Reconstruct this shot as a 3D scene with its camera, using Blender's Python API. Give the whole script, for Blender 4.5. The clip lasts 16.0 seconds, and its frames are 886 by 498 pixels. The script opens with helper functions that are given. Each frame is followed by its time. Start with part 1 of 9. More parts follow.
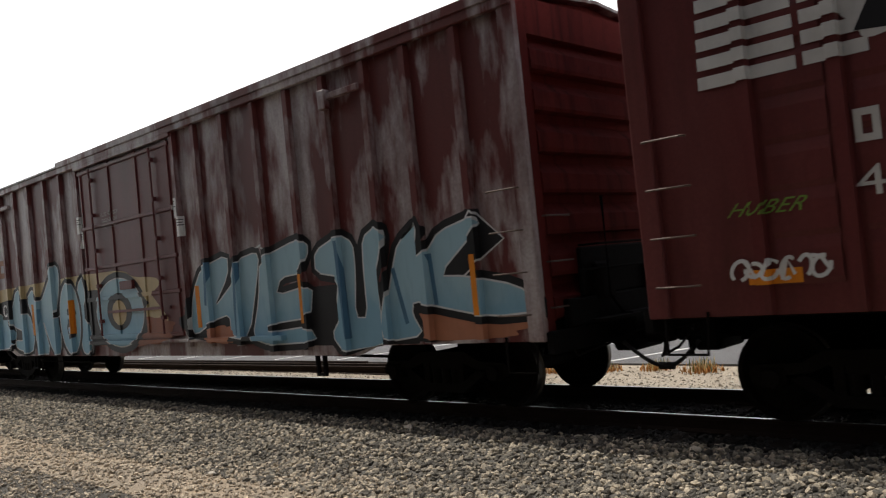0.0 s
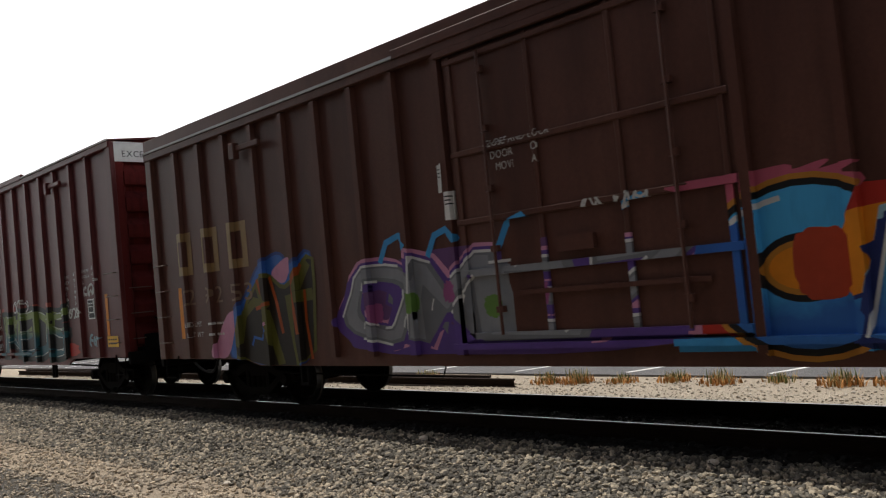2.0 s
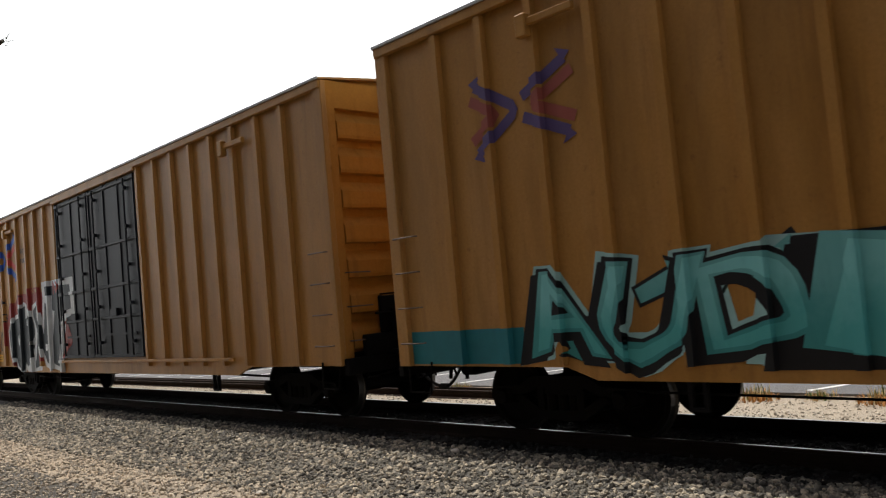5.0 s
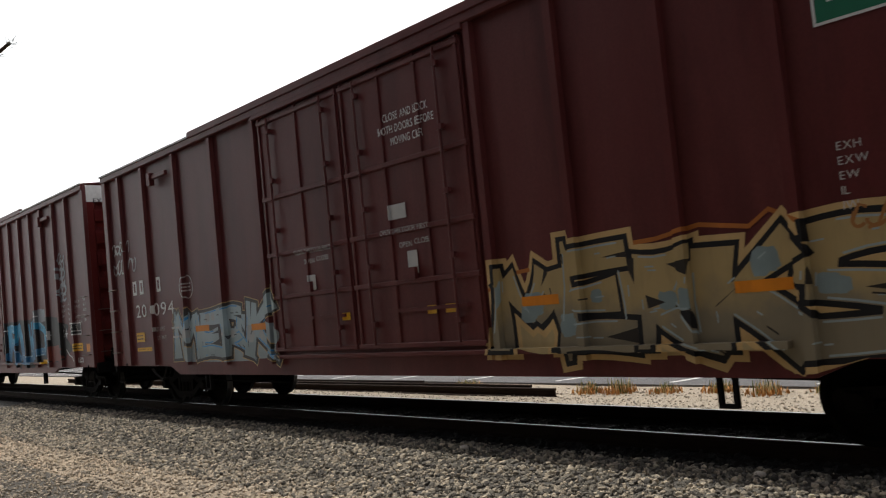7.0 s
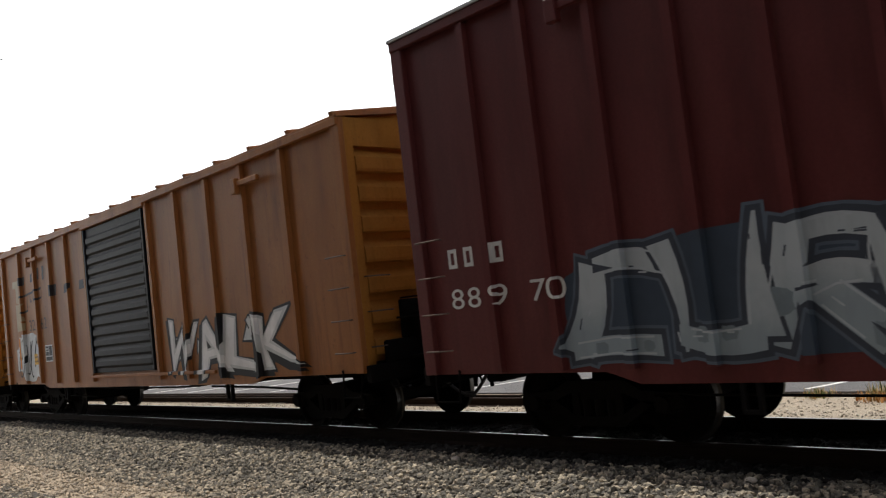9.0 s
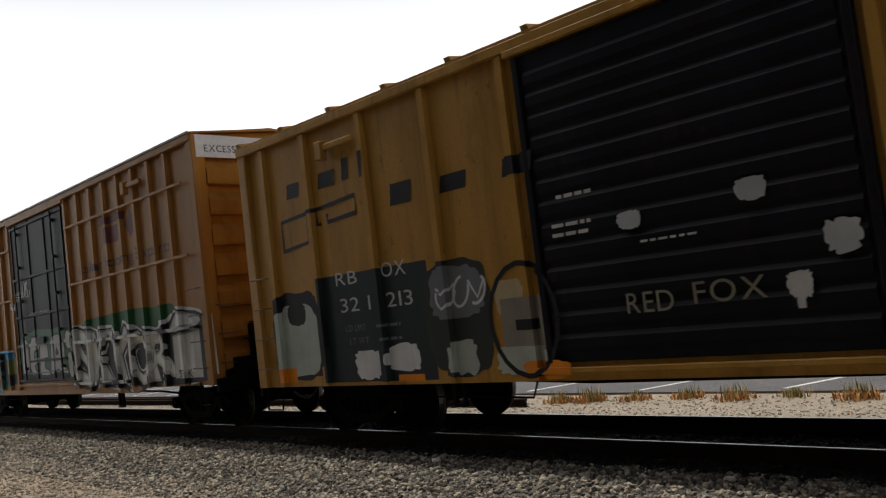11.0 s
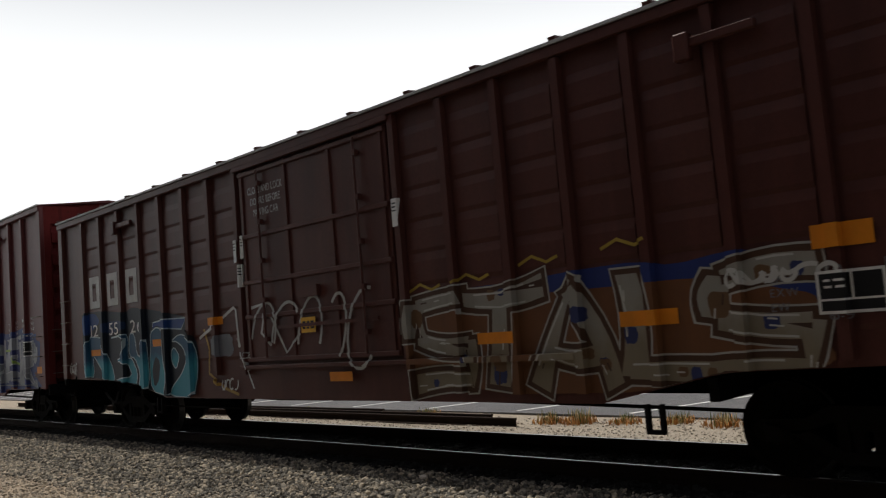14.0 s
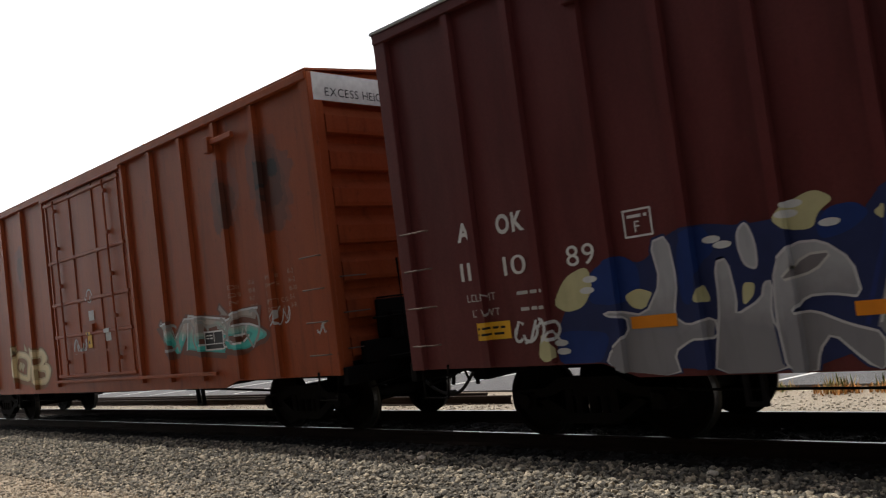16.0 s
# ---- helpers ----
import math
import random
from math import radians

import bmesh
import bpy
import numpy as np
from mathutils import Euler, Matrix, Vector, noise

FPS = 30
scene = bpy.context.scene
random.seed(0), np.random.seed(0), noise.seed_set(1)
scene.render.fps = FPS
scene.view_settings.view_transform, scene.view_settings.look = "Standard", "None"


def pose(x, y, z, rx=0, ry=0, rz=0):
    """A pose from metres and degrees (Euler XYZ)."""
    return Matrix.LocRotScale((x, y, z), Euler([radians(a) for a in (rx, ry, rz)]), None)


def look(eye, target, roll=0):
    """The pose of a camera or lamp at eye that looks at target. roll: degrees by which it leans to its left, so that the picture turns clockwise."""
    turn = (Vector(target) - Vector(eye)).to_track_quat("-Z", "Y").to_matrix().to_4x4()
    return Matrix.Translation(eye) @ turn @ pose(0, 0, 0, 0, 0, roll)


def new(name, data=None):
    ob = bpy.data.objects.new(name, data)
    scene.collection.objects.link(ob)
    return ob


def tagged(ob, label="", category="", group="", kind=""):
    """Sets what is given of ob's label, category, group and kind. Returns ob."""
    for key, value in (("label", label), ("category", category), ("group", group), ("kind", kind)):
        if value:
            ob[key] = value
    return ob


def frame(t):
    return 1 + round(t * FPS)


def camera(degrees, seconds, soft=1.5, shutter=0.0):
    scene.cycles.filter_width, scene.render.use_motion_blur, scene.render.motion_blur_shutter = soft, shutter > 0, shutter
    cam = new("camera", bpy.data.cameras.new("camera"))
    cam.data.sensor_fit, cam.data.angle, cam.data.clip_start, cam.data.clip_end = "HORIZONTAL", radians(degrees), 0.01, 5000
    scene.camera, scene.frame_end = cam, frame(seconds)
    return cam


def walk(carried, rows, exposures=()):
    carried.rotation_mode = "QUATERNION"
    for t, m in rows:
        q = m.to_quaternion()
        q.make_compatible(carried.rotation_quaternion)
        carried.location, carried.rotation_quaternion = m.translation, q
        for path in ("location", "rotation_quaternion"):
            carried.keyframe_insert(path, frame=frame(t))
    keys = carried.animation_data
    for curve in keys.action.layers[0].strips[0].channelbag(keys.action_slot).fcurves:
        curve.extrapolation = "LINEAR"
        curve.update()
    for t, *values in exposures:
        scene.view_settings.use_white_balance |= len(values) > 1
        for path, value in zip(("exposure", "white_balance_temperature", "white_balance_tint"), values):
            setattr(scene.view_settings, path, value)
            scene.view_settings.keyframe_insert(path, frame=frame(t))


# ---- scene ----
from mathutils.geometry import tessellate_polygon

# Camera: stands still beside the track, held by hand; turn, tilt and lean at each time.
EYE_Z = 1.765            # above the top of the rails (z = 0)
LOOK = [
    (0.0, 43.71, 1.50, 5.66),
    (0.5, 43.68, 2.05, 5.79),
    (1.0, 44.26, 3.18, 5.29),
    (1.5, 44.38, 2.18, 5.32),
    (2.0, 44.79, 2.33, 5.55),
    (2.5, 46.06, 2.73, 5.45),
    (3.0, 46.58, 2.99, 5.30),
    (3.5, 46.53, 2.57, 5.76),
    (4.0, 46.66, 2.75, 4.96),
    (6.5, 47.57, 3.79, 5.58),
    (7.0, 47.58, 3.23, 5.66),
    (7.5, 47.30, 2.50, 6.66),
    (8.0, 47.21, 3.62, 6.69),
    (10.5, 45.92, 3.86, 6.53),
    (11.0, 45.48, 3.85, 6.77),
    (11.5, 45.93, 4.32, 6.62),
    (12.0, 46.02, 4.54, 6.68),
    (12.5, 45.91, 4.41, 6.67),
    (13.0, 45.55, 4.54, 6.69),
    (13.5, 45.66, 4.48, 6.95),
    (14.0, 44.98, 4.91, 4.73),
    (14.5, 45.27, 5.12, 4.79),
    (15.0, 44.37, 3.93, 5.79),
    (15.5, 43.99, 4.21, 6.04),
    (16.0, 44.36, 3.54, 7.17),
]
RUN = [(0.0, -5.40), (0.5, 2.05), (1.0, 9.52), (1.5, 17.14), (2.0, 24.68), (2.5, 32.15), (3.0, 39.75), (3.5, 47.49), (4.0, 55.55), (6.5, 92.97), (7.0, 100.51), (7.5, 108.11), (8.0, 115.83), (10.5, 155.00), (11.0, 162.68), (11.5, 170.30), (12.0, 177.98), (12.5, 185.66), (13.0, 193.43), (13.5, 201.14), (14.0, 208.88), (14.5, 216.66), (15.0, 224.53), (15.5, 232.40), (16.0, 240.28), ]
cam = camera(56.25, 16.0, 1.2, 0.04)
walk(cam, [(t, pose(0, 0, EYE_Z, 90 + tilt, lean, turn)) for t, turn, tilt, lean in LOOK],
     [(0.0, -0.45), (1.0, -0.32), (2.0, -0.55), (3.0, -0.48), (4.0, -0.2), (6.5, -0.4), (7.5, -0.45), (8.0, -0.32), (10.5, -0.75), (11.5, -1.0), (12.5, -1.08), (14.0, -0.98), (15.0, -0.92), (16.0, -0.45)])

# ---- light: high sun along the track, hazy bright sky ----
SUN_EL, SUN_AZ = radians(66), radians(271)      # azimuth clockwise from +y
world = bpy.data.worlds.new("sky")
scene.world = world
world.use_nodes = True
wn = world.node_tree.nodes
sky = wn.new("ShaderNodeTexSky")
sky.sky_type = "NISHITA"
sky.sun_disc = False
sky.sun_elevation, sky.sun_rotation = SUN_EL, SUN_AZ
sky.air_density, sky.dust_density, sky.ozone_density = 1.0, 6.0, 1.0
wn["Background"].inputs["Strength"].default_value = 0.12
# smoky white haze low over the whole horizon, thinning upwards
wt = world.node_tree
coord, split = wn.new("ShaderNodeTexCoord"), wn.new("ShaderNodeSeparateXYZ")
band, blend = wn.new("ShaderNodeMapRange"), wn.new("ShaderNodeMix")
band.inputs["From Min"].default_value, band.inputs["From Max"].default_value = 0.56, 0.26
band.interpolation_type = "SMOOTHSTEP"
blend.data_type = "RGBA"
blend.inputs[7].default_value = (18.2, 18.5, 18.6, 1)
wt.links.new(coord.outputs["Generated"], split.inputs[0])
wt.links.new(split.outputs["Z"], band.inputs["Value"])
wt.links.new(band.outputs["Result"], blend.inputs[0])
wt.links.new(sky.outputs["Color"], blend.inputs[6])
wt.links.new(blend.outputs[2], wn["Background"].inputs["Color"])
sun = new("sun", bpy.data.lights.new("sun", "SUN"))
sun.data.energy, sun.data.angle, sun.data.color = 5.0, radians(0.6), (1.0, 0.95, 0.87)
to_sun = Vector((math.cos(SUN_EL) * math.sin(SUN_AZ), math.cos(SUN_EL) * math.cos(SUN_AZ), math.sin(SUN_EL)))
sun.matrix_world = look((0, 0, 30), Vector((0, 0, 30)) - to_sun)

# ---- materials ----
def nodes_of(name):
    m = bpy.data.materials.new(name)
    m.use_nodes = True
    nt = m.node_tree
    return m, nt, nt.nodes["Principled BSDF"]


def noise_node(nt, scale, detail=4.0, stretch=(1, 1, 1), rough=0.6, coord="Object"):
    tc = nt.nodes.new("ShaderNodeTexCoord")
    mp = nt.nodes.new("ShaderNodeMapping")
    mp.inputs["Scale"].default_value = stretch
    nz = nt.nodes.new("ShaderNodeTexNoise")
    nz.inputs["Scale"].default_value, nz.inputs["Detail"].default_value = scale, detail
    nz.inputs["Roughness"].default_value = rough
    nt.links.new(tc.outputs[coord], mp.inputs["Vector"])
    nt.links.new(mp.outputs["Vector"], nz.inputs["Vector"])
    return nz.outputs["Fac"]


def ramp(nt, fac, lo, hi):
    r = nt.nodes.new("ShaderNodeMapRange")
    r.inputs["From Min"].default_value, r.inputs["From Max"].default_value = lo, hi
    nt.links.new(fac, r.inputs["Value"])
    return r.outputs["Result"]


def times(nt, a, k):
    m = nt.nodes.new("ShaderNodeMath")
    m.operation = "MULTIPLY"
    nt.links.new(a, m.inputs[0])
    if isinstance(k, (int, float)):
        m.inputs[1].default_value = k
    else:
        nt.links.new(k, m.inputs[1])
    return m.outputs[0]


def mix(nt, fac, a, b):
    m = nt.nodes.new("ShaderNodeMix")
    m.data_type = "RGBA"
    for sock, v in (("Factor", fac),):
        if isinstance(v, (int, float)):
            m.inputs[0].default_value = v
        else:
            nt.links.new(v, m.inputs[0])
    for i, v in ((6, a), (7, b)):
        if isinstance(v, tuple):
            m.inputs[i].default_value = (*v, 1)
        else:
            nt.links.new(v, m.inputs[i])
    return m.outputs[2]


def bump(nt, bsdf, fac, strength, dist):
    b = nt.nodes.new("ShaderNodeBump")
    b.inputs["Strength"].default_value, b.inputs["Distance"].default_value = strength, dist
    nt.links.new(fac, b.inputs["Height"])
    nt.links.new(b.outputs["Normal"], bsdf.inputs["Normal"])


def plain(name, base, rough=0.7, metal=0.0, vary=0.35, scale=6.0, rel=0.3, other=None, gloss=0.5):
    """A surface with variation at two scales and fine relief."""
    m, nt, b = nodes_of(name)
    big = ramp(nt, noise_node(nt, scale * 0.15), 0.3, 0.7)
    fine = noise_node(nt, scale * 4, 6.0)
    dark = tuple(c * (1 - vary) for c in base)
    light = other or tuple(min(1.0, c * (1 + vary)) for c in base)
    c = mix(nt, ramp(nt, fine, 0.3, 0.7), dark, base)
    c = mix(nt, times(nt, big, 0.6), c, light)
    nt.links.new(c, b.inputs["Base Color"])
    b.inputs["Roughness"].default_value, b.inputs["Metallic"].default_value = rough, metal
    b.inputs["Specular IOR Level"].default_value = gloss
    bump(nt, b, fine, rel, 0.01)
    return m


def car_paint(name, base, faded, fade=0.5, edge=(0.40, 0.68), rust=(0.09, 0.035, 0.02), rusting=0.35, rough=0.45, gloss=0.2, grow=0.55, tall=0.45):
    """Old car-body paint: chalky vertical streaks, big faded patches, rust specks and soot."""
    base, faded = tuple(v * 0.93 for v in base), tuple(v * 1.0 for v in faded)
    m, nt, b = nodes_of(name)
    streak = ramp(nt, noise_node(nt, 3.2, 6.0, (1.0, 1.0, 0.12)), 0.42, 0.72)
    patch = ramp(nt, noise_node(nt, grow, 5.0, (1.0, 1.0, tall)), *edge)
    grain = noise_node(nt, 26.0, 8.0)
    speck = ramp(nt, noise_node(nt, 9.0, 8.0, (1, 1, 0.6), 0.75), 0.60, 0.70)
    soot = ramp(nt, noise_node(nt, 1.1, 6.0, (1.6, 1.0, 0.35)), 0.45, 0.80)
    c = mix(nt, times(nt, patch, fade), base, faded)
    c = mix(nt, times(nt, times(nt, streak, patch), fade), c, faded)
    c = mix(nt, times(nt, speck, rusting), c, rust)
    blot = ramp(nt, noise_node(nt, 2.3, 7.0, (1, 1, 0.5), 0.65), 0.56, 0.66)
    run = ramp(nt, noise_node(nt, 5.5, 5.0, (1, 1, 0.07), 0.6), 0.54, 0.70)
    c = mix(nt, times(nt, blot, rusting * 0.55), c, tuple(0.5 * (r + v) for r, v in zip(rust, base)))
    c = mix(nt, times(nt, run, rusting * 0.75), c, tuple(0.6 * r + 0.2 * v for r, v in zip(rust, base)))
    c = mix(nt, times(nt, soot, 0.7), c, tuple(v * 0.38 for v in base))
    c = mix(nt, times(nt, ramp(nt, grain, 0.35, 0.75), 0.35), c, tuple(v * 0.55 for v in base))
    nt.links.new(c, b.inputs["Base Color"])
    b.inputs["Roughness"].default_value = rough
    b.inputs["Specular IOR Level"].default_value = gloss
    bump(nt, b, mix(nt, 0.5, patch, grain), 0.25, 0.008)
    return m


SPRAY = {}


def spray(rgb, rough=0.5):
    """Sprayed paint of one can: slight mottling, thin spots and scratches."""
    key = tuple(rgb)
    if key not in SPRAY:
        m, nt, b = nodes_of("spray_paint")
        cloud = ramp(nt, noise_node(nt, 2.2, 5.0), 0.3, 0.7)
        drip = ramp(nt, noise_node(nt, 7.0, 6.0, (1, 1, 0.15)), 0.5, 0.8)
        c = mix(nt, cloud, tuple(v * 0.82 for v in rgb), tuple(min(1, v * 1.08) for v in rgb))
        c = mix(nt, times(nt, drip, 0.35), c, tuple(v * 0.55 + 0.01 for v in rgb))
        nt.links.new(c, b.inputs["Base Color"])
        b.inputs["Roughness"].default_value = rough
        b.inputs["Specular IOR Level"].default_value = 0.25
        SPRAY[key] = m
    return SPRAY[key]


def fade_spray(low, high, z0, z1):
    """A fill sprayed in two colours, one over the other, meeting in a cloudy edge."""
    key = (low, high, z0, z1)
    if key not in SPRAY:
        m, nt, b = nodes_of("two_tone_spray_paint")
        tc = nt.nodes.new("ShaderNodeTexCoord")
        sp = nt.nodes.new("ShaderNodeSeparateXYZ")
        nt.links.new(tc.outputs["Object"], sp.inputs[0])
        h = ramp(nt, sp.outputs["Z"], z0, z1)
        add = nt.nodes.new("ShaderNodeMath")
        add.operation = "ADD"
        nt.links.new(h, add.inputs[0])
        nt.links.new(ramp(nt, noise_node(nt, 1.6, 5.0), 0.0, 1.0), add.inputs[1])
        c = mix(nt, ramp(nt, add.outputs[0], 0.8, 1.2), low, high)
        c = mix(nt, times(nt, ramp(nt, noise_node(nt, 8.0, 6.0, (1, 1, 0.2)), 0.5, 0.8), 0.3), c, tuple(v * 0.5 for v in low))
        nt.links.new(c, b.inputs["Base Color"])
        b.inputs["Roughness"].default_value = 0.5
        b.inputs["Specular IOR Level"].default_value = 0.25
        SPRAY[key] = m
    return SPRAY[key]


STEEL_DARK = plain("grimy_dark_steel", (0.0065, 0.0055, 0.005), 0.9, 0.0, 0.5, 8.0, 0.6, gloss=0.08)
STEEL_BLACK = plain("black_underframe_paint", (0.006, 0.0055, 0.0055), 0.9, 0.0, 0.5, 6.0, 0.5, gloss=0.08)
TREAD = plain("polished_wheel_tread", (0.10, 0.095, 0.09), 0.5, 1.0, 0.2, 10.0, 0.1)
RAIL_SIDE = plain("rusty_rail_side", (0.022, 0.015, 0.012), 0.9, 0.0, 0.5, 12.0, 0.5, gloss=0.1)
RAIL_TOP = plain("worn_bright_rail_head", (0.42, 0.41, 0.40), 0.35, 1.0, 0.15, 8.0, 0.1)
TIE_WOOD = plain("creosoted_tie_wood", (0.022, 0.018, 0.016), 0.95, 0.0, 0.5, 5.0, 0.8, gloss=0.1)
RUBBER = plain("rubber_hose", (0.015, 0.015, 0.015), 0.6, 0.0, 0.3, 8.0, 0.2)
GRAB = plain("worn_bare_grab_steel", (0.10, 0.07, 0.055), 0.6, 0.1, 0.4, 14.0, 0.2)
WHITE = spray((0.72, 0.72, 0.70))
YELLOW = spray((0.75, 0.42, 0.03))
ORANGE = spray((0.70, 0.24, 0.015))
BLACK = spray((0.012, 0.012, 0.014))


def bits(name, rgb_a, rgb_b, rgb_c, rough=0.9):
    """Loose stones: each stone takes its own colour."""
    m, nt, b = nodes_of(name)
    geo = nt.nodes.new("ShaderNodeNewGeometry")
    cr = nt.nodes.new("ShaderNodeValToRGB")
    el = cr.color_ramp.elements
    el[0].color, el[1].color = (*rgb_a, 1), (*rgb_c, 1)
    el.new(0.5).color = (*rgb_b, 1)
    nt.links.new(geo.outputs["Random Per Island"], cr.inputs["Fac"])
    fine = noise_node(nt, 60.0, 4.0)
    c = mix(nt, times(nt, ramp(nt, fine, 0.3, 0.8), 0.5), cr.outputs["Color"], tuple(v * 0.6 for v in rgb_a))
    nt.links.new(c, b.inputs["Base Color"])
    b.inputs["Roughness"].default_value = rough
    bump(nt, b, fine, 0.5, 0.01)
    return m


def earth(name, a, b_, c_, fine_scale=40.0):
    m, nt, b = nodes_of(name)
    big = ramp(nt, noise_node(nt, 0.25, 6.0), 0.35, 0.65)
    mid = ramp(nt, noise_node(nt, 3.0, 6.0), 0.3, 0.7)
    fine = noise_node(nt, fine_scale, 8.0, (1, 1, 1), 0.8)
    c = mix(nt, big, a, b_)
    c = mix(nt, times(nt, mid, 0.5), c, c_)
    c = mix(nt, times(nt, ramp(nt, fine, 0.35, 0.65), 0.6), c, tuple(v * 0.45 for v in a))
    nt.links.new(c, b.inputs["Base Color"])
    b.inputs["Roughness"].default_value = 0.95
    bump(nt, b, fine, 0.8, 0.03)
    return m


STONES = bits("crushed_ballast_stone", (0.060, 0.055, 0.047), (0.18, 0.165, 0.135), (0.55, 0.47, 0.35))
# stones by the rails, with the train's shadow put into their colour
STONES_SHADED = bits("train_shaded_ballast_stone", (0.010, 0.009, 0.009), (0.018, 0.017, 0.016), (0.035, 0.032, 0.029))
STONES_TAN = bits("tan_and_grey_gravel", (0.20, 0.175, 0.14), (0.42, 0.36, 0.28), (0.68, 0.57, 0.43))
STONES_PALE = bits("pale_dusty_stone", (0.30, 0.26, 0.21), (0.42, 0.37, 0.30), (0.55, 0.50, 0.43))
DIRT = earth("gravelly_dirt", (0.38, 0.315, 0.235), (0.50, 0.39, 0.265), (0.29, 0.255, 0.21))
DIRT_PALE = earth("sunbaked_dirt", (0.40, 0.34, 0.26), (0.46, 0.40, 0.31), (0.33, 0.29, 0.23))
# dark strip out of view, added to cut light bounced up to the cars
BOUNCE_CUT = earth("unseen_bounce_cutting_ground", (0.085, 0.078, 0.066), (0.10, 0.09, 0.075), (0.07, 0.065, 0.058))
# ground below the ballast, dark to paint the shadows between stones
GAP_SHADE = earth("ballast_gap_shade", (0.12, 0.112, 0.10), (0.15, 0.138, 0.12), (0.09, 0.086, 0.08))
# ground under those stones, blackened to deepen the train's shadow
TRAIN_SHADE = earth("train_shaded_ground", (0.014, 0.013, 0.012), (0.018, 0.016, 0.015), (0.012, 0.011, 0.011))
GALVANISED = plain("dull_galvanised_edge", (0.40, 0.40, 0.39), 0.6, 0.2, 0.25, 6.0, 0.2)
ASPHALT = earth("old_asphalt", (0.13, 0.13, 0.135), (0.17, 0.17, 0.17), (0.11, 0.11, 0.115), 80.0)

# ---- mesh helpers ----
def mesh_of(name, bm, mats):
    me = bpy.data.meshes.new(name)
    bm.normal_update()
    bm.to_mesh(me)
    bm.free()
    for m in (mats if isinstance(mats, (list, tuple)) else [mats]):
        me.materials.append(m)
    return me


def part(name, bm, material, parent, label="", at=None):
    me = bm if isinstance(bm, bpy.types.Mesh) else mesh_of(name, bm, material)
    ob = new(name, me)
    ob.parent = parent
    if at is not None:
        ob.matrix_basis = at
    if label:
        tagged(ob, label)
    return ob


def box(bm, x0, x1, y0, y1, z0, z1, bevel=0.0):
    r = bmesh.ops.create_cube(bm, size=1.0)
    vs = r["verts"]
    for v in vs:
        v.co = Vector(((x0 + x1) / 2 + v.co.x * (x1 - x0), (y0 + y1) / 2 + v.co.y * (y1 - y0), (z0 + z1) / 2 + v.co.z * (z1 - z0)))
    if bevel:
        es = list({e for v in vs for e in v.link_edges})
        bmesh.ops.bevel(bm, geom=es, offset=bevel, segments=1, affect="EDGES")
    return bm


def boxes(*lots, bevel=0.0):
    bm = bmesh.new()
    for b in lots:
        box(bm, *b, bevel=bevel)
    return bm


def prism(bm, pts, axis, a, b):
    """Extrudes an outline (two coordinates) along an axis from a to b."""
    def co(p, s):
        return {"x": (s, p[0], p[1]), "y": (p[0], s, p[1]), "z": (p[0], p[1], s)}[axis]
    va = [bm.verts.new(co(p, a)) for p in pts]
    vb = [bm.verts.new(co(p, b)) for p in pts]
    n = len(pts)
    bm.faces.new(va)
    bm.faces.new(vb[::-1])
    for i in range(n):
        bm.faces.new((va[i], vb[i], vb[(i + 1) % n], va[(i + 1) % n]))
    bmesh.ops.recalc_face_normals(bm, faces=bm.faces)
    return bm


def tube(bm, pts, r, n=8, cap=True):
    """A round bar through the points."""
    pts = [Vector(p) for p in pts]
    rings = []
    for i, p in enumerate(pts):
        d = (pts[min(i + 1, len(pts) - 1)] - pts[max(i - 1, 0)]).normalized()
        u = d.orthogonal().normalized() if abs(d.z) > 0.99 else d.cross(Vector((0, 0, 1))).normalized()
        w = d.cross(u)
        rings.append([bm.verts.new(p + r * (u * math.cos(2 * math.pi * k / n) + w * math.sin(2 * math.pi * k / n))) for k in range(n)])
    for a, b in zip(rings, rings[1:]):
        for k in range(n):
            bm.faces.new((a[k], b[k], b[(k + 1) % n], a[(k + 1) % n]))
    if cap:
        bm.faces.new(rings[0])
        bm.faces.new(rings[-1][::-1])
    bmesh.ops.recalc_face_normals(bm, faces=bm.faces)
    return bm


def lathe(bm, prof, axis_y=True, n=28):
    """Turns a profile (radius, along) round the y axis."""
    rings = [[bm.verts.new((r * math.cos(2 * math.pi * k / n), a, r * math.sin(2 * math.pi * k / n))) for k in range(n)] for r, a in prof]
    for a, b in zip(rings, rings[1:]):
        for k in range(n):
            bm.faces.new((a[k], b[k], b[(k + 1) % n], a[(k + 1) % n]))
    bm.faces.new(rings[0])
    bm.faces.new(rings[-1][::-1])
    bmesh.ops.recalc_face_normals(bm, faces=bm.faces)
    return bm

# ---- the ground ----
TRACK_Y = 8.785           # middle of the track
GAUGE = 0.755             # rail's middle from the track's middle
FACE = 1.70               # outer face of a car's side posts from its middle
SHEET = 1.62              # its side sheets


def ground_z(x, y):
    """Height of the ground: a low ballast bed under the track, dirt beside it, a paved lot behind."""
    d = abs(y - TRACK_Y)
    z = -0.20 - 0.10 * min(1.0, max(0.0, (d - 1.5) / 1.6))
    z -= 0.7 * min(1.0, max(0.0, (y - 24.4) / 1.5))
    return z + 0.02 * noise.noise((x * 0.35, y * 0.6, 0.0)) * min(1.0, max(0.0, d - 0.6))


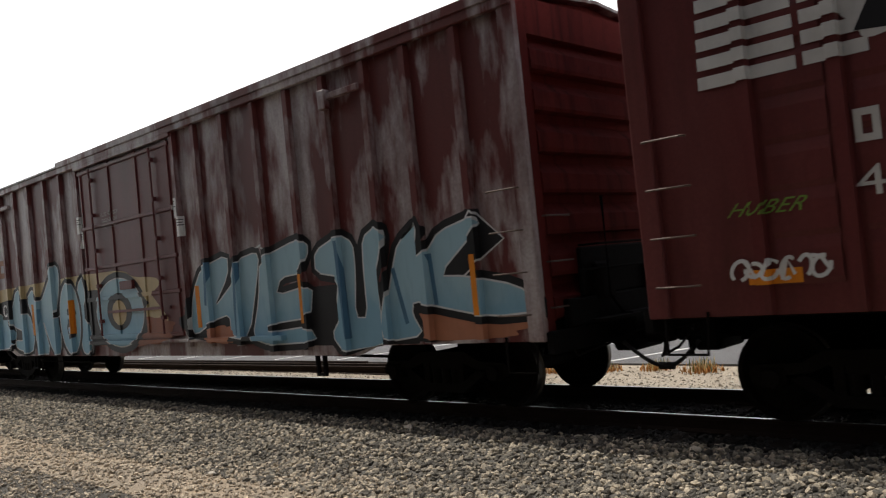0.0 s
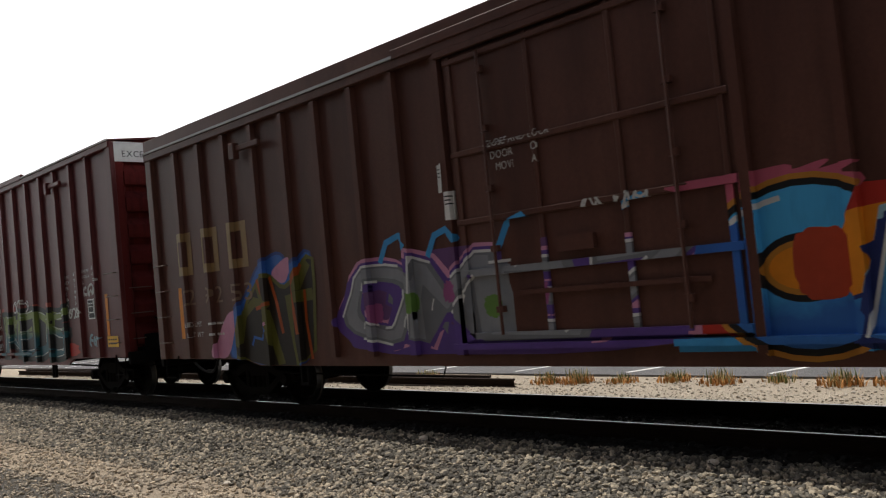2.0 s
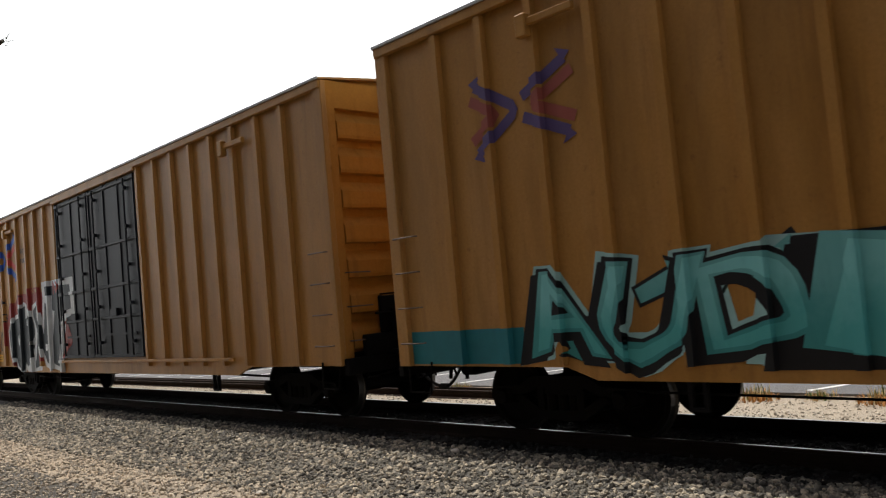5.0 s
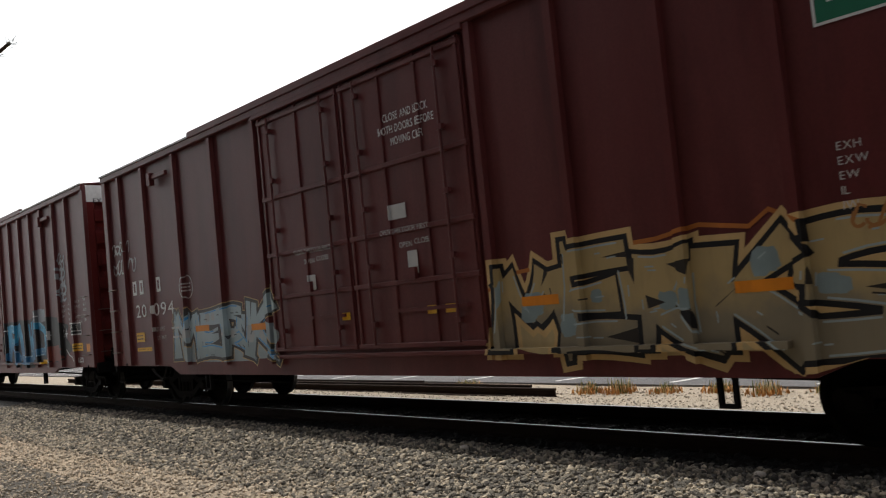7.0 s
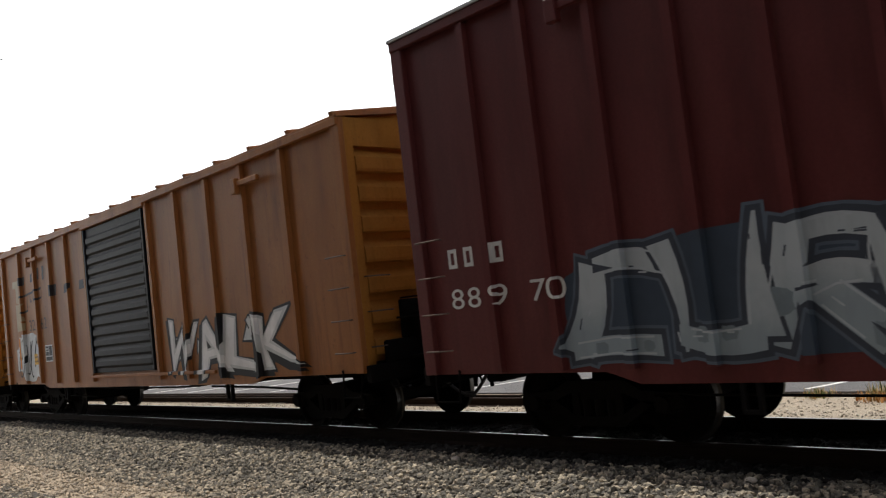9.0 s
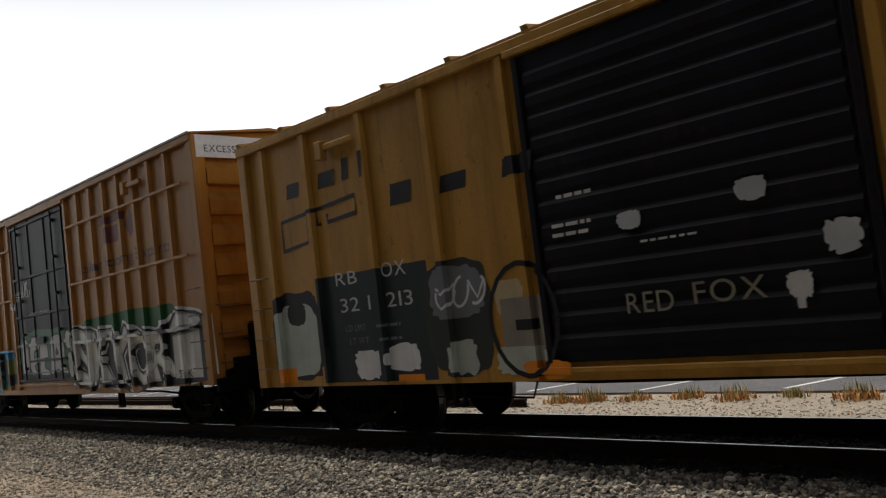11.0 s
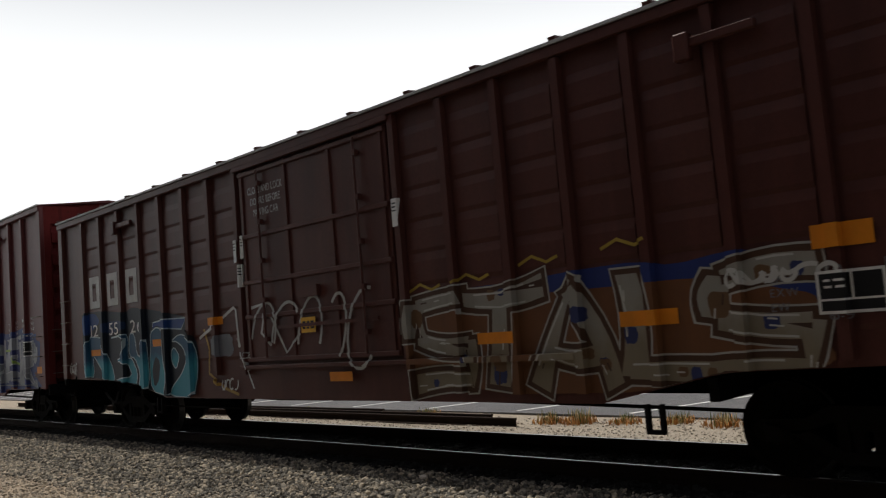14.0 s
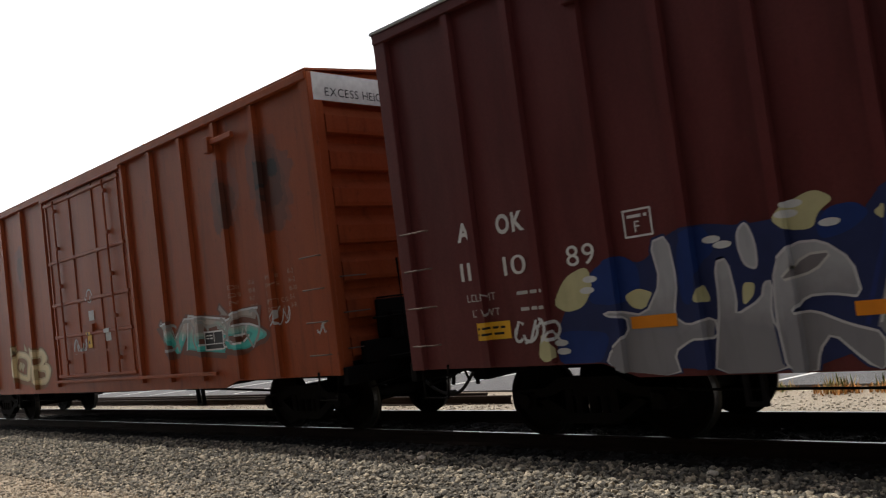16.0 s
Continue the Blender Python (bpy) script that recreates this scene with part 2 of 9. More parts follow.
def big_ground():
    """One sheet to the horizon, finely divided near the track."""
    bm = bmesh.new()
    xs = [-2500, -600, -150] + [-60 + 0.5 * i for i in range(141)] + [40, 150, 600, 2500]
    ys = [-2500, -400, -60, -10] + [0.4 * i for i in range(19)] + [7.52] + [0.4 * i for i in range(19, 34)] + [24.4, 25.2, 26.0, 40, 150, 600, 2500]
    vs = [[bm.verts.new((x, y, ground_z(x, y))) for y in ys] for x in xs]
    for i in range(len(xs) - 1):
        for j in range(len(ys) - 1):
            f = bm.faces.new((vs[i][j], vs[i + 1][j], vs[i + 1][j + 1], vs[i][j + 1]))
            # 4: painted train shadow, 3: painted shade between stones, 2: unseen dark strip
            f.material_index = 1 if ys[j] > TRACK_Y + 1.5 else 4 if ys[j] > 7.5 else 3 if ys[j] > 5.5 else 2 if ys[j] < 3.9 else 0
    return bm


ground = new("ground", mesh_of("ground", big_ground(), [DIRT, DIRT_PALE, BOUNCE_CUT, GAP_SHADE, TRAIN_SHADE]))
tagged(ground, "dry gravelly dirt beside the railway track", "ground", kind="structure")


# added unseen wall behind the camera: keeps low sky light off the cars
bm = boxes((-30, 45, -4.4, -4.0, -0.4, 12.0))
tagged(new("sky_blocker_south", mesh_of("sky_blocker_south", bm, plain("unseen_blocker_brown", (0.10, 0.085, 0.07), 0.9, 0.0, 0.3, 2.0, 0.4))), "added unseen brown wall behind the viewer, blocking sky light", "wall", kind="structure")

# added wall out of view at the right, dims the nearest car sides
bm = boxes((8.0, 8.4, -4.0, 4.6, -0.4, 9.0))
tagged(new("sky_blocker_east", mesh_of("sky_blocker_east", bm, plain("unseen_blocker_brown", (0.10, 0.085, 0.07), 0.9, 0.0, 0.3, 2.0, 0.4))), "added unseen brown wall at the right, dimming near cars", "wall", kind="structure")


def rocks(name, count, x0, x1, y0, y1, r0, r1, material, label, seed, near_x=None):
    """Loose broken stones: squashed, twisted twelve-cornered lumps lying on the ground."""
    rng = np.random.default_rng(seed)
    ico = bmesh.new()
    bmesh.ops.create_icosphere(ico, subdivisions=1, radius=1.0)
    base = np.array([v.co[:] for v in ico.verts])
    tri = np.array([[v.index for v in f.verts] for f in ico.faces])
    ico.free()
    nv = len(base)
    p = rng.random(count)
    x = x1 - (x1 - x0) * p ** (near_x or 1.0)
    y = y0 + (y1 - y0) * rng.random(count)
    r = r0 + (r1 - r0) * rng.random(count) ** 2
    z = np.array([ground_z(a, b) for a, b in zip(x, y)])
    jag = base[None] * (0.62 + 0.6 * rng.random((count, nv, 1)))
    jag = jag * (0.7 + 0.6 * rng.random((count, 1, 3)))
    a, b = rng.random(count) * 6.283, (rng.random(count) - 0.5) * 1.4
    ca, sa, cb, sb = np.cos(a)[:, None], np.sin(a)[:, None], np.cos(b)[:, None], np.sin(b)[:, None]
    X, Y, Z = jag[..., 0], jag[..., 1], jag[..., 2] * 0.8
    X, Z = X * cb - Z * sb, X * sb + Z * cb
    X, Y = X * ca - Y * sa, X * sa + Y * ca
    co = np.stack([X, Y, Z], -1) * r[:, None, None]
    co += np.stack([x, y, z + r * 0.35], -1)[:, None]
    faces = (tri[None] + (np.arange(count) * nv)[:, None, None]).reshape(-1, 3)
    me = bpy.data.meshes.new(name)
    me.from_pydata(co.reshape(-1, 3).tolist(), [], faces.tolist())
    me.materials.append(material)
    ob = new(name, me)
    return tagged(ob, label, "gravel", kind="stuff")


rocks("ballast", 46000, -27, 1.5, 4.9, 7.58, 0.016, 0.042, STONES, "grey crushed stone ballast along the track", 3, 1.25)
rocks("ballast", 16000, -27, 1.5, 7.48, 10.0, 0.022, 0.050, STONES_SHADED, "crushed stone ballast under and beside the rails, darkened as train shade", 4, 1.25)
rocks("gravel", 22000, -24, 0.5, 2.6, 5.6, 0.010, 0.034, STONES_TAN, "small grey and tan gravel trodden into dirt", 5, 1.1)
rocks("gravel", 7000, -34, 3.0, 10.3, 13.0, 0.010, 0.03, STONES_PALE, "pale sunlit pebbles on dry dirt", 6, 1.1)


def rail_profile():
    half = [(0.075, -0.172), (0.075, -0.160), (0.012, -0.135), (0.010, -0.045), (0.036, -0.035), (0.037, -0.012), (0.032, -0.003), (0.020, 0.0)]
    return half + [(-a, b) for a, b in half[::-1]]


def make_rail(y, name, x0, x1, z=0.0, turn=0.0):
    bm = prism(bmesh.new(), rail_profile(), "x", 0.0, x1 - x0)
    bm.normal_update()
    for f in bm.faces:
        if f.normal.z > 0.5 and f.calc_center_median().z > -0.001:
            f.material_index = 1
    ob = new(name, mesh_of(name, bm, [RAIL_SIDE, RAIL_TOP if z == 0.0 else RAIL_SIDE]))
    ob.matrix_world = pose(x0, y, z, 0, 0, turn)
    return ob


for side in (-1, 1):
    tagged(make_rail(TRACK_Y + side * GAUGE, "rail", -420, 420), "steel running rail with a bright worn top", "rail", "rails of the track", "structure")

tie_mesh = mesh_of("tie", boxes((-0.115, 0.115, -1.28, 1.28, -0.18, 0.0), bevel=0.012), TIE_WOOD)
for i in range(110):
    o = new("tie", tie_mesh)
    o.matrix_world = pose(-52 + 0.53 * i, TRACK_Y + random.uniform(-0.04, 0.04), -0.174, 0, 0, random.uniform(-1, 1))
    tagged(o, "dark creosoted timber railway tie under the rails", "railway tie", "ties of the track", "structure")

# a few bright stones lying loose
for x, y, r in ((-8.62, 4.90, 0.045), (-7.77, 7.21, 0.06), (-3.88, 7.29, 0.05)):
    bm = bmesh.new()
    bmesh.ops.create_icosphere(bm, subdivisions=2, radius=r)
    for v in bm.verts:
        v.co = Vector((v.co.x * 1.2, v.co.y * 0.9, v.co.z * 0.6)) * (1 + 0.35 * noise.noise(v.co * 30 + Vector((x, y, 0))))
    ob = new("stone", mesh_of("stone", bm, STONES_PALE))
    ob.matrix_world = pose(x, y, ground_z(x, y) + r * 0.6)
    tagged(ob, "pale loose stone on the grey gravel", "stone", "pale stones")

# old rails laid down beside the track
for k, (x0, x1, y, turn) in enumerate(((-36.0, -10.0, 11.62, 0.10), (-36.5, -10.9, 12.05, -0.05), (-37.0, -14.5, 12.32, 0.15))):
    tagged(make_rail(y, "loose_rail", x0, x1, -0.115, turn), "rusty old rail lying on the dirt", "rail", "loose rails beside the track")

# paved lot with painted bays
bm = boxes((-120, 60, 13.25, 24.05, -0.36, -0.262))
lot = tagged(new("lot", mesh_of("lot", bm, ASPHALT)), "grey worn asphalt parking lot", "pavement", kind="structure")
for i in range(22):
    bm = bmesh.new()
    box(bm, -0.05, 0.05, 0.0, 4.6, -0.002, 0.004)
    o = part("bay_line", bm, WHITE, lot, "white painted parking line", at=pose(-50 + 2.75 * i, 13.5, -0.258, 0, 0, -22))

# ---- trucks and wheels, shared by all cars ----
WHEEL_R = 0.457


def wheelset_mesh():
    bm = bmesh.new()
    prof = [(0.08, -1.05), (0.085, -0.83), (0.12, -0.83), (0.12, -0.80), (0.36, -0.775), (0.40, -0.825), (WHEEL_R, -0.82), (WHEEL_R + 0.003, -0.73), (WHEEL_R + 0.028, -0.715),
            (WHEEL_R + 0.025, -0.69), (0.40, -0.69), (0.34, -0.735), (0.12, -0.70), (0.085, -0.68)]
    prof = prof + [(r, -a) for r, a in prof[::-1]]
    lathe(bm, prof, n=36)
    for f in bm.faces:
        r = [math.hypot(v.co.x, v.co.z) for v in f.verts]
        if min(r) > 0.45 and 0.71 < abs(f.calc_center_median().y) < 0.83:
            f.material_index = 1
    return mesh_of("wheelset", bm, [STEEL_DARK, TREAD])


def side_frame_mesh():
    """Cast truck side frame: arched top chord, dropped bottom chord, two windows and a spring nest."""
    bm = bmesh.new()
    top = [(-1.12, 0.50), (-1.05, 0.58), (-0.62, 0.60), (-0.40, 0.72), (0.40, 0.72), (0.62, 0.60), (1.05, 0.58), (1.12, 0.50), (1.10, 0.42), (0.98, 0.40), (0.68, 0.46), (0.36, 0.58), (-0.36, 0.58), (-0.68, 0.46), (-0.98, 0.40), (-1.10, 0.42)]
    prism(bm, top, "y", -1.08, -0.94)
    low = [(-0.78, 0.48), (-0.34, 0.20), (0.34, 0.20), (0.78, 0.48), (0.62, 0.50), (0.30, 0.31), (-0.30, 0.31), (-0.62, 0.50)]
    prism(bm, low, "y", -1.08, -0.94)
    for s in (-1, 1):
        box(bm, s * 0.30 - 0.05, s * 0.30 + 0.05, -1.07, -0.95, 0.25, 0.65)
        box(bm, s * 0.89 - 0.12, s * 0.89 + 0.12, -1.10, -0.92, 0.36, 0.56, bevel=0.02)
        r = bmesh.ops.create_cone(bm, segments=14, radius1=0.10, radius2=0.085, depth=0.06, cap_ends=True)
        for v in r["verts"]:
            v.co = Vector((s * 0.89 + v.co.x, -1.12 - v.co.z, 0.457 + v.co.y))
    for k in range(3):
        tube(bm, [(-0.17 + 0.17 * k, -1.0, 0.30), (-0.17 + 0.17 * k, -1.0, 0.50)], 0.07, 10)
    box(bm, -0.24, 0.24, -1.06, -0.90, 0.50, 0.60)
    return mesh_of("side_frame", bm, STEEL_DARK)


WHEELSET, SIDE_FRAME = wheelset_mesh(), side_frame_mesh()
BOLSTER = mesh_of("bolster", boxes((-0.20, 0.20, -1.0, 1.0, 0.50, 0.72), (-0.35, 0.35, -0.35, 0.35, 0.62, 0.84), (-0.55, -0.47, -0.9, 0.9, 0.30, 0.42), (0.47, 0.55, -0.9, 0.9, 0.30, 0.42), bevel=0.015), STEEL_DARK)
AXLES = []                # every wheelset, as (object, its place on its truck)


def truck(parent, x):
    base = part("truck", BOLSTER, None, parent, at=pose(x, 0, 0))
    part("side_frame", SIDE_FRAME, None, base)
    part("side_frame", SIDE_FRAME, None, base, at=pose(0, 0, 0, 0, 0, 180))
    for s in (-1, 1):
        w = part("wheelset", WHEELSET, None, base, "steel wheels with bright treads on one axle", at=pose(s * 0.89, 0, WHEEL_R))
        AXLES.append((w, s * 0.89))
    return base


# ---- freight cars ----
def post_mesh(h, w=0.12, d=FACE - SHEET):
    bm = bmesh.new()
    prism(bm, [(-w / 2, 0.0), (w / 2, 0.0), (w * 0.42, -d), (-w * 0.42, -d)], "z", 0.0, h)
    return bm


def rung_mesh(w=0.42, out=0.07):
    bm = bmesh.new()
    tube(bm, [(-w / 2, 0, 0), (-w / 2, -out * 0.8, 0), (-w / 2 + 0.02, -out, 0), (w / 2 - 0.02, -out, 0), (w / 2, -out * 0.8, 0), (w / 2, 0, 0)], 0.011, 6)
    return mesh_of("grab_iron", bm, GRAB)


RUNG = rung_mesh()


class Car:
    """A car's thing with the numbers by which paint is laid on its side."""
    pass


CARS = []


def boxcar(no, mid, L, top, bot, paint, end_paint, label, door, post_n, door_kind="plug", door_paint=None, roof_paint=None, end_top=None,
           corrugated=False, belly=0.0, bars=(), ladder="side", ends=7, ridge=0.16, edge_trim=True, raised=None, posts=None, fascia=0.0):
    """One boxcar. door: (x0, x1, splits...) along the side; post_n: posts between a door edge and the car's end."""
    c = Car()
    c.L, c.top, c.bot, c.mid, c.door = L, top, bot, mid, door
    car = new("boxcar")
    c.ob = car
    CARS.append(c)
    tagged(car, label, "boxcar", "freight cars of the train")
    h = L / 2
    door_paint, roof_paint = door_paint or paint, roof_paint or paint
    # body: floor, side sheets, ends
    bm = bmesh.new()
    belly_z = bot - belly
    outline = [(-h + 0.05, bot), (-h + 0.05, top - 0.02), (h - 0.05, top - 0.02), (h - 0.05, bot)]
    b0, b1, drop = (3.2, 4.6, 0.08) if belly > 0.3 else (2.75, 3.15, 0.02)      # where the side sill deepens
    if belly:
        outline = outline + [(h - b0, bot - drop), (h - b1, belly_z), (-h + b1, belly_z), (-h + b0, bot - drop)]
    bm.free()
    for s in (-1, 1):
        part("side_sheet", prism(bmesh.new(), outline, "y", s * SHEET, s * (SHEET - 0.05)), paint, car)
    bm = bmesh.new()
    box(bm, -h + 0.05, h - 0.05, -SHEET + 0.06, SHEET - 0.06, max(bot, 1.0) - 0.02, max(bot, 1.0) + 0.08)
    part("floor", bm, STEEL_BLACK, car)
    # ends: flush margins and pressed bands with grooves under them
    face = h - 0.12
    for s in (-1, 1):
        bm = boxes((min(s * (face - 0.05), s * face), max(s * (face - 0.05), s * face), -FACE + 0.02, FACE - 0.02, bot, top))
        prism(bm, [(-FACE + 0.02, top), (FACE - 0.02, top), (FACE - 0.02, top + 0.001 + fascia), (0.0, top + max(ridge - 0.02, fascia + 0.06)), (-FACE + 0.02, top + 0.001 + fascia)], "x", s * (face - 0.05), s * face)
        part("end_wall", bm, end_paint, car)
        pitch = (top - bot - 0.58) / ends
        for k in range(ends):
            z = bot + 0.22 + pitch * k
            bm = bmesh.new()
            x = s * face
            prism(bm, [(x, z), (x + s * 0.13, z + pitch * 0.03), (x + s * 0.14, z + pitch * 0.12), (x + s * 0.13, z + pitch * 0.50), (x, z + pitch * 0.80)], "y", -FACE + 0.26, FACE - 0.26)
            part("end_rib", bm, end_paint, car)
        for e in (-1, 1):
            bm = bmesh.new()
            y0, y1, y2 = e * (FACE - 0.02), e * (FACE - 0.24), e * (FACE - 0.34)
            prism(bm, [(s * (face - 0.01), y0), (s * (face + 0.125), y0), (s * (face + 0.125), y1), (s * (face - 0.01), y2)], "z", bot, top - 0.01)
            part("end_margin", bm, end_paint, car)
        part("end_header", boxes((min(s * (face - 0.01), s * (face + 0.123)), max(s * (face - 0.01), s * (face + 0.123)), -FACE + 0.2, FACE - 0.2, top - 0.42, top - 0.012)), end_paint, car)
        if end_top:
            part("end_top_panel", boxes((min(s * (face + 0.126), s * (face + 0.131)), max(s * (face + 0.126), s * (face + 0.131)), -FACE + 0.04, FACE - 0.04, top - 0.42, top - 0.02)), end_top, car, "white painted band at the top of the end")
        for e in (-1, 1):
            part("corner_post", boxes((min(s * (h - 0.20), s * (h + 0.012)), max(s * (h - 0.20), s * (h + 0.012)), min(e * (FACE - 0.10), e * FACE), max(e * (FACE - 0.10), e * FACE), bot, top - 0.012), bevel=0.012), paint, car)
    # roof: low ridge with cross seams
    bumpy = corrugated or no in (8, 9)
    bm = bmesh.new()
    prism(bm, [(-FACE - 0.02, top - 0.01), (-FACE - 0.02, top + 0.02), (0, top + ridge + 0.02), (FACE + 0.02, top + 0.02), (FACE + 0.02, top - 0.01), (0, top + ridge - 0.02)], "x", -h - 0.02, h + 0.02)
    part("roof", bm, roof_paint, car)
    bm = bmesh.new()
    prism(bm, [(-FACE - 0.035, top + (0.075 if bumpy else 0.015)), (0, top + ridge + (0.12 if bumpy else 0.05)), (FACE + 0.035, top + (0.075 if bumpy else 0.015)), (FACE, top), (0, top + ridge), (-FACE, top)], "x", -0.05, 0.05)
    seam = mesh_of("roof_seam", bm, roof_paint)
    n = int(L / 1.15)
    for k in range(n + 1):
        part("roof_seam", seam, None, car, at=pose(-h + 0.1 + (L - 0.2) * k / n, 0, 0))
    for s in (-1, 1):
        part("top_rail", boxes((-h, h, min(s * (FACE - 0.06), s * (FACE + 0.025)), max(s * (FACE - 0.06), s * (FACE + 0.025)), top - 0.13, top - 0.012), bevel=0.01), paint, car)
    if edge_trim:
        for e in (-1, 1):
            part("roof_edge", boxes((-h - 0.01, h + 0.01, min(e * (FACE + 0.02), e * (FACE + 0.045)), max(e * (FACE + 0.02), e * (FACE + 0.045)), top - 0.005, top + 0.03)), GALVANISED, car, "dull galvanised roof edge")
    if fascia:                # upright roof flange above the galvanised edge
        for e in (-1, 1):
            part("roof_flange", boxes((-h, h, min(e * (FACE - 0.05), e * (FACE + 0.015)), max(e * (FACE - 0.05), e * (FACE + 0.015)), top + 0.02, top + fascia), bevel=0.01), roof_paint, car)
    if raised:
        for e in (-1, 1):
            part("raised_plate", boxes((raised[0], raised[1], min(e * (FACE - 0.03), e * (FACE + 0.05)), max(e * (FACE - 0.03), e * (FACE + 0.05)), top - 0.02, top + 0.10), bevel=0.008), paint, car)
    # side posts
    c.marks, c.ribs = [], []        # ribs: x0, x1, z0, z1, depth of bars that the paint runs over
    c.lift = 0.019 if corrugated else 0.004
    c.low = ([-h, -h + b0, -h + b1, h - b1, h - b0, h], [bot, bot - drop, belly_z, belly_z, bot - drop, bot] if belly else [bot] * 6)
    leaf_d = 0.090 if door_kind == "slide" else 0.052
    d0, d1 = door[0], door[-1]
    xs = [d1 + 0.12 + (h - 0.36 - d1 - 0.12) * k / post_n for k in range(post_n)] + [d0 - 0.12 - (h - 0.36 + d0 - 0.12) * k / post_n for k in range(post_n)]
    xs = posts or xs
    post = mesh_of("side_post", post_mesh(top - 0.13 - bot - 0.02), paint)
    for x in sorted(xs):
        part("side_post", post, None, car, at=pose(x, -SHEET, bot + 0.01))
        part("side_post", post, None, car, at=pose(x, SHEET, bot + 0.01, 0, 0, 180))
        c.marks += [(x - 0.062, 0.0), (x - 0.052, 0.08), (x + 0.052, 0.08), (x + 0.062, 0.0)]
    c.marks += [(d0 - 0.02, 0.0), (d0 - 0.018, leaf_d), (d1 + 0.018, leaf_d), (d1 + 0.02, 0.0)]
    c.marks.sort()
    if corrugated:            # shallow pressed panels between the posts
        xx = sorted(xs)
        for a, b in zip(xx, xx[1:]):
            if b - a > 1.6:
                continue
            for k in range(7):
                z = bot + 0.25 + (top - bot - 0.6) * k / 7
                bm = bmesh.new()
                prism(bm, [(-SHEET, z), (-SHEET - 0.016, z + 0.05), (-SHEET - 0.016, z + 0.30), (-SHEET, z + 0.40)], "x", a + 0.11, b - 0.11)
                part("side_panel", bm, paint, car)
    for z in bars:            # horizontal stiffeners across the posts
        for a, b in ((-h + 0.35, d0 - 0.08), (d1 + 0.08, h - 0.45)):
            c.ribs.append((a, b, z - 0.004, z + 0.059, FACE - SHEET + 0.022))
            part("side_bar", boxes((a, b, -FACE - 0.018, -FACE + 0.02, z, z + 0.055), bevel=0.008), paint, car)
    # doors
    zb, zt = bot + 0.20, top - 0.22
    leaves = list(zip(door, door[1:]))
    for k, (a, b) in enumerate(leaves):
        leaf = part("door", boxes((a + 0.01, b - 0.01, -SHEET - 0.05, -SHEET + 0.03, zb, zt), bevel=0.01), door_paint, car, "plug door with bars and lock rods" if door_kind == "plug" else "black sliding door with pressed ribs")
        if door_kind == "slide":
            for i in range(13):
                z = zb + 0.10 + (zt - zb - 0.25) * i / 13
                bm = bmesh.new()
                prism(bm, [(-SHEET - 0.05, z), (-SHEET - 0.085, z + 0.05), (-SHEET - 0.085, z + 0.15), (-SHEET - 0.05, z + 0.20)], "x", a + 0.14, b - 0.14)
                part("door_rib", bm, door_paint, leaf)
            for x in (a + 0.05, b - 0.05):
                part("door_edge", boxes((x - 0.04, x + 0.04, -SHEET - 0.10, -SHEET - 0.03, zb, zt), bevel=0.008), door_paint, leaf)
        else:
            for f in (0.0, 0.22, 0.40, 0.64, 0.97):
                z = zb + (zt - zb) * f
                c.ribs.append((a + 0.02, b - 0.02, z - 0.004, z + 0.074, 0.089))
                part("door_bar", boxes((a + 0.02, b - 0.02, -SHEET - 0.085, -SHEET - 0.04, z, z + 0.07), bevel=0.01), door_paint, leaf)
            for f in (0.03, 0.5, 0.97) if b - a < 2.6 else (0.03, 0.36, 0.66, 0.97):
                x = a + (b - a) * f
                c.ribs.append((x - 0.034, x + 0.034, zb, zt, 0.079))
                part("door_stile", boxes((x - 0.03, x + 0.03, -SHEET - 0.075, -SHEET - 0.04, zb, zt), bevel=0.008), door_paint, leaf)
            for f in (0.17, 0.83):
                x = a + (b - a) * f
                bm = tube(bmesh.new(), [(x, -SHEET - 0.11, zb + 0.05), (x, -SHEET - 0.11, zt - 0.05)], 0.019, 8)
                for i in range(5):
                    z = zb + 0.3 + (zt - zb - 0.6) * i / 4
                    box(bm, x - 0.05, x + 0.05, -SHEET - 0.125, -SHEET - 0.06, z, z + 0.07)
                part("lock_rod", bm, door_paint, leaf)
            bm = boxes((b - 0.75 * (b - a), b - 0.1 * (b - a), -SHEET - 0.10, -SHEET - 0.07, zb + 0.48, zb + 0.53))
            box(bm, a + 0.42 * (b - a), a + 0.55 * (b - a), -SHEET - 0.12, -SHEET - 0.05, zb + 0.9, zb + 1.06)
            part("operating_gear", bm, door_paint, leaf)
    reach = min(h - 0.6, d1 + (d1 - d0) * 0.75)
    c.ribs.append((d0 - 0.2, reach, bot + 0.086, bot + 0.154, FACE - SHEET + 0.024))
    part("door_track", boxes((d0 - 0.2, reach, -FACE - 0.02, -FACE + 0.03, bot + 0.09, bot + 0.15), bevel=0.01), paint, car)
    part("door_track", boxes((d0 - 0.1, d1 + 0.1, -FACE - 0.03, -FACE + 0.03, zt + 0.02, zt + 0.10), bevel=0.01), paint, car)
    for x in (d1 + 0.62 * (h - d1), d0 - 0.55 * (h + d0)):
        bm = boxes((x - 0.45, x + 0.32, -FACE - 0.05, -FACE + 0.02, top - 0.50, top - 0.41), (x - 0.45, x - 0.30, -FACE - 0.09, -FACE + 0.02, top - 0.62, top - 0.36), bevel=0.012)
        part("door_stop", bm, paint, car)
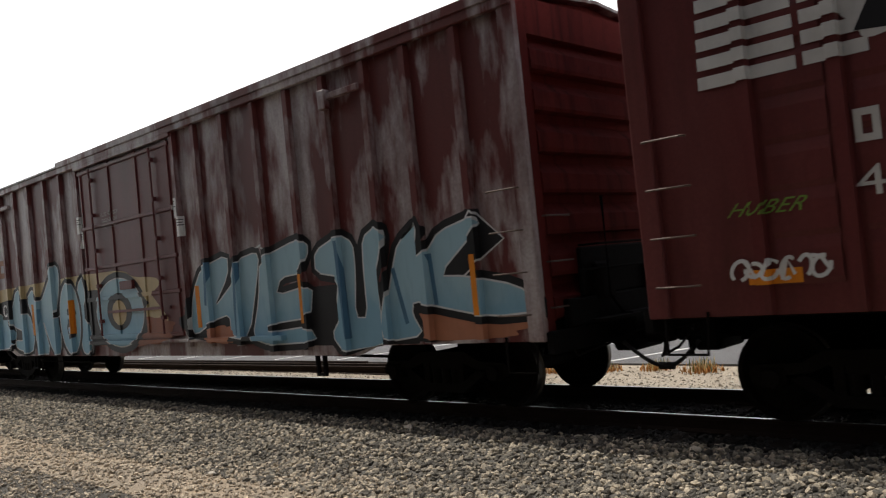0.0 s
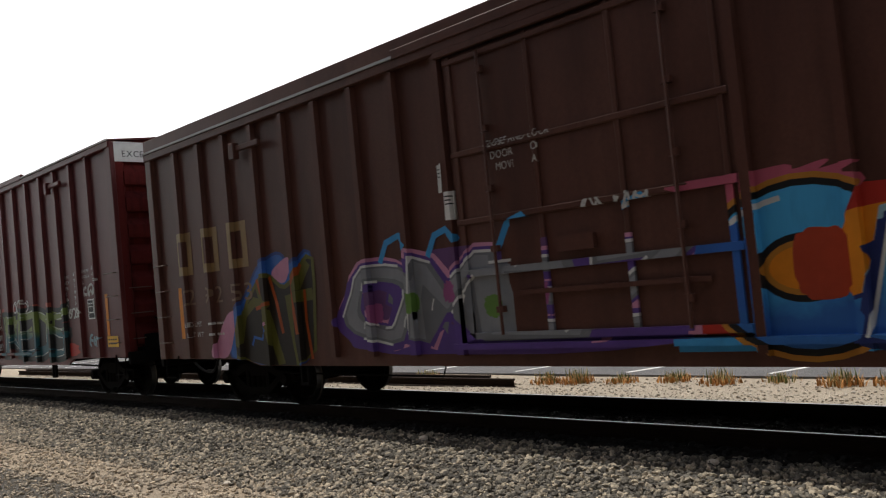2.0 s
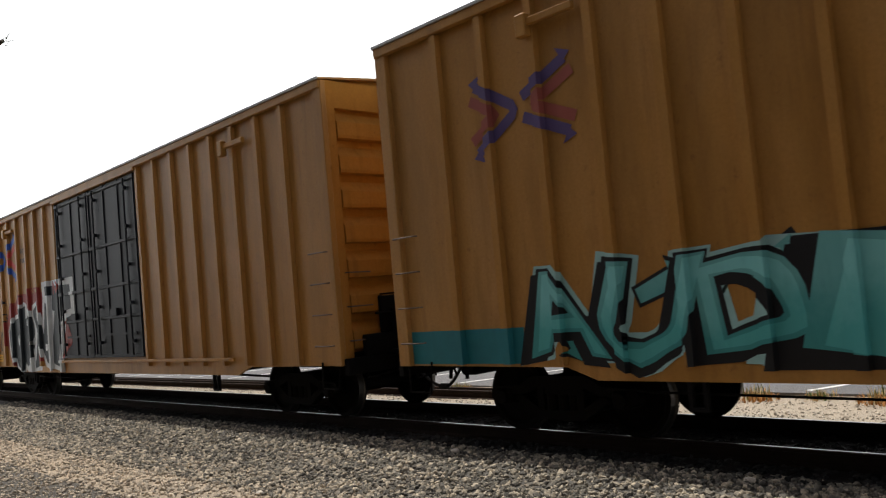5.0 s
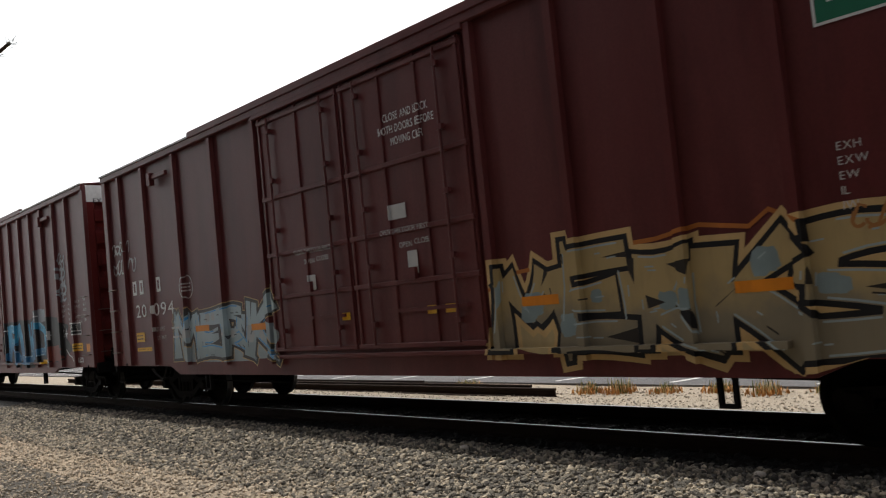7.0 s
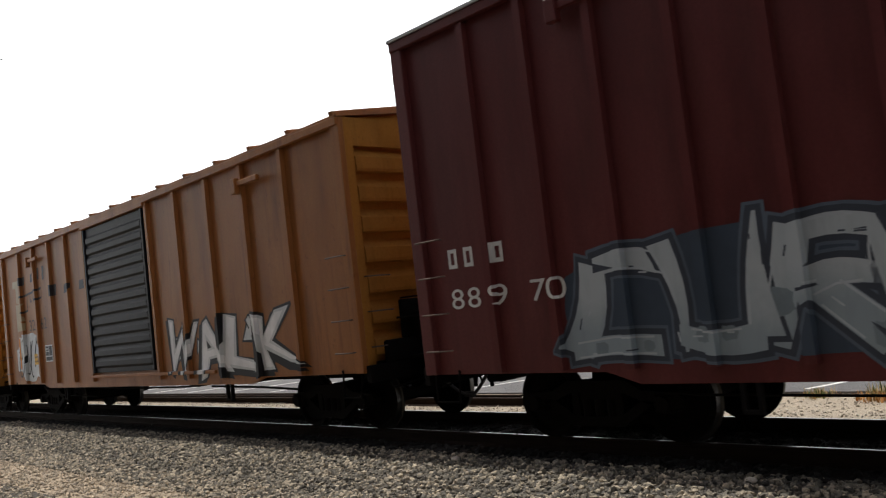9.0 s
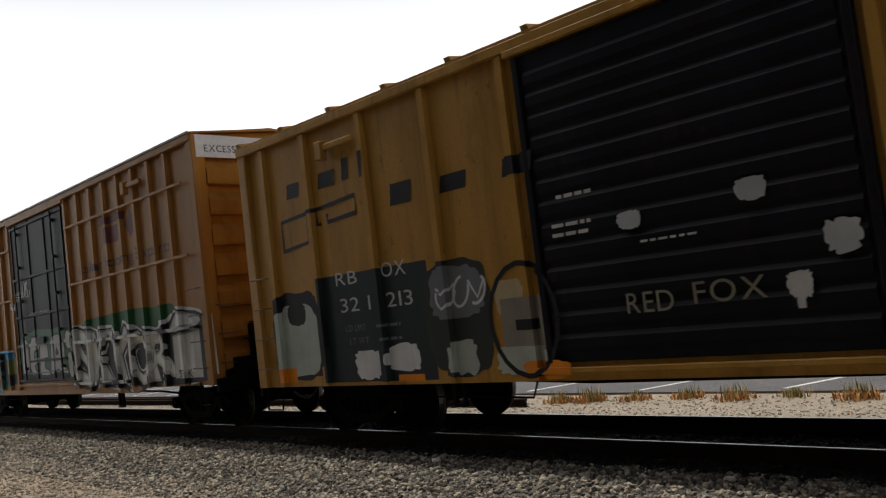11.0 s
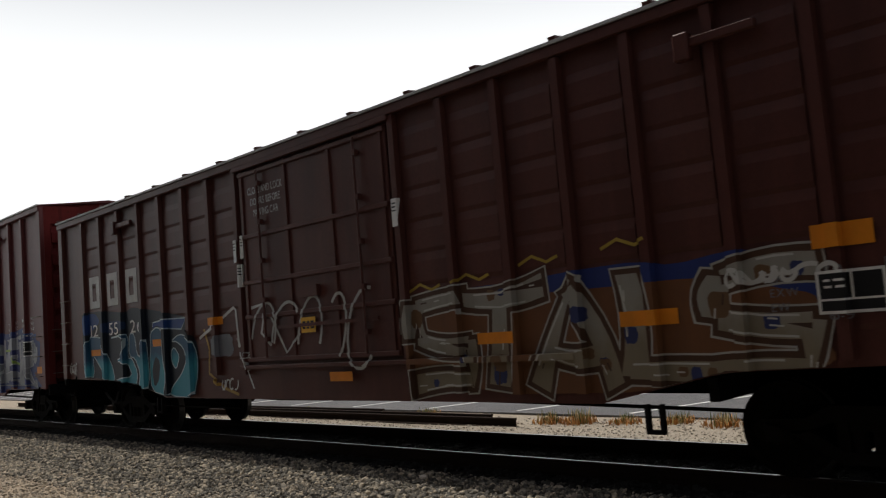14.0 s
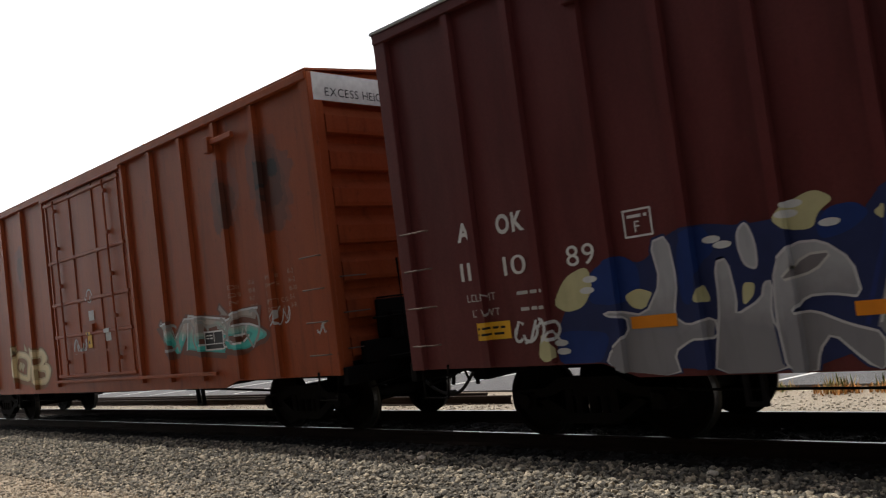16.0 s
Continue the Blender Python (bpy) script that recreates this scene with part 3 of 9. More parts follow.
    # grab irons, steps
    for s in (-1, 1):
        x = s * (h - 0.34)
        for k in range(4 if ladder == "side" else 6):
            z = bot + 0.30 + 0.46 * k
            part("grab_iron", RUNG, None, car, at=pose(x, -FACE, z))
        bm = bmesh.new()
        tube(bm, [(x - 0.22, -FACE + 0.06, bot + 0.05), (x - 0.20, -FACE + 0.03, bot - 0.34), (x + 0.20, -FACE + 0.03, bot - 0.34), (x + 0.22, -FACE + 0.06, bot + 0.05)], 0.016, 6)
        part("step", bm, STEEL_DARK, car, "stirrup step under the corner")
        for k in range(3):
            part("grab_iron", RUNG, None, car, at=pose(s * (h + 0.01), -FACE + 0.40, bot + 0.35 + 0.5 * k, 0, 0, 90 * s))
    if ladder != "side":
        for s in (-1, 1):
            bm = boxes((s * (h - 0.34) - 0.26, s * (h - 0.34) - 0.22, -FACE - 0.05, -FACE, bot, bot + 3.0), (s * (h - 0.34) + 0.20, s * (h - 0.34) + 0.24, -FACE - 0.05, -FACE, bot, bot + 3.0))
            part("ladder_stile", bm, paint, car)
    # lower end: crossover step, hand brake
    part("end_sill", boxes((-h - 0.10, -h, -FACE + 0.05, FACE - 0.05, bot - 0.14, bot + 0.10), bevel=0.01), STEEL_BLACK, car)
    part("end_sill", boxes((h, h + 0.10, -FACE + 0.05, FACE - 0.05, bot - 0.14, bot + 0.10), bevel=0.01), STEEL_BLACK, car)
    bm = boxes((h + 0.02, h + 0.30, -0.9, 0.9, bot + 0.12, bot + 0.16))
    tube(bm, [(h + 0.28, -0.9, bot + 1.0), (h + 0.28, 0.9, bot + 1.0)], 0.014, 6)
    for y in (-0.9, 0.9):
        tube(bm, [(h + 0.02, y, bot + 1.0), (h + 0.28, y, bot + 1.0)], 0.014, 6)
    part("crossover_step", bm, STEEL_DARK, car)
    b = 1 if no == 10 else -1
    bm = bmesh.new()
    tube(bm, [(0.27 * math.cos(a * 0.3307), 0, 0.27 * math.sin(a * 0.3307)) for a in range(20)], 0.016, 6)
    for a in range(3):
        tube(bm, [(-0.27 * math.cos(a * 1.047), 0, -0.27 * math.sin(a * 1.047)), (0.27 * math.cos(a * 1.047), 0, 0.27 * math.sin(a * 1.047))], 0.011, 5)
    tube(bm, [(0, -0.15, 0), (0, 0.05, 0)], 0.03, 8)
    part("hand_brake_wheel", bm, STEEL_DARK, car, at=pose(b * (h + 0.22), -0.55, bot + 1.55, 0, 0, 90))
    # underframe
    low = belly_z if belly else bot
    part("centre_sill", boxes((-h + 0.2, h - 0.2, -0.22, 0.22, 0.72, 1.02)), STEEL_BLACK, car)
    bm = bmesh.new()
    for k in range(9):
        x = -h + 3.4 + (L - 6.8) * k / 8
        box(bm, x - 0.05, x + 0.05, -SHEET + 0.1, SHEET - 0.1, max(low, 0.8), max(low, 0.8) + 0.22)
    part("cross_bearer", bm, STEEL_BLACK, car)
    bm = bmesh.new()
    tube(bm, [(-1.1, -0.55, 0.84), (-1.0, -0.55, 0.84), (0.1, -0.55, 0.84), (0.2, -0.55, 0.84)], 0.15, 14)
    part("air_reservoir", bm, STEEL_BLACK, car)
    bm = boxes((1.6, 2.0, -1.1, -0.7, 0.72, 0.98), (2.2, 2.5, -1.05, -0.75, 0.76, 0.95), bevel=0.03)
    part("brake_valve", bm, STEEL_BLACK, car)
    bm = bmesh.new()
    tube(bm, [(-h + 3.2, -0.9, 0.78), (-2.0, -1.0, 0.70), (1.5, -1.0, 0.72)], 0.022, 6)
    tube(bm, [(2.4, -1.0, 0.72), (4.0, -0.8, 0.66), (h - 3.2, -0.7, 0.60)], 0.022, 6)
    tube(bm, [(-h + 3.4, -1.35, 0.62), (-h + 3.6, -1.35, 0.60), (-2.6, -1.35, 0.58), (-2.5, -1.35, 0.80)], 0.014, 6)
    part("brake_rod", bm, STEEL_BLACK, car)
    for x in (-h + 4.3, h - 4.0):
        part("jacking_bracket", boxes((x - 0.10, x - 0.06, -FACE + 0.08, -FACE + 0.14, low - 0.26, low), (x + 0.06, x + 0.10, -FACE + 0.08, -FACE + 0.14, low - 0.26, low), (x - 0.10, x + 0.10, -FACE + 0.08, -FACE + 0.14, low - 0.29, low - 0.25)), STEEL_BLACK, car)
    tc = h - (2.15 if L > 17.5 else 1.75)
    truck(car, tc)
    truck(car, -tc)
    # couplers and hoses
    for s in (-1, 1):
        bm = boxes((min(s * (h - 0.3), s * (h + 0.34)), max(s * (h - 0.3), s * (h + 0.34)), -0.10, 0.10, 0.74, 0.92), bevel=0.02)
        box(bm, min(s * (h + 0.30), s * (h + 0.68)), max(s * (h + 0.30), s * (h + 0.68)), -0.20 if s > 0 else -0.06, 0.06 if s > 0 else 0.20, 0.70, 0.98, bevel=0.05)
        tube(bm, [(s * (h + 0.5), 0, 0.72), (s * (h + 0.48), -0.02, 0.52)], 0.03, 8)
        part("coupler", bm, STEEL_DARK, car)
        bm = bmesh.new()
        tube(bm, [(s * (h + 0.02), -1.30, 0.92), (s * (h + 0.14), -1.30, 0.70), (s * (h + 0.16), -0.9, 0.74), (s * (h + 0.36), -0.1, 0.88)], 0.014, 6)
        part("uncoupling_lever", bm, STEEL_DARK, car)
        bm = bmesh.new()
        pts = [(s * (h + 0.18 + 0.52 * k / 8), -0.42 + 0.10 * k / 8, 0.74 - 0.30 * math.sin(math.pi * 0.52 * k / 8)) for k in range(9)]
        tube(bm, pts, 0.024, 8)
        box(bm, pts[-1][0] - 0.05, pts[-1][0] + 0.05, -0.35, -0.29, pts[-1][2] - 0.03, pts[-1][2] + 0.05, bevel=0.012)
        part("brake_hose", bm, RUBBER, car)
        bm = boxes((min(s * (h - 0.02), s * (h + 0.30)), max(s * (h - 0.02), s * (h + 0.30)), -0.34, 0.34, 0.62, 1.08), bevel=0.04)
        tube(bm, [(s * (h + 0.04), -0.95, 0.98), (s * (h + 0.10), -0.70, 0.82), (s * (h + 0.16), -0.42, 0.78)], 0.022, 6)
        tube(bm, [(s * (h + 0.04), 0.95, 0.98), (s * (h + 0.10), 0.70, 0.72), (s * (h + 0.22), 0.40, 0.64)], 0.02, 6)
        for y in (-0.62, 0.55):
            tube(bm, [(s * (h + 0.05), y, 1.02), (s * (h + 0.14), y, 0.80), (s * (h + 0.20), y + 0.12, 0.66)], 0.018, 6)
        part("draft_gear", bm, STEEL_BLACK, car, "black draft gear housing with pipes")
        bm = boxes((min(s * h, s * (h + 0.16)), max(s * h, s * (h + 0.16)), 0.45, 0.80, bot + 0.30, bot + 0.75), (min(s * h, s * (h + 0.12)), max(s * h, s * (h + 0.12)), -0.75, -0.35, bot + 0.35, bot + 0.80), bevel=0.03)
        # two broad black plates, added to darken the shaded lower end
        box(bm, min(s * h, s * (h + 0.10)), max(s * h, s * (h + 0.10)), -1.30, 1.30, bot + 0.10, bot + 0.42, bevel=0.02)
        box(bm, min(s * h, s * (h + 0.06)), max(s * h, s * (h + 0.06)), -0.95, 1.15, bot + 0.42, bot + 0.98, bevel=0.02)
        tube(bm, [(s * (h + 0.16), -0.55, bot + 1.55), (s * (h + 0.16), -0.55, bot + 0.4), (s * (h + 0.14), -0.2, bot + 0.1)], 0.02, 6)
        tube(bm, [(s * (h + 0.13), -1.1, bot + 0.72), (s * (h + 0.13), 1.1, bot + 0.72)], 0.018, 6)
        part("end_gear_and_shade", bm, STEEL_BLACK, car, "black brake gear on the end, with plates added as shade")
    return c


MAROON = car_paint("maroon_paint", (0.118, 0.024, 0.024), (0.155, 0.050, 0.048), 0.55)
MAROON_CHALK = car_paint("chalky_maroon_paint", (0.125, 0.032, 0.030), (0.50, 0.46, 0.46), 1.0, (0.46, 0.60), grow=1.25, tall=0.30)
BROWN = car_paint("brown_paint", (0.105, 0.042, 0.031), (0.14, 0.068, 0.052), 0.4)
DARK_BROWN = car_paint("dark_brown_paint", (0.092, 0.030, 0.024), (0.12, 0.05, 0.040), 0.4)
RED = car_paint("red_oxide_paint", (0.20, 0.040, 0.035), (0.26, 0.08, 0.065), 0.4)
OXIDE = car_paint("orange_oxide_paint", (0.33, 0.072, 0.022), (0.34, 0.09, 0.032), 0.4, rust=(0.03, 0.018, 0.014), rusting=0.55, gloss=0.12)
OCHRE = car_paint("yellow_ochre_paint", (0.43, 0.205, 0.042), (0.47, 0.27, 0.11), 0.4, rust=(0.12, 0.045, 0.02), rusting=0.45)
OCHRE_DULL = car_paint("dull_yellow_paint", (0.39, 0.175, 0.032), (0.43, 0.23, 0.085), 0.4, rust=(0.10, 0.04, 0.02), rusting=0.5)
OCHRE_RUSTY = car_paint("rusty_yellow_paint", (0.48, 0.255, 0.042), (0.52, 0.30, 0.10), 0.4, rust=(0.10, 0.04, 0.02), rusting=0.8)
OCHRE_OLD = car_paint("old_orange_yellow_paint", (0.36, 0.135, 0.035), (0.40, 0.18, 0.06), 0.5, rust=(0.08, 0.03, 0.015), rusting=0.7)
# the ends: same paints, matt; soot and the gap's shade mixed into the colour
SOOT_SHADE = (0.018, 0.014, 0.012)
MAROON_END = car_paint("shaded_sooty_maroon_end_paint", (0.145, 0.026, 0.024), (0.13, 0.035, 0.03), 0.5, rust=SOOT_SHADE, rusting=1.0, rough=0.85, gloss=0.03)
BROWN_END = car_paint("shaded_sooty_brown_end_paint", (0.115, 0.042, 0.030), (0.11, 0.045, 0.032), 0.4, rust=SOOT_SHADE, rusting=1.0, rough=0.85, gloss=0.03)
RED_END = car_paint("shaded_sooty_red_end_paint", (0.20, 0.040, 0.035), (0.20, 0.05, 0.04), 0.4, rust=SOOT_SHADE, rusting=0.8, rough=0.85, gloss=0.03)
OXIDE_END = car_paint("shaded_sooty_orange_oxide_end_paint", (0.33, 0.075, 0.026), (0.34, 0.10, 0.045), 0.4, rust=SOOT_SHADE, rusting=0.5, rough=0.85, gloss=0.05)
OCHRE_END = car_paint("shaded_sooty_yellow_end_paint", (0.46, 0.21, 0.04), (0.46, 0.25, 0.08), 0.4, rust=SOOT_SHADE, rusting=0.35, rough=0.85, gloss=0.03)
BLACK_PAINT = car_paint("black_door_paint", (0.008, 0.010, 0.014), (0.014, 0.017, 0.022), 0.5, gloss=0.10)
END_WHITE = plain("grimy_white_end_paint", (0.62, 0.62, 0.60), 0.6, 0.0, 0.3, 3.0, 0.1)

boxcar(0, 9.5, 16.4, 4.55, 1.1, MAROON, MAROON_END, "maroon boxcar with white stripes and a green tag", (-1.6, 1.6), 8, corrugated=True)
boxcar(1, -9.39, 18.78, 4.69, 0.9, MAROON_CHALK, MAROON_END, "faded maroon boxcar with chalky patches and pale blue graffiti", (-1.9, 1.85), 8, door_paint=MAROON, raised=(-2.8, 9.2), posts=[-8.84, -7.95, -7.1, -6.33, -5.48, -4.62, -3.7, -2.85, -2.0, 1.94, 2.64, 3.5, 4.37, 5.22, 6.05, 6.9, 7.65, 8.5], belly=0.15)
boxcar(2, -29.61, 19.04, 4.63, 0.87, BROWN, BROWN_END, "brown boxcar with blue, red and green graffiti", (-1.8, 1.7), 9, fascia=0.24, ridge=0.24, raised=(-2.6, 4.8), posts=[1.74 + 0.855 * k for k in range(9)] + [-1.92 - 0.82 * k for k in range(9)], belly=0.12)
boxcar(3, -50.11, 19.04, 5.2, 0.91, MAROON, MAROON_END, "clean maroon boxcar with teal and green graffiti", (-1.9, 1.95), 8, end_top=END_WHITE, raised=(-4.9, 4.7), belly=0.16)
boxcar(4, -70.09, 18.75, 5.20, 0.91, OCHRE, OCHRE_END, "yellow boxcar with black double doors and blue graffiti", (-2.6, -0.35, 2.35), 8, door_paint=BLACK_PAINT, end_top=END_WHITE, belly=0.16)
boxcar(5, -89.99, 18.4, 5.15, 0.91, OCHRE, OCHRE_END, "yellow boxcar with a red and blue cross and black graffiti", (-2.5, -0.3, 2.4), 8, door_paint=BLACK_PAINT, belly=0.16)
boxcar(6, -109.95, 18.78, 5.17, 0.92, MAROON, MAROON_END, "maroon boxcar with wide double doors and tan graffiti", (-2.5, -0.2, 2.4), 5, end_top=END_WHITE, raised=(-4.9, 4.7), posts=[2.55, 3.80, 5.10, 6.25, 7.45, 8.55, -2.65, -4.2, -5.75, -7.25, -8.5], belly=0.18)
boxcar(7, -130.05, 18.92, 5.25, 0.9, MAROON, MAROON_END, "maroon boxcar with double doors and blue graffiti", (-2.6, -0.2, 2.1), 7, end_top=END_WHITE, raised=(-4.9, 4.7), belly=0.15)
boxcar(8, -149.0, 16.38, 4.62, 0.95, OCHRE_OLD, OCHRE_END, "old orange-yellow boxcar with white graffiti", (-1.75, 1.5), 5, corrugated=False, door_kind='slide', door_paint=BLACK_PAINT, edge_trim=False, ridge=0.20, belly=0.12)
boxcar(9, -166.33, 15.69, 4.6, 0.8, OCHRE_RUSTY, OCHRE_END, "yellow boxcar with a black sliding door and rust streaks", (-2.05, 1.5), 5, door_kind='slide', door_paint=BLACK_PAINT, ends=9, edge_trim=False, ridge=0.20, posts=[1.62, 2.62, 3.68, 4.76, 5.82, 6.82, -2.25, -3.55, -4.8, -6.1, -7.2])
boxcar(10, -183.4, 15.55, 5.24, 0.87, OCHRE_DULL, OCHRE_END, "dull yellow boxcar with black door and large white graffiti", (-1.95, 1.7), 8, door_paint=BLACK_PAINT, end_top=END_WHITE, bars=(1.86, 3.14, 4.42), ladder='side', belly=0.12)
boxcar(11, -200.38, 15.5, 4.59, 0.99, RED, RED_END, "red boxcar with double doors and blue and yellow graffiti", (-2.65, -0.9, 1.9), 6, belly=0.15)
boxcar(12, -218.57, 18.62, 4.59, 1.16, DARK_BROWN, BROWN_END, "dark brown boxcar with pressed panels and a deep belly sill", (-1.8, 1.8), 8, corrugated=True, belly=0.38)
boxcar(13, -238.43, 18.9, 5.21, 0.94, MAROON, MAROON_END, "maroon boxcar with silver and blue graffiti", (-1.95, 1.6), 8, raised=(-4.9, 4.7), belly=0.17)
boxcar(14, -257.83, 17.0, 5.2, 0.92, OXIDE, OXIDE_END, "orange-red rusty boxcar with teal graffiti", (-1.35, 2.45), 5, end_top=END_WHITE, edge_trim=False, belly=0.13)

# ---- lettering and sprayed paint, laid on the cars' sides ----
CHARS = "ABCDEFGHIJKLMNOPQRSTUVWXYZabcdefghijklmnopqrstuvwxyz0123456789.-/"
GLYPHS = {}


def load_glyphs():
    """Outlines of the built-in font, plain and swollen, as flat triangles."""
    made = []
    for off in (0.0, 0.035, 0.07, 0.105, 0.15):
        for ch in CHARS:
            cu = bpy.data.curves.new("glyph", "FONT")
            cu.body, cu.offset, cu.resolution_u = ch, off, 5
            made.append((ch, off, new("glyph", cu)))
    dg = bpy.context.evaluated_depsgraph_get()
    for ch, off, ob in made:
        me = ob.evaluated_get(dg).to_mesh()
        GLYPHS[ch, off] = ([(v.co.x, v.co.y) for v in me.vertices], [tuple(p.vertices) for p in me.polygons])
        ob.evaluated_get(dg).to_mesh_clear()
    for _, _, ob in made:
        cu = ob.data
        bpy.data.objects.remove(ob)
        bpy.data.curves.remove(cu)


load_glyphs()
CAP = max(v[1] for v in GLYPHS["H", 0.0][0])


def extent(vs):
    xs, ys = [v[0] for v in vs], [v[1] for v in vs]
    return min(xs), max(xs), min(ys), max(ys)


def brighter(mat, k=1.4):
    """The same can's colour on a second, lighter pass."""
    for key, m in list(SPRAY.items()):
        if m == mat:
            up = lambda rgb: tuple(round(min(0.85, v * k + 0.012), 4) for v in rgb)
            return spray(up(key)) if len(key) == 3 else fade_spray(up(key[0]), up(key[1]), key[2], key[3])
    return mat


# limbs of angular letters in their cell: x, z of both ends
LETTER_LIMBS = {
    "A": "0.1 0 0.38 0.95|0.42 1 0.9 0|0.25 0.36 0.78 0.34",
    "M": "0.08 0 0.14 0.92|0.2 0.95 0.5 0.42|0.5 0.42 0.8 0.95|0.86 0.96 0.92 0",
    "E": "0.2 0 0.18 1|0.2 0.9 0.95 0.95|0.2 0.5 0.82 0.54|0.16 0.1 1 0.08",
    "R": "0.16 0 0.2 0.98|0.2 0.9 0.8 0.86|0.82 0.88 0.76 0.5|0.8 0.52 0.3 0.45|0.45 0.46 0.95 0",
    "K": "0.16 0 0.18 1|0.9 1 0.3 0.5|0.32 0.56 0.98 0",
    "S": "0.92 0.95 0.2 0.88|0.2 0.92 0.16 0.55|0.16 0.55 0.86 0.45|0.86 0.5 0.8 0.08|0.84 0.1 0.05 0.05",
    "T": "0.0 0.88 1.0 0.95|0.5 0.9 0.42 0",
    "L": "0.24 1 0.2 0.05|0.16 0.1 0.98 0.06",
    "U": "0.14 1 0.18 0.1|0.15 0.12 0.82 0.08|0.82 0.06 0.9 1",
    "D": "0.16 0 0.2 1|0.2 0.92 0.8 0.74|0.84 0.8 0.8 0.2|0.84 0.22 0.12 0.08",
    "N": "0.12 0 0.14 1|0.16 0.98 0.84 0.04|0.86 0 0.92 1",
    "G": "0.9 0.86 0.22 0.92|0.2 0.95 0.14 0.1|0.12 0.1 0.86 0.06|0.86 0.04 0.84 0.45|0.9 0.44 0.5 0.48",
    "H": "0.14 0 0.16 1|0.86 0 0.88 1|0.2 0.46 0.84 0.52",
    "C": "0.95 0.84 0.2 0.92|0.18 0.95 0.14 0.08|0.1 0.1 0.95 0.12",
    "P": "0.18 0 0.18 1|0.2 0.92 0.82 0.86|0.84 0.9 0.8 0.45|0.84 0.48 0.28 0.4",
    "I": "0.5 0 0.46 0.62|0.42 0.78 0.52 1",
    "B": "0.18 0 0.2 1|0.2 0.92 0.8 0.86|0.8 0.88 0.74 0.54|0.82 0.52 0.26 0.5|0.84 0.5 0.84 0.1|0.88 0.1 0.14 0.08",
    "Z": "0.05 0.92 0.95 0.92|0.9 0.9 0.1 0.1|0.04 0.08 1 0.06",
}


class Coat:
    """Layers of paint on one car's side, gathered and then laid on it as one mesh."""

    def __init__(self):
        self.vs, self.fs, self.ms, self.mats, self.coats = [], [], [], [], 0

    def add(self, pts, faces, mat, level):
        if mat not in self.mats:
            self.mats.append(mat)
        k, m = len(self.vs), self.mats.index(mat)
        self.coats += 1
        level += 0.012 * (self.coats % 17)        # no two coats in one plane
        self.vs += [(x, z, level) for x, z in pts]
        self.fs += [tuple(i + k for i in f) for f in faces]
        self.ms += [m] * len(faces)

    def rect(self, x0, x1, z0, z1, mat, level=1, slant=0.0):
        self.add([(x0, z0), (x1, z0), (x1 + slant, z1), (x0 + slant, z1)], [(0, 1, 2, 3)], mat, level)

    def rim(self, x0, x1, z0, z1, mat, w=0.02, level=2):
        for a in ((x0, x1, z0, z0 + w), (x0, x1, z1 - w, z1), (x0, x0 + w, z0 + w, z1 - w), (x1 - w, x1, z0 + w, z1 - w)):
            self.rect(*a, mat, level)

    def blob(self, x0, x1, z0, z1, mat, level=0, rough=0.25, seed=0, n=72, square=0.6):
        rng = random.Random(seed)
        ph = [rng.uniform(0, 6.28) for _ in range(4)]
        cx, cz, rx, rz = (x0 + x1) / 2, (z0 + z1) / 2, (x1 - x0) / 2, (z1 - z0) / 2
        nl = 4.0 + 0.5 * rng.randrange(5)
        pts = [(cx, cz)]
        for k in range(n):
            a = 2 * math.pi * k / n
            ca, sa = math.cos(a), math.sin(a)
            lobes = 1 - abs(math.sin(a * nl + ph[0])) * 0.6 - abs(math.sin(a * (nl + 1.5) + ph[1])) * 0.4
            q = 1 - 0.55 * rough * (0.75 * lobes + 0.25 + 0.15 * math.sin(3 * a + ph[2]))
            sx = math.copysign(abs(ca) ** square, ca)
            sz = math.copysign(abs(sa) ** square, sa)
            pts.append((cx + rx * sx * q, cz + rz * sz * q))
        self.add(pts, [(0, k, k % n + 1) for k in range(1, n + 1)], mat, level)

    def stroke(self, pts, w, mat, level=3):
        """A sprayed line of even width with rounded ends."""
        p = [Vector(a) for a in pts]
        L, R = [], []
        for i, a in enumerate(p):
            d = (p[min(i + 1, len(p) - 1)] - p[max(i - 1, 0)])
            d = d.normalized() if d.length else Vector((1, 0))
            nrm = Vector((-d.y, d.x)) * (w / 2)
            L.append(a + nrm)
            R.append(a - nrm)
        n = len(p)
        self.add([tuple(v) for v in L + R], [(i, n + i, n + i + 1, i + 1) for i in range(n - 1)], mat, level)

    def scrawl(self, x0, x1, z0, z1, mat, w=0.03, seed=0, turns=5, level=4):
        """An unreadable hand tag: loops and strokes of one spray can."""
        rng = random.Random(seed)
        for k in range(turns):
            cx = x0 + (x1 - x0) * (k + 0.5) / turns
            rx, rz = (x1 - x0) / turns * rng.uniform(0.35, 0.7), (z1 - z0) / 2 * rng.uniform(0.6, 1.0)
            a0, span = rng.uniform(0, 6.28), rng.uniform(2.6, 5.6)
            self.stroke([(cx + rx * math.cos(a0 + span * i / 12) + 0.25 * rz * math.sin(a0 + span * i / 12),
                          (z0 + z1) / 2 + rz * math.sin(a0 + span * i / 12)) for i in range(13)], w, mat, level)
            if rng.random() < 0.7:
                self.stroke([(cx - rx, z0 + (z1 - z0) * rng.random()), (cx, z0 + (z1 - z0) * rng.random()), (cx + rx, z0 + (z1 - z0) * rng.random())], w, mat, level)

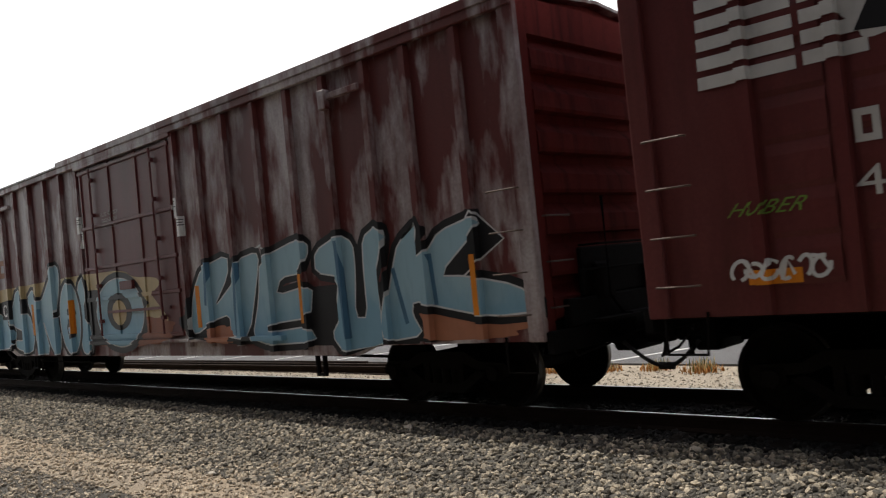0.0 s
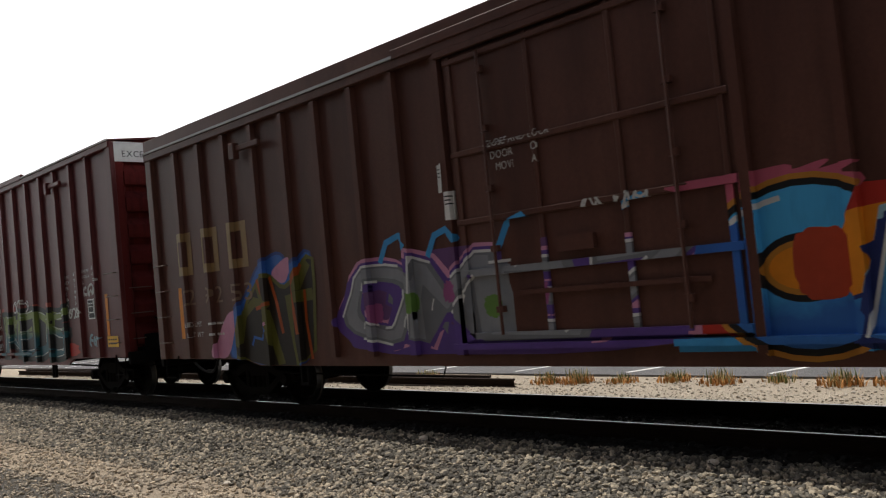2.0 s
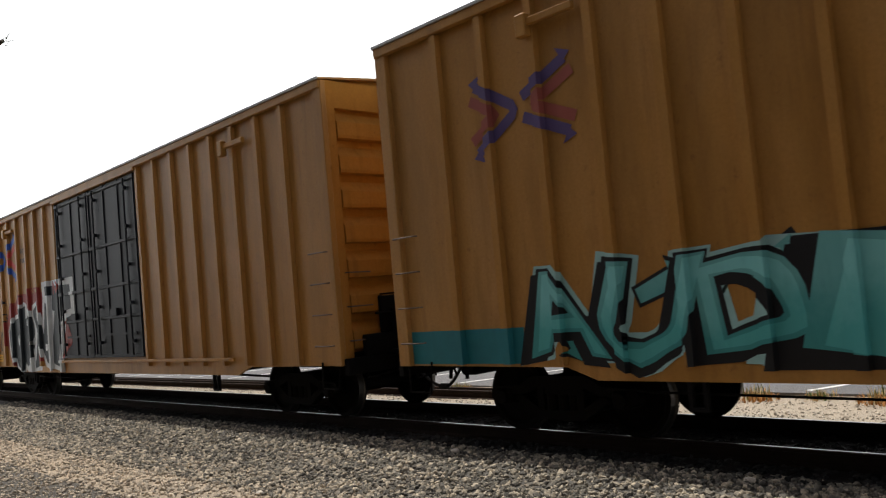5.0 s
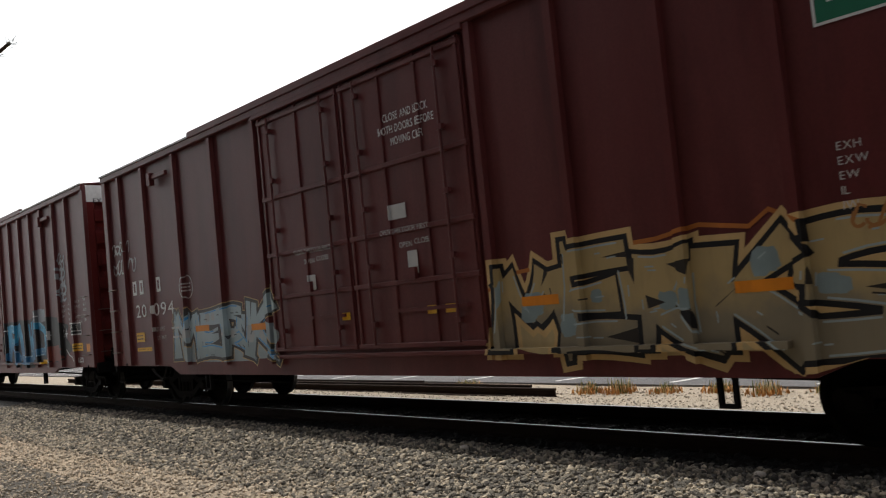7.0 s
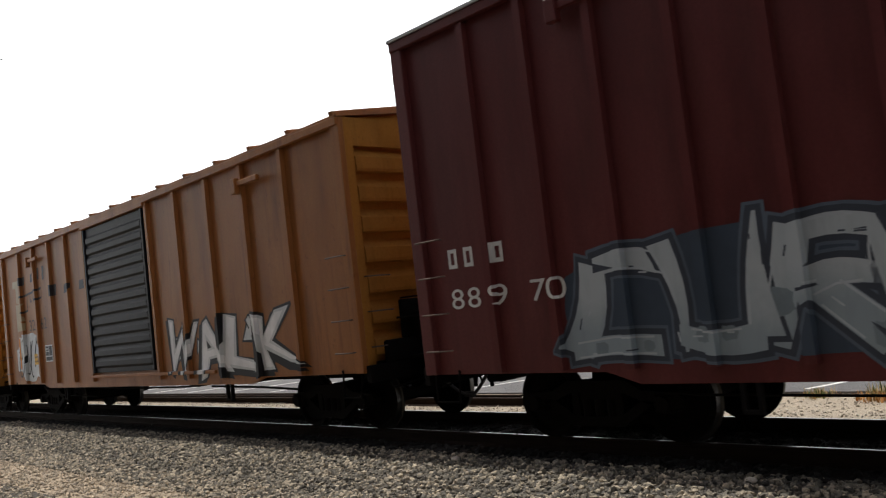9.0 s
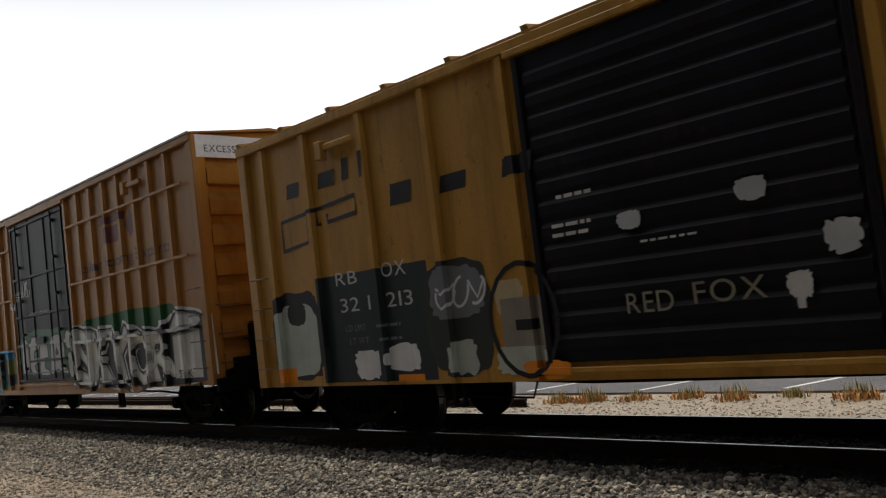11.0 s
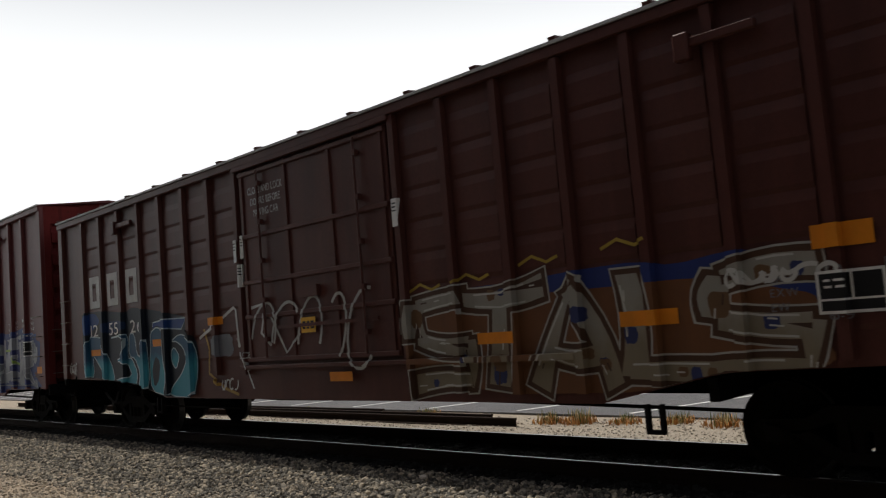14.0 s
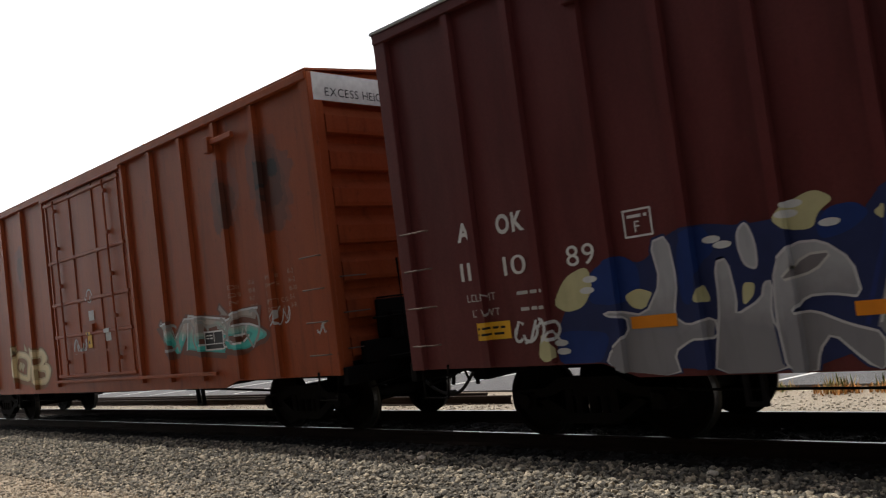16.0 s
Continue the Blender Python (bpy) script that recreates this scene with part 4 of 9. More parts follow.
    def word(self, s, x, z, h, mat, w=None, level=2, off=0.0, slant=0.0, gap=0.13):
        """Upright lettering from x on, capitals h high; w: the whole width, if known."""
        pen, rows = 0.0, []
        for ch in s:
            if ch == " ":
                pen += 0.34
                continue
            vs, fs = GLYPHS[ch, off]
            a, b, _, _ = extent(vs)
            rows.append((pen - a, vs, fs))
            pen += b - a + gap
        sx = min(w / max(0.01, pen - gap), 1.6 * h / CAP) if w else h / CAP
        for p, vs, fs in rows:
            self.add([(x + (p + vx) * sx + slant * vy, z + vy * h / CAP) for vx, vy in vs], fs, mat, level)

    def lines(self, rows, x, z, h, mat, w=None, level=2, off=0.0):
        for k, s in enumerate(rows):
            self.word(s, x + (0.0 if w is None else w * 0.5 * (1 - len(s) / max(map(len, rows)))), z - k * h * 1.6, h, mat, None if w is None else w * len(s) / max(map(len, rows)), level, off)

    def bars(self, x0, x1, z0, z1, n, mat, seed=0, level=2):
        """Small print too fine to read."""
        rng = random.Random(seed)
        step = (z1 - z0) / n
        for k in range(n):
            x = x0
            while x < x1 - 0.03:
                e = min(x1, x + rng.uniform(0.05, 0.16))
                self.rect(x, e, z1 - (k + 0.70) * step, z1 - (k + 0.32) * step, mat, level)
                x = e + 0.03

    def mark(self, n, x0, x1, z0, z1, mat, level=2):
        """Company initials as plain upright frames."""
        cell = (x1 - x0) / n
        for k in range(n):
            a = x0 + cell * (k + 0.22)
            self.rim(a, a + cell * 0.56, z0, z1, mat, min(cell * 0.17, (z1 - z0) * 0.3), level)

    def letter(self, ch, x0, x1, z0, z1, coats, tilt=0.0, lean=0.0):
        """One fat graffiti letter filling its cell; coats: (swell, material, level) from the back."""
        vs0, _ = GLYPHS[ch, 0.035]
        a, b, c, d = extent(vs0)
        kx, kz = (x1 - x0) / (b - a), (z1 - z0) / (d - c)
        cx, cz, t = (x0 + x1) / 2, (z0 + z1) / 2, radians(tilt)
        for off, mat, level in coats:
            vs, fs = GLYPHS[ch, off]
            pts = []
            for vx, vy in vs:
                px, pz = (vx - (a + b) / 2) * kx, (vy - (c + d) / 2) * kz
                px += lean * pz
                u, w = px / (x1 - x0), pz / (z1 - z0)
                px += (x1 - x0) * (0.06 * math.sin(5.0 * w + x0 * 3.1) + 0.03 * math.sin(9.0 * w + 6.0 * u + x1))
                pz += (z1 - z0) * (0.05 * math.sin(5.5 * u + x0 * 2.3) + 0.025 * math.sin(11.0 * u + 4.0 * w + x1))
                pts.append((cx + px * math.cos(t) - pz * math.sin(t) * 0.6, cz + px * math.sin(t) * 0.6 + pz * math.cos(t)))
            self.add(pts, fs, mat, level)

    def piece(self, text, x0, x1, z0, z1, fill, outline=None, edge=None, halo=None, seed=1, lap=0.10, bits_of=None, jig=0.12, shade=None):
        """A row of fat graffiti letters with outline, pale edge, halo and highlights."""
        rng = random.Random(seed)
        n = len(text)
        cell = (x1 - x0) / n
        if outline:
            self.shards(x0, x1, z0, z1, fill, outline, n + 2, seed)
        for k, ch in enumerate(text):
            a, b = x0 + cell * k - cell * lap * 0.5, x0 + cell * (k + 1) + cell * lap * 0.5
            lo, hi = z0 + rng.uniform(0, jig) * (z1 - z0), z1 - rng.uniform(0, jig * 1.6) * (z1 - z0)
            base = 0.2 * (k % 2)
            coats = []
            if halo:
                coats.append((0.15, halo, 0.5))
            if edge:
                coats.append((0.105, edge, 1.0 + base))
            if outline:
                coats.append((0.07, outline, 2.0 + base))
            coats.append((0.035 if outline else 0.07, fill, 3.0 + base))
            coats.append((0.0, brighter(fill), 3.3 + base))
            turn, lean = rng.uniform(-9, 9), rng.uniform(-0.22, 0.22)
            if outline:          # solid block shadow under the letter
                self.letter(ch, a - 0.07 * cell, b - 0.07 * cell, lo - 0.06, hi - 0.06, [(0.07, shade or outline, 1.5 + base)], turn, lean)
            self.letter(ch, a, b, lo, hi, coats, turn, lean)
            if bits_of:
                self.highlight(ch, fill, 3.0 + base, bits_of)

    def highlight(self, ch, fill, level, mat, w=0.022):
        """Thin lights along the upper left edges of the last letter, and a few streaks inside it."""
        m = self.mats.index(fill)
        n = len(GLYPHS[ch, 0.0][1])
        fs = [f for f, q in list(zip(self.fs, self.ms))[-4 * n - 400:] if q == m and -0.01 < self.vs[f[0]][2] - level < 0.21]
        fs = fs[-len(GLYPHS[ch, 0.035][1]):]
        seen = {}
        for f in fs:
            for a, b in zip(f, f[1:] + f[:1]):
                seen.setdefault((min(a, b), max(a, b)), []).append(f)
        for (a, b), users in seen.items():
            if len(users) != 1:
                continue
            p, q = Vector(self.vs[a][:2]), Vector(self.vs[b][:2])
            if (q - p).length < 0.02 or not users[0]:
                continue
            nrm = Vector(((q - p).y, -(q - p).x)).normalized()
            mid = sum((Vector(self.vs[i][:2]) for i in users[0]), Vector((0, 0))) / len(users[0])
            if nrm.dot((p + q) / 2 - mid) < 0:
                nrm = -nrm
            if nrm.dot(Vector((-0.6, 0.8))) > 0.55:
                d = (q - p).normalized() * 0.012
                o, i_ = nrm * w * 0.5, -nrm * w
                self.add([tuple(p - d + o), tuple(q + d + o), tuple(q + d + i_), tuple(p - d + i_)], [(0, 1, 2, 3)], mat, level + 0.45)
        rng = random.Random(len(self.fs))
        for _ in range(3):
            f = fs[rng.randrange(len(fs))]
            px = sum(self.vs[i][0] for i in f) / len(f)
            pz = sum(self.vs[i][1] for i in f) / len(f)
            g = rng.uniform(0.04, 0.09)
            self.stroke([(px - g * 0.2, pz - g), (px, pz), (px + g * 0.5, pz + g)], rng.uniform(0.015, 0.04), mat, level + 0.5)

    def shards(self, x0, x1, z0, z1, fill, outline, n, seed):
        """Spiky arrows and bars behind the letters."""
        rng = random.Random(seed * 7 + 3)
        for k in range(n):
            cx, cz = rng.uniform(x0, x1), rng.uniform(z0 + 0.15, z1 - 0.1)
            a, L, w = rng.choice((1.0, 1.9, 2.3, 0.5, -0.7, 3.9)) + rng.uniform(-0.4, 0.4), rng.uniform(0.35, 0.75), rng.uniform(0.09, 0.2)
            d, e = Vector((math.cos(a), math.sin(a))), Vector((-math.sin(a), math.cos(a)))
            c = Vector((cx, cz))
            for grow, mat, lev in ((1.0, outline, 1.30), (0.0, fill, 1.34)):
                g = 0.035 * grow
                pts = [c - d * (L / 2 + g) - e * (w * 0.4 + g), c + d * L * 0.3 - e * (w * 0.5 + g), c + d * L * 0.22 - e * (w + g * 1.6),
                       c + d * (L * 0.62 + g * 1.8), c + d * L * 0.22 + e * (w + g * 1.6), c + d * L * 0.3 + e * (w * 0.5 + g), c - d * (L / 2 + g) + e * (w * 0.4 + g)]
                self.add([(max(x0 - 0.25, min(x1 + 0.25, p.x)), max(z0 - 0.02, min(z1 + 0.1, p.y))) for p in pts], [(0, 1, 5, 6), (2, 3, 4), (1, 2, 5), (2, 4, 5)], mat, lev + 0.0005 * k)

    def shape(self, pts, fill, rim=None, light=None, level=2.0, w=0.20, soft=2):
        """A hand-drawn closed form: corners rounded, fill, dark rim outside, thin light line on the edge."""
        for _ in range(soft):
            pts = [q for a, b in zip(pts, pts[1:] + pts[:1]) for q in ((a[0] * 0.8 + b[0] * 0.2, a[1] * 0.8 + b[1] * 0.2), (a[0] * 0.2 + b[0] * 0.8, a[1] * 0.2 + b[1] * 0.8))]
        loop = pts + pts[:2]
        if rim:
            self.stroke(loop, w, rim, level)
        self.add(pts, [tuple(t) for t in tessellate_polygon([[Vector((x, z, 0)) for x, z in pts]])], fill, level + 0.5)
        if light:
            self.stroke(loop, 0.022, light, level + 0.8)

    def ring(self, x, z, rx, rz, fill, rim=None, light=None, level=2.0, w=0.20):
        self.shape([(x + rx * math.cos(0.3927 * k), z + rz * math.sin(0.3927 * k)) for k in range(16)], fill, rim, light, level, w, 1)

    def strip(self, tops, z0, mat, level):
        """A painted band from z0 up to an uneven upper edge."""
        n = len(tops)
        self.add([(x, z0) for x, _ in tops] + list(tops), [(i, i + 1, n + i + 1, n + i) for i in range(n - 1)], mat, level)

    def ribbon(self, p, q, w0, w1, bow, grow, mat, level):
        """One chisel-ended limb of a letter, slightly bowed, swollen by grow."""
        p, q = Vector(p), Vector(q)
        d = (q - p).normalized()
        nrm = Vector((-d.y, d.x))
        p, q = p - d * grow, q + d * grow
        L, R = [], []
        for i in range(6):
            f = i / 5
            o = p.lerp(q, f) + nrm * bow * math.sin(math.pi * f)
            w = (w0 + (w1 - w0) * f) / 2 + grow
            L.append(o + nrm * w)
            R.append(o - nrm * w)
        self.add([tuple(v) for v in L + R], [(i, 6 + i, 7 + i, i + 1) for i in range(5)], mat, level)

    def wild(self, text, x0, x1, z0, z1, fill, gap, rim, light, seed=1, outer=None, fat=0.30, spots=(), lean=0.12, glow=0.06):
        """Interlocked wildstyle letters: chisel limbs with a dark rim, light edges, dark wedges and an outer glow."""
        rng = random.Random(seed)
        u = rng.uniform
        H, c = z1 - z0, (x1 - x0) / len(text)
        for k, ch in enumerate(text):
            a, lap = x0 + c * k, 0.10 * c
            tilt, drop, rise = u(-lean, lean), H * u(0.0, 0.10), H * u(0.0, 0.16)
            base = 2.0 + 0.9 * (k % 2)
            at = lambda uu, vv: (a - lap + (c + 2 * lap) * uu + tilt * c * (vv - 0.5), z0 + drop + (H - drop - rise) * vv)
            limbs = []
            for limb in LETTER_LIMBS[ch].split("|"):
                x, y, xx, yy = (float(v) for v in limb.split())
                flat = abs(yy - y) < 0.25
                w = fat * (H * 0.62 if flat else c)
                p, q, w1 = at(x, y), at(xx, yy), w * u(0.9, 1.45)
                if not flat and rng.random() < 0.4:      # limb drawn out to a point
                    q, w1 = (q[0] + 0.16 * (q[0] - p[0]) + u(-0.06, 0.06), q[1] + 0.16 * (q[1] - p[1])), w * 0.12
                limbs.append((p, q, w * u(0.85, 1.15), w1, u(-0.09, 0.09) * c))
            for j, (p, q, w0, w1, bow) in enumerate(limbs):
                if outer:
                    self.ribbon(p, q, w0, w1, bow, 0.055 + glow, outer, 0.9 + 0.04 * j)
                self.ribbon(p, q, w0, w1, bow, 0.055, rim, base - 0.9 + 0.04 * j)
                self.ribbon(p, q, w0, w1, bow, 0.0, fill, base + 0.04 * j)
                if outer is None and light:
                    self.ribbon(p, q, w0, w1, bow, 0.085, light, 0.9 + 0.04 * j)
            for j, (p, q, w0, w1, bow) in enumerate(limbs):
                d = (Vector(q) - Vector(p))
                nrm = Vector((-d.y, d.x)).normalized()
                f0, f1 = u(0.02, 0.25), u(0.55, 0.95)
                for s in ((1,) if j % 2 else (1, -1)):
                    e = [Vector(p) + d * f + nrm * (bow * math.sin(math.pi * f) + s * ((w0 + (w1 - w0) * f) / 2 - 0.022)) for f in (f0, (f0 + f1) / 2, f1)]
                    if s * nrm.x < 0.2 or s * nrm.y > 0.5:
                        self.stroke([tuple(v) for v in e], 0.020, light, base + 0.4)
                if rng.random() < 0.55:       # a dark cut into the limb's end
                    t, m = Vector(q), Vector(p) + d * u(0.55, 0.75)
                    self.add([tuple(t + nrm * w1 * u(0.0, 0.3)), tuple(t - nrm * w1 * u(0.0, 0.3)), tuple(m)], [(0, 1, 2)], gap, base + 0.3)
                for i in range(2):            # short pale ticks
                    m = Vector(p) + d * u(0.15, 0.85) + nrm * u(-0.25, 0.25) * w0
                    self.stroke([tuple(m), tuple(m + d.normalized() * u(0.05, 0.14))], 0.016, light if rng.random() < 0.5 else gap, base + 0.42)
            for col in spots:
                for i in range(2):
                    p, q, w0, w1, bow = rng.choice(limbs)
                    m = Vector(p).lerp(Vector(q), u(0.1, 0.9))
                    r = u(0.3, 0.48) * w0
                    self.blob(m.x - r, m.x + r, m.y - r * u(0.7, 1.3), m.y + r, col, base + 0.2 + 0.03 * i, 0.5, k * 7 + i, 18)

    def smudge(self, x0, x1, z0, z1, inner, outer_rgb, seed):
        """A burnt patch, darker towards its middle, with ragged edges."""
        rng = random.Random(seed)
        for k in range(7):
            f = k / 6
            rgb = tuple(round(o + (i - o) * f, 4) for o, i in zip(outer_rgb, inner))
            for i in range(3):
                w, h = (x1 - x0) * (0.5 - 0.36 * f) * rng.uniform(0.5, 1.0), (z1 - z0) * (0.5 - 0.36 * f) * rng.uniform(0.5, 1.0)
                x, z = (x0 + x1) / 2 + (x1 - x0) * 0.16 * rng.uniform(-1, 1), (z0 + z1) / 2 + (z1 - z0) * 0.2 * rng.uniform(-1, 1)
                self.blob(x - w, x + w, z - h, z + h, spray(rgb), 0.1 + 0.1 * k + 0.03 * i, 0.6, seed + k * 3 + i, 40, 0.8)

    def lay(self, c, name, label):
        """Cuts the paint at the posts' edges and presses it onto the side."""
        if not self.fs:
            return
        bm = bmesh.new()
        lv = bm.verts.layers.float.new("level")
        vs = []
        for x, z, level in self.vs:
            v = bm.verts.new((x, 0.0, min(max(z, float(np.interp(x, *c.low)) + 0.012), c.top - 0.14)))
            v[lv] = level
            vs.append(v)
        for f, m in zip(self.fs, self.ms):
            if len(set(f)) == len(f):
                try:
                    bm.faces.new([vs[i] for i in f]).material_index = m
                except ValueError:
                    pass
        lo, hi = min(v[0] for v in self.vs), max(v[0] for v in self.vs)
        for x, _ in c.marks:
            if lo < x < hi:
                bmesh.ops.bisect_plane(bm, geom=bm.verts[:] + bm.edges[:] + bm.faces[:], dist=1e-6, plane_co=(x, 0, 0), plane_no=(1, 0, 0))
        zl, zh = min(v[1] for v in self.vs), max(v[1] for v in self.vs)
        ribs = [r for r in c.ribs if r[0] < hi and r[1] > lo and r[2] < zh and r[3] > zl]
        for ax, nrm in ((0, (1, 0, 0)), (2, (0, 0, 1))):
            for w in sorted({round(r[ax] - 0.002, 4) for r in ribs} | {round(r[ax], 4) for r in ribs} | {round(r[ax + 1], 4) for r in ribs} | {round(r[ax + 1] + 0.002, 4) for r in ribs}):
                bmesh.ops.bisect_plane(bm, geom=bm.verts[:] + bm.edges[:] + bm.faces[:], dist=1e-6, plane_co=(w, 0, w), plane_no=nrm)
        mx, md = [m[0] for m in c.marks], [m[1] for m in c.marks]
        for v in bm.verts:
            x, z = v.co.x, v.co.z
            deep = float(np.interp(x, mx, md)) + c.lift
            for r in ribs:
                if r[0] - 2e-4 < x < r[1] + 2e-4 and r[2] - 2e-4 < z < r[3] + 2e-4:
                    deep = max(deep, r[4])
            v.co.y = -SHEET - deep - 0.0016 * v[lv]
        for f in bm.faces:
            f.normal_update()
            if f.normal.y > 0:
                f.normal_flip()
        part(name, bm, self.mats, c.ob, label)


def end_words(c, s, y, z, h, mat):
    """Lettering on a car's leading end."""
    co = Coat()
    co.word(s, y, z, h, mat)
    bm = bmesh.new()
    vs = [bm.verts.new((c.L / 2 + 0.0145, a, b)) for a, b, _ in co.vs]
    for f in co.fs:
        bm.faces.new([vs[i] for i in f])
    part("end_lettering", bm, mat, c.ob, "small lettering on the end of the car")


def end_print(c, z, seed, mat):
    co = Coat()
    co.bars(0.25, 0.85, z, z + 0.22, 3, mat, seed)
    bm = bmesh.new()
    vs = [bm.verts.new((c.L / 2 + 0.026, a, b)) for a, b, _ in co.vs]
    for f in co.fs:
        bm.faces.new([vs[i] for i in f])
    part("end_stencil", bm, mat, c.ob)


def reflectors(c, spots, mat, w=0.42, h=0.10):
    """Stuck-on reflecting strips."""
    for x, z in spots:
        co = Coat()
        co.rect(x, x + w, z, z + h, mat, 5)
        co.lay(c, "reflector", "orange reflecting strip")


def stencil_box(c, x, z, w=0.52, h=0.42):
    co = Coat()
    co.rect(x, x + w, z, z + h, BLACK, 5)
    co.rim(x, x + w, z, z + h, WHITE, 0.025, 6)
    co.rect(x + w * 0.5, x + w * 0.5 + 0.02, z + h * 0.32, z + h, WHITE, 6)
    co.rect(x, x + w, z + h * 0.3, z + h * 0.35, WHITE, 6)
    co.bars(x + 0.06, x + w * 0.45, z + h * 0.55, z + h * 0.85, 2, WHITE, 3, 6)
    co.lay(c, "stencil_box", "black lubrication stencil with white border")


def data_block(c, x, z, mat, seed=1, rows=7):
    """Two columns of dimension stencils near the car's end."""
    co = Coat()
    for k, (a, b) in enumerate((("EXH", "17-0"), ("EXW", "10-8"), ("EW", "9-7"), ("IL", "60-9"), ("IW", "9-6"), ("IH", "13-1"), ("CU FT", "7583"))[:rows]):
        co.word(a, x, z - 0.125 * k, 0.07, mat)
        co.word(b, x + 0.48, z + 0.03 - 0.125 * k, 0.07, mat)
    for k, (a, b) in enumerate((("EXH W", "8-2"), ("EXW H", "16-2"), ("H", "16-10"), ("EMPTY C.G.", "5-1"), ("FLOOR H", "3-8"))):
        co.word(a, x + 0.95, z + 0.06 - 0.125 * k, 0.07, mat)
        co.word(b, x + 1.55, z + 0.09 - 0.125 * k, 0.07, mat)
    co.lay(c, "stencils", "small white dimension stencils")


def close_sign(c, x, z, w, h, mat, both=True):
    co = Coat()
    co.lines(["CLOSE AND LOCK", "BOTH DOORS BEFORE" if both else "DOORS BEFORE", "MOVING CAR"], x, z, h, mat, w, 5)
    co.lay(c, "door_lettering", "white warning lettering on the door")


def number(c, groups, z, h, mat, level=5):
    co = Coat()
    for s, x, w in groups:
        co.word(s, x, z, h, mat, w, level, 0.0)
    co.lay(c, "car_number", "painted car number")


def weights(c, x, z, mat, a="LD LMT", b="LT WT"):
    co = Coat()
    co.word(a, x, z, 0.085, mat)
    co.word(b, x + 0.06, z - 0.18, 0.085, mat)
    co.bars(x + 0.75, x + 1.15, z - 0.01, z + 0.09, 1, mat, 2)
    co.bars(x + 0.78, x + 1.15, z - 0.19, z - 0.09, 1, mat, 5)
    co.lay(c, "weight_stencil", "white load stencils")


def sticker(c, x, z, w, h, mat, label="yellow sticker"):
    co = Coat()
    co.rect(x, x + w, z, z + h, mat, 5)
    co.bars(x + 0.04, x + w - 0.04, z + 0.03, z + h - 0.03, 2, BLACK, 4, 6)
    co.lay(c, "sticker", label)


def paper(c, spots, mat=None, w=0.14, h=0.34):
    for x, z in spots:
        co = Coat()
        co.rect(x, x + w, z, z + h, mat or WHITE, 5, 0.01)
        co.bars(x + 0.02, x + w - 0.02, z + h * 0.5, z + h * 0.9, 3, BLACK, 7, 6)
        co.lay(c, "placard", "white paper placard")


def cross_sign(c, x0, x1, z0, z1, band_a, band_b):
    """The red and blue crossed arrows."""
    co = Coat()
    w, h, t = x1 - x0, z1 - z0, (x1 - x0) * 0.17
    cx, cz = (x0 + x1) / 2, (z0 + z1) / 2
    X = lambda u, v: (x0 + w * u, z0 + h * v)
    t = w * 0.085
    co.stroke([X(*p) for p in ((0.04, 0.95), (0.33, 0.66), (0.42, 0.57), (0.44, 0.50), (0.42, 0.43), (0.33, 0.34), (0.04, 0.05))], t, band_a, 4)
    co.stroke([X(*p) for p in ((-0.02, 0.78), (0.20, 0.58), (0.25, 0.50), (0.20, 0.42), (-0.02, 0.22))], t, band_b, 3.5)
    co.stroke([X(0.53, 0.63), X(0.96, 0.95)], t, band_a, 4)
    co.stroke([X(0.53, 0.37), X(0.96, 0.05)], t, band_a, 4)
    co.stroke([X(*p) for p in ((1.02, 0.79), (0.70, 0.56), (0.65, 0.50), (0.70, 0.44), (1.02, 0.21))], t, band_b, 3.5)
    for u, v, e, g in ((0.04, 0.95, -1, 1), (0.04, 0.05, -1, -1), (0.96, 0.95, 1, 1), (0.96, 0.05, 1, -1)):
        a, b = X(u, v)
        co.add([(a + e * t * 0.7, b + g * t * 0.4), (a - e * t * 0.9, b + g * t * 1.0), (a - e * t * 0.1, b - g * t * 0.3)], [(0, 1, 2)], band_a, 4.2)
    co.lay(c, "crossed_arrows", "painted crossed arrows")


def slogan(c, x, z, w, h):
    """The line of dark lettering along a yellow car."""
    co = Coat()
    co.word("Railcar Pooling Experts", x, z, h, spray((0.06, 0.04, 0.05)), w, 2, 0.0, 0.0, 0.08)
    co.lay(c, "slogan", "dark slogan lettering")


def bar_emblem(c, x, z, mat):
    """A worn emblem: a long bar over a broad block, and a diamond."""
    co = Coat()
    co.rect(x, x + 1.25, z + 0.42, z + 0.57, mat, 2, 0.03)
    co.rect(x + 0.25, x + 1.02, z + 0.02, z + 0.36, mat, 2.2, 0.04)
    co.add([(x + 1.22, z + 0.28), (x + 1.48, z), (x + 1.74, z + 0.28), (x + 1.48, z + 0.57)], [(0, 1, 2, 3)], mat, 2.4)
    co.lay(c, "company_emblem", "dull emblem of plain bars")


# spray cans
ICE, ICE_D = (0.30, 0.47, 0.55), (0.20, 0.38, 0.50)
WHITE_S = spray((0.62, 0.64, 0.64))
CREAM = spray((0.50, 0.40, 0.22))
TAN = spray((0.42, 0.33, 0.17))
PEACH = spray((0.40, 0.17, 0.10))
BLUE = spray((0.03, 0.12, 0.42))
SKY_B = spray((0.05, 0.30, 0.62))
NAVY = spray((0.02, 0.035, 0.15))
TEAL = spray((0.02, 0.17, 0.20))
AQUA = spray((0.05, 0.38, 0.44))
LIME = spray((0.24, 0.36, 0.07))
REDS = spray((0.42, 0.03, 0.02))
WINE = spray((0.16, 0.015, 0.02))
PINK = spray((0.55, 0.24, 0.38))
PURPLE = spray((0.10, 0.05, 0.25))
GREY = spray((0.16, 0.17, 0.19))
GREY_W = spray((0.24, 0.22, 0.17))
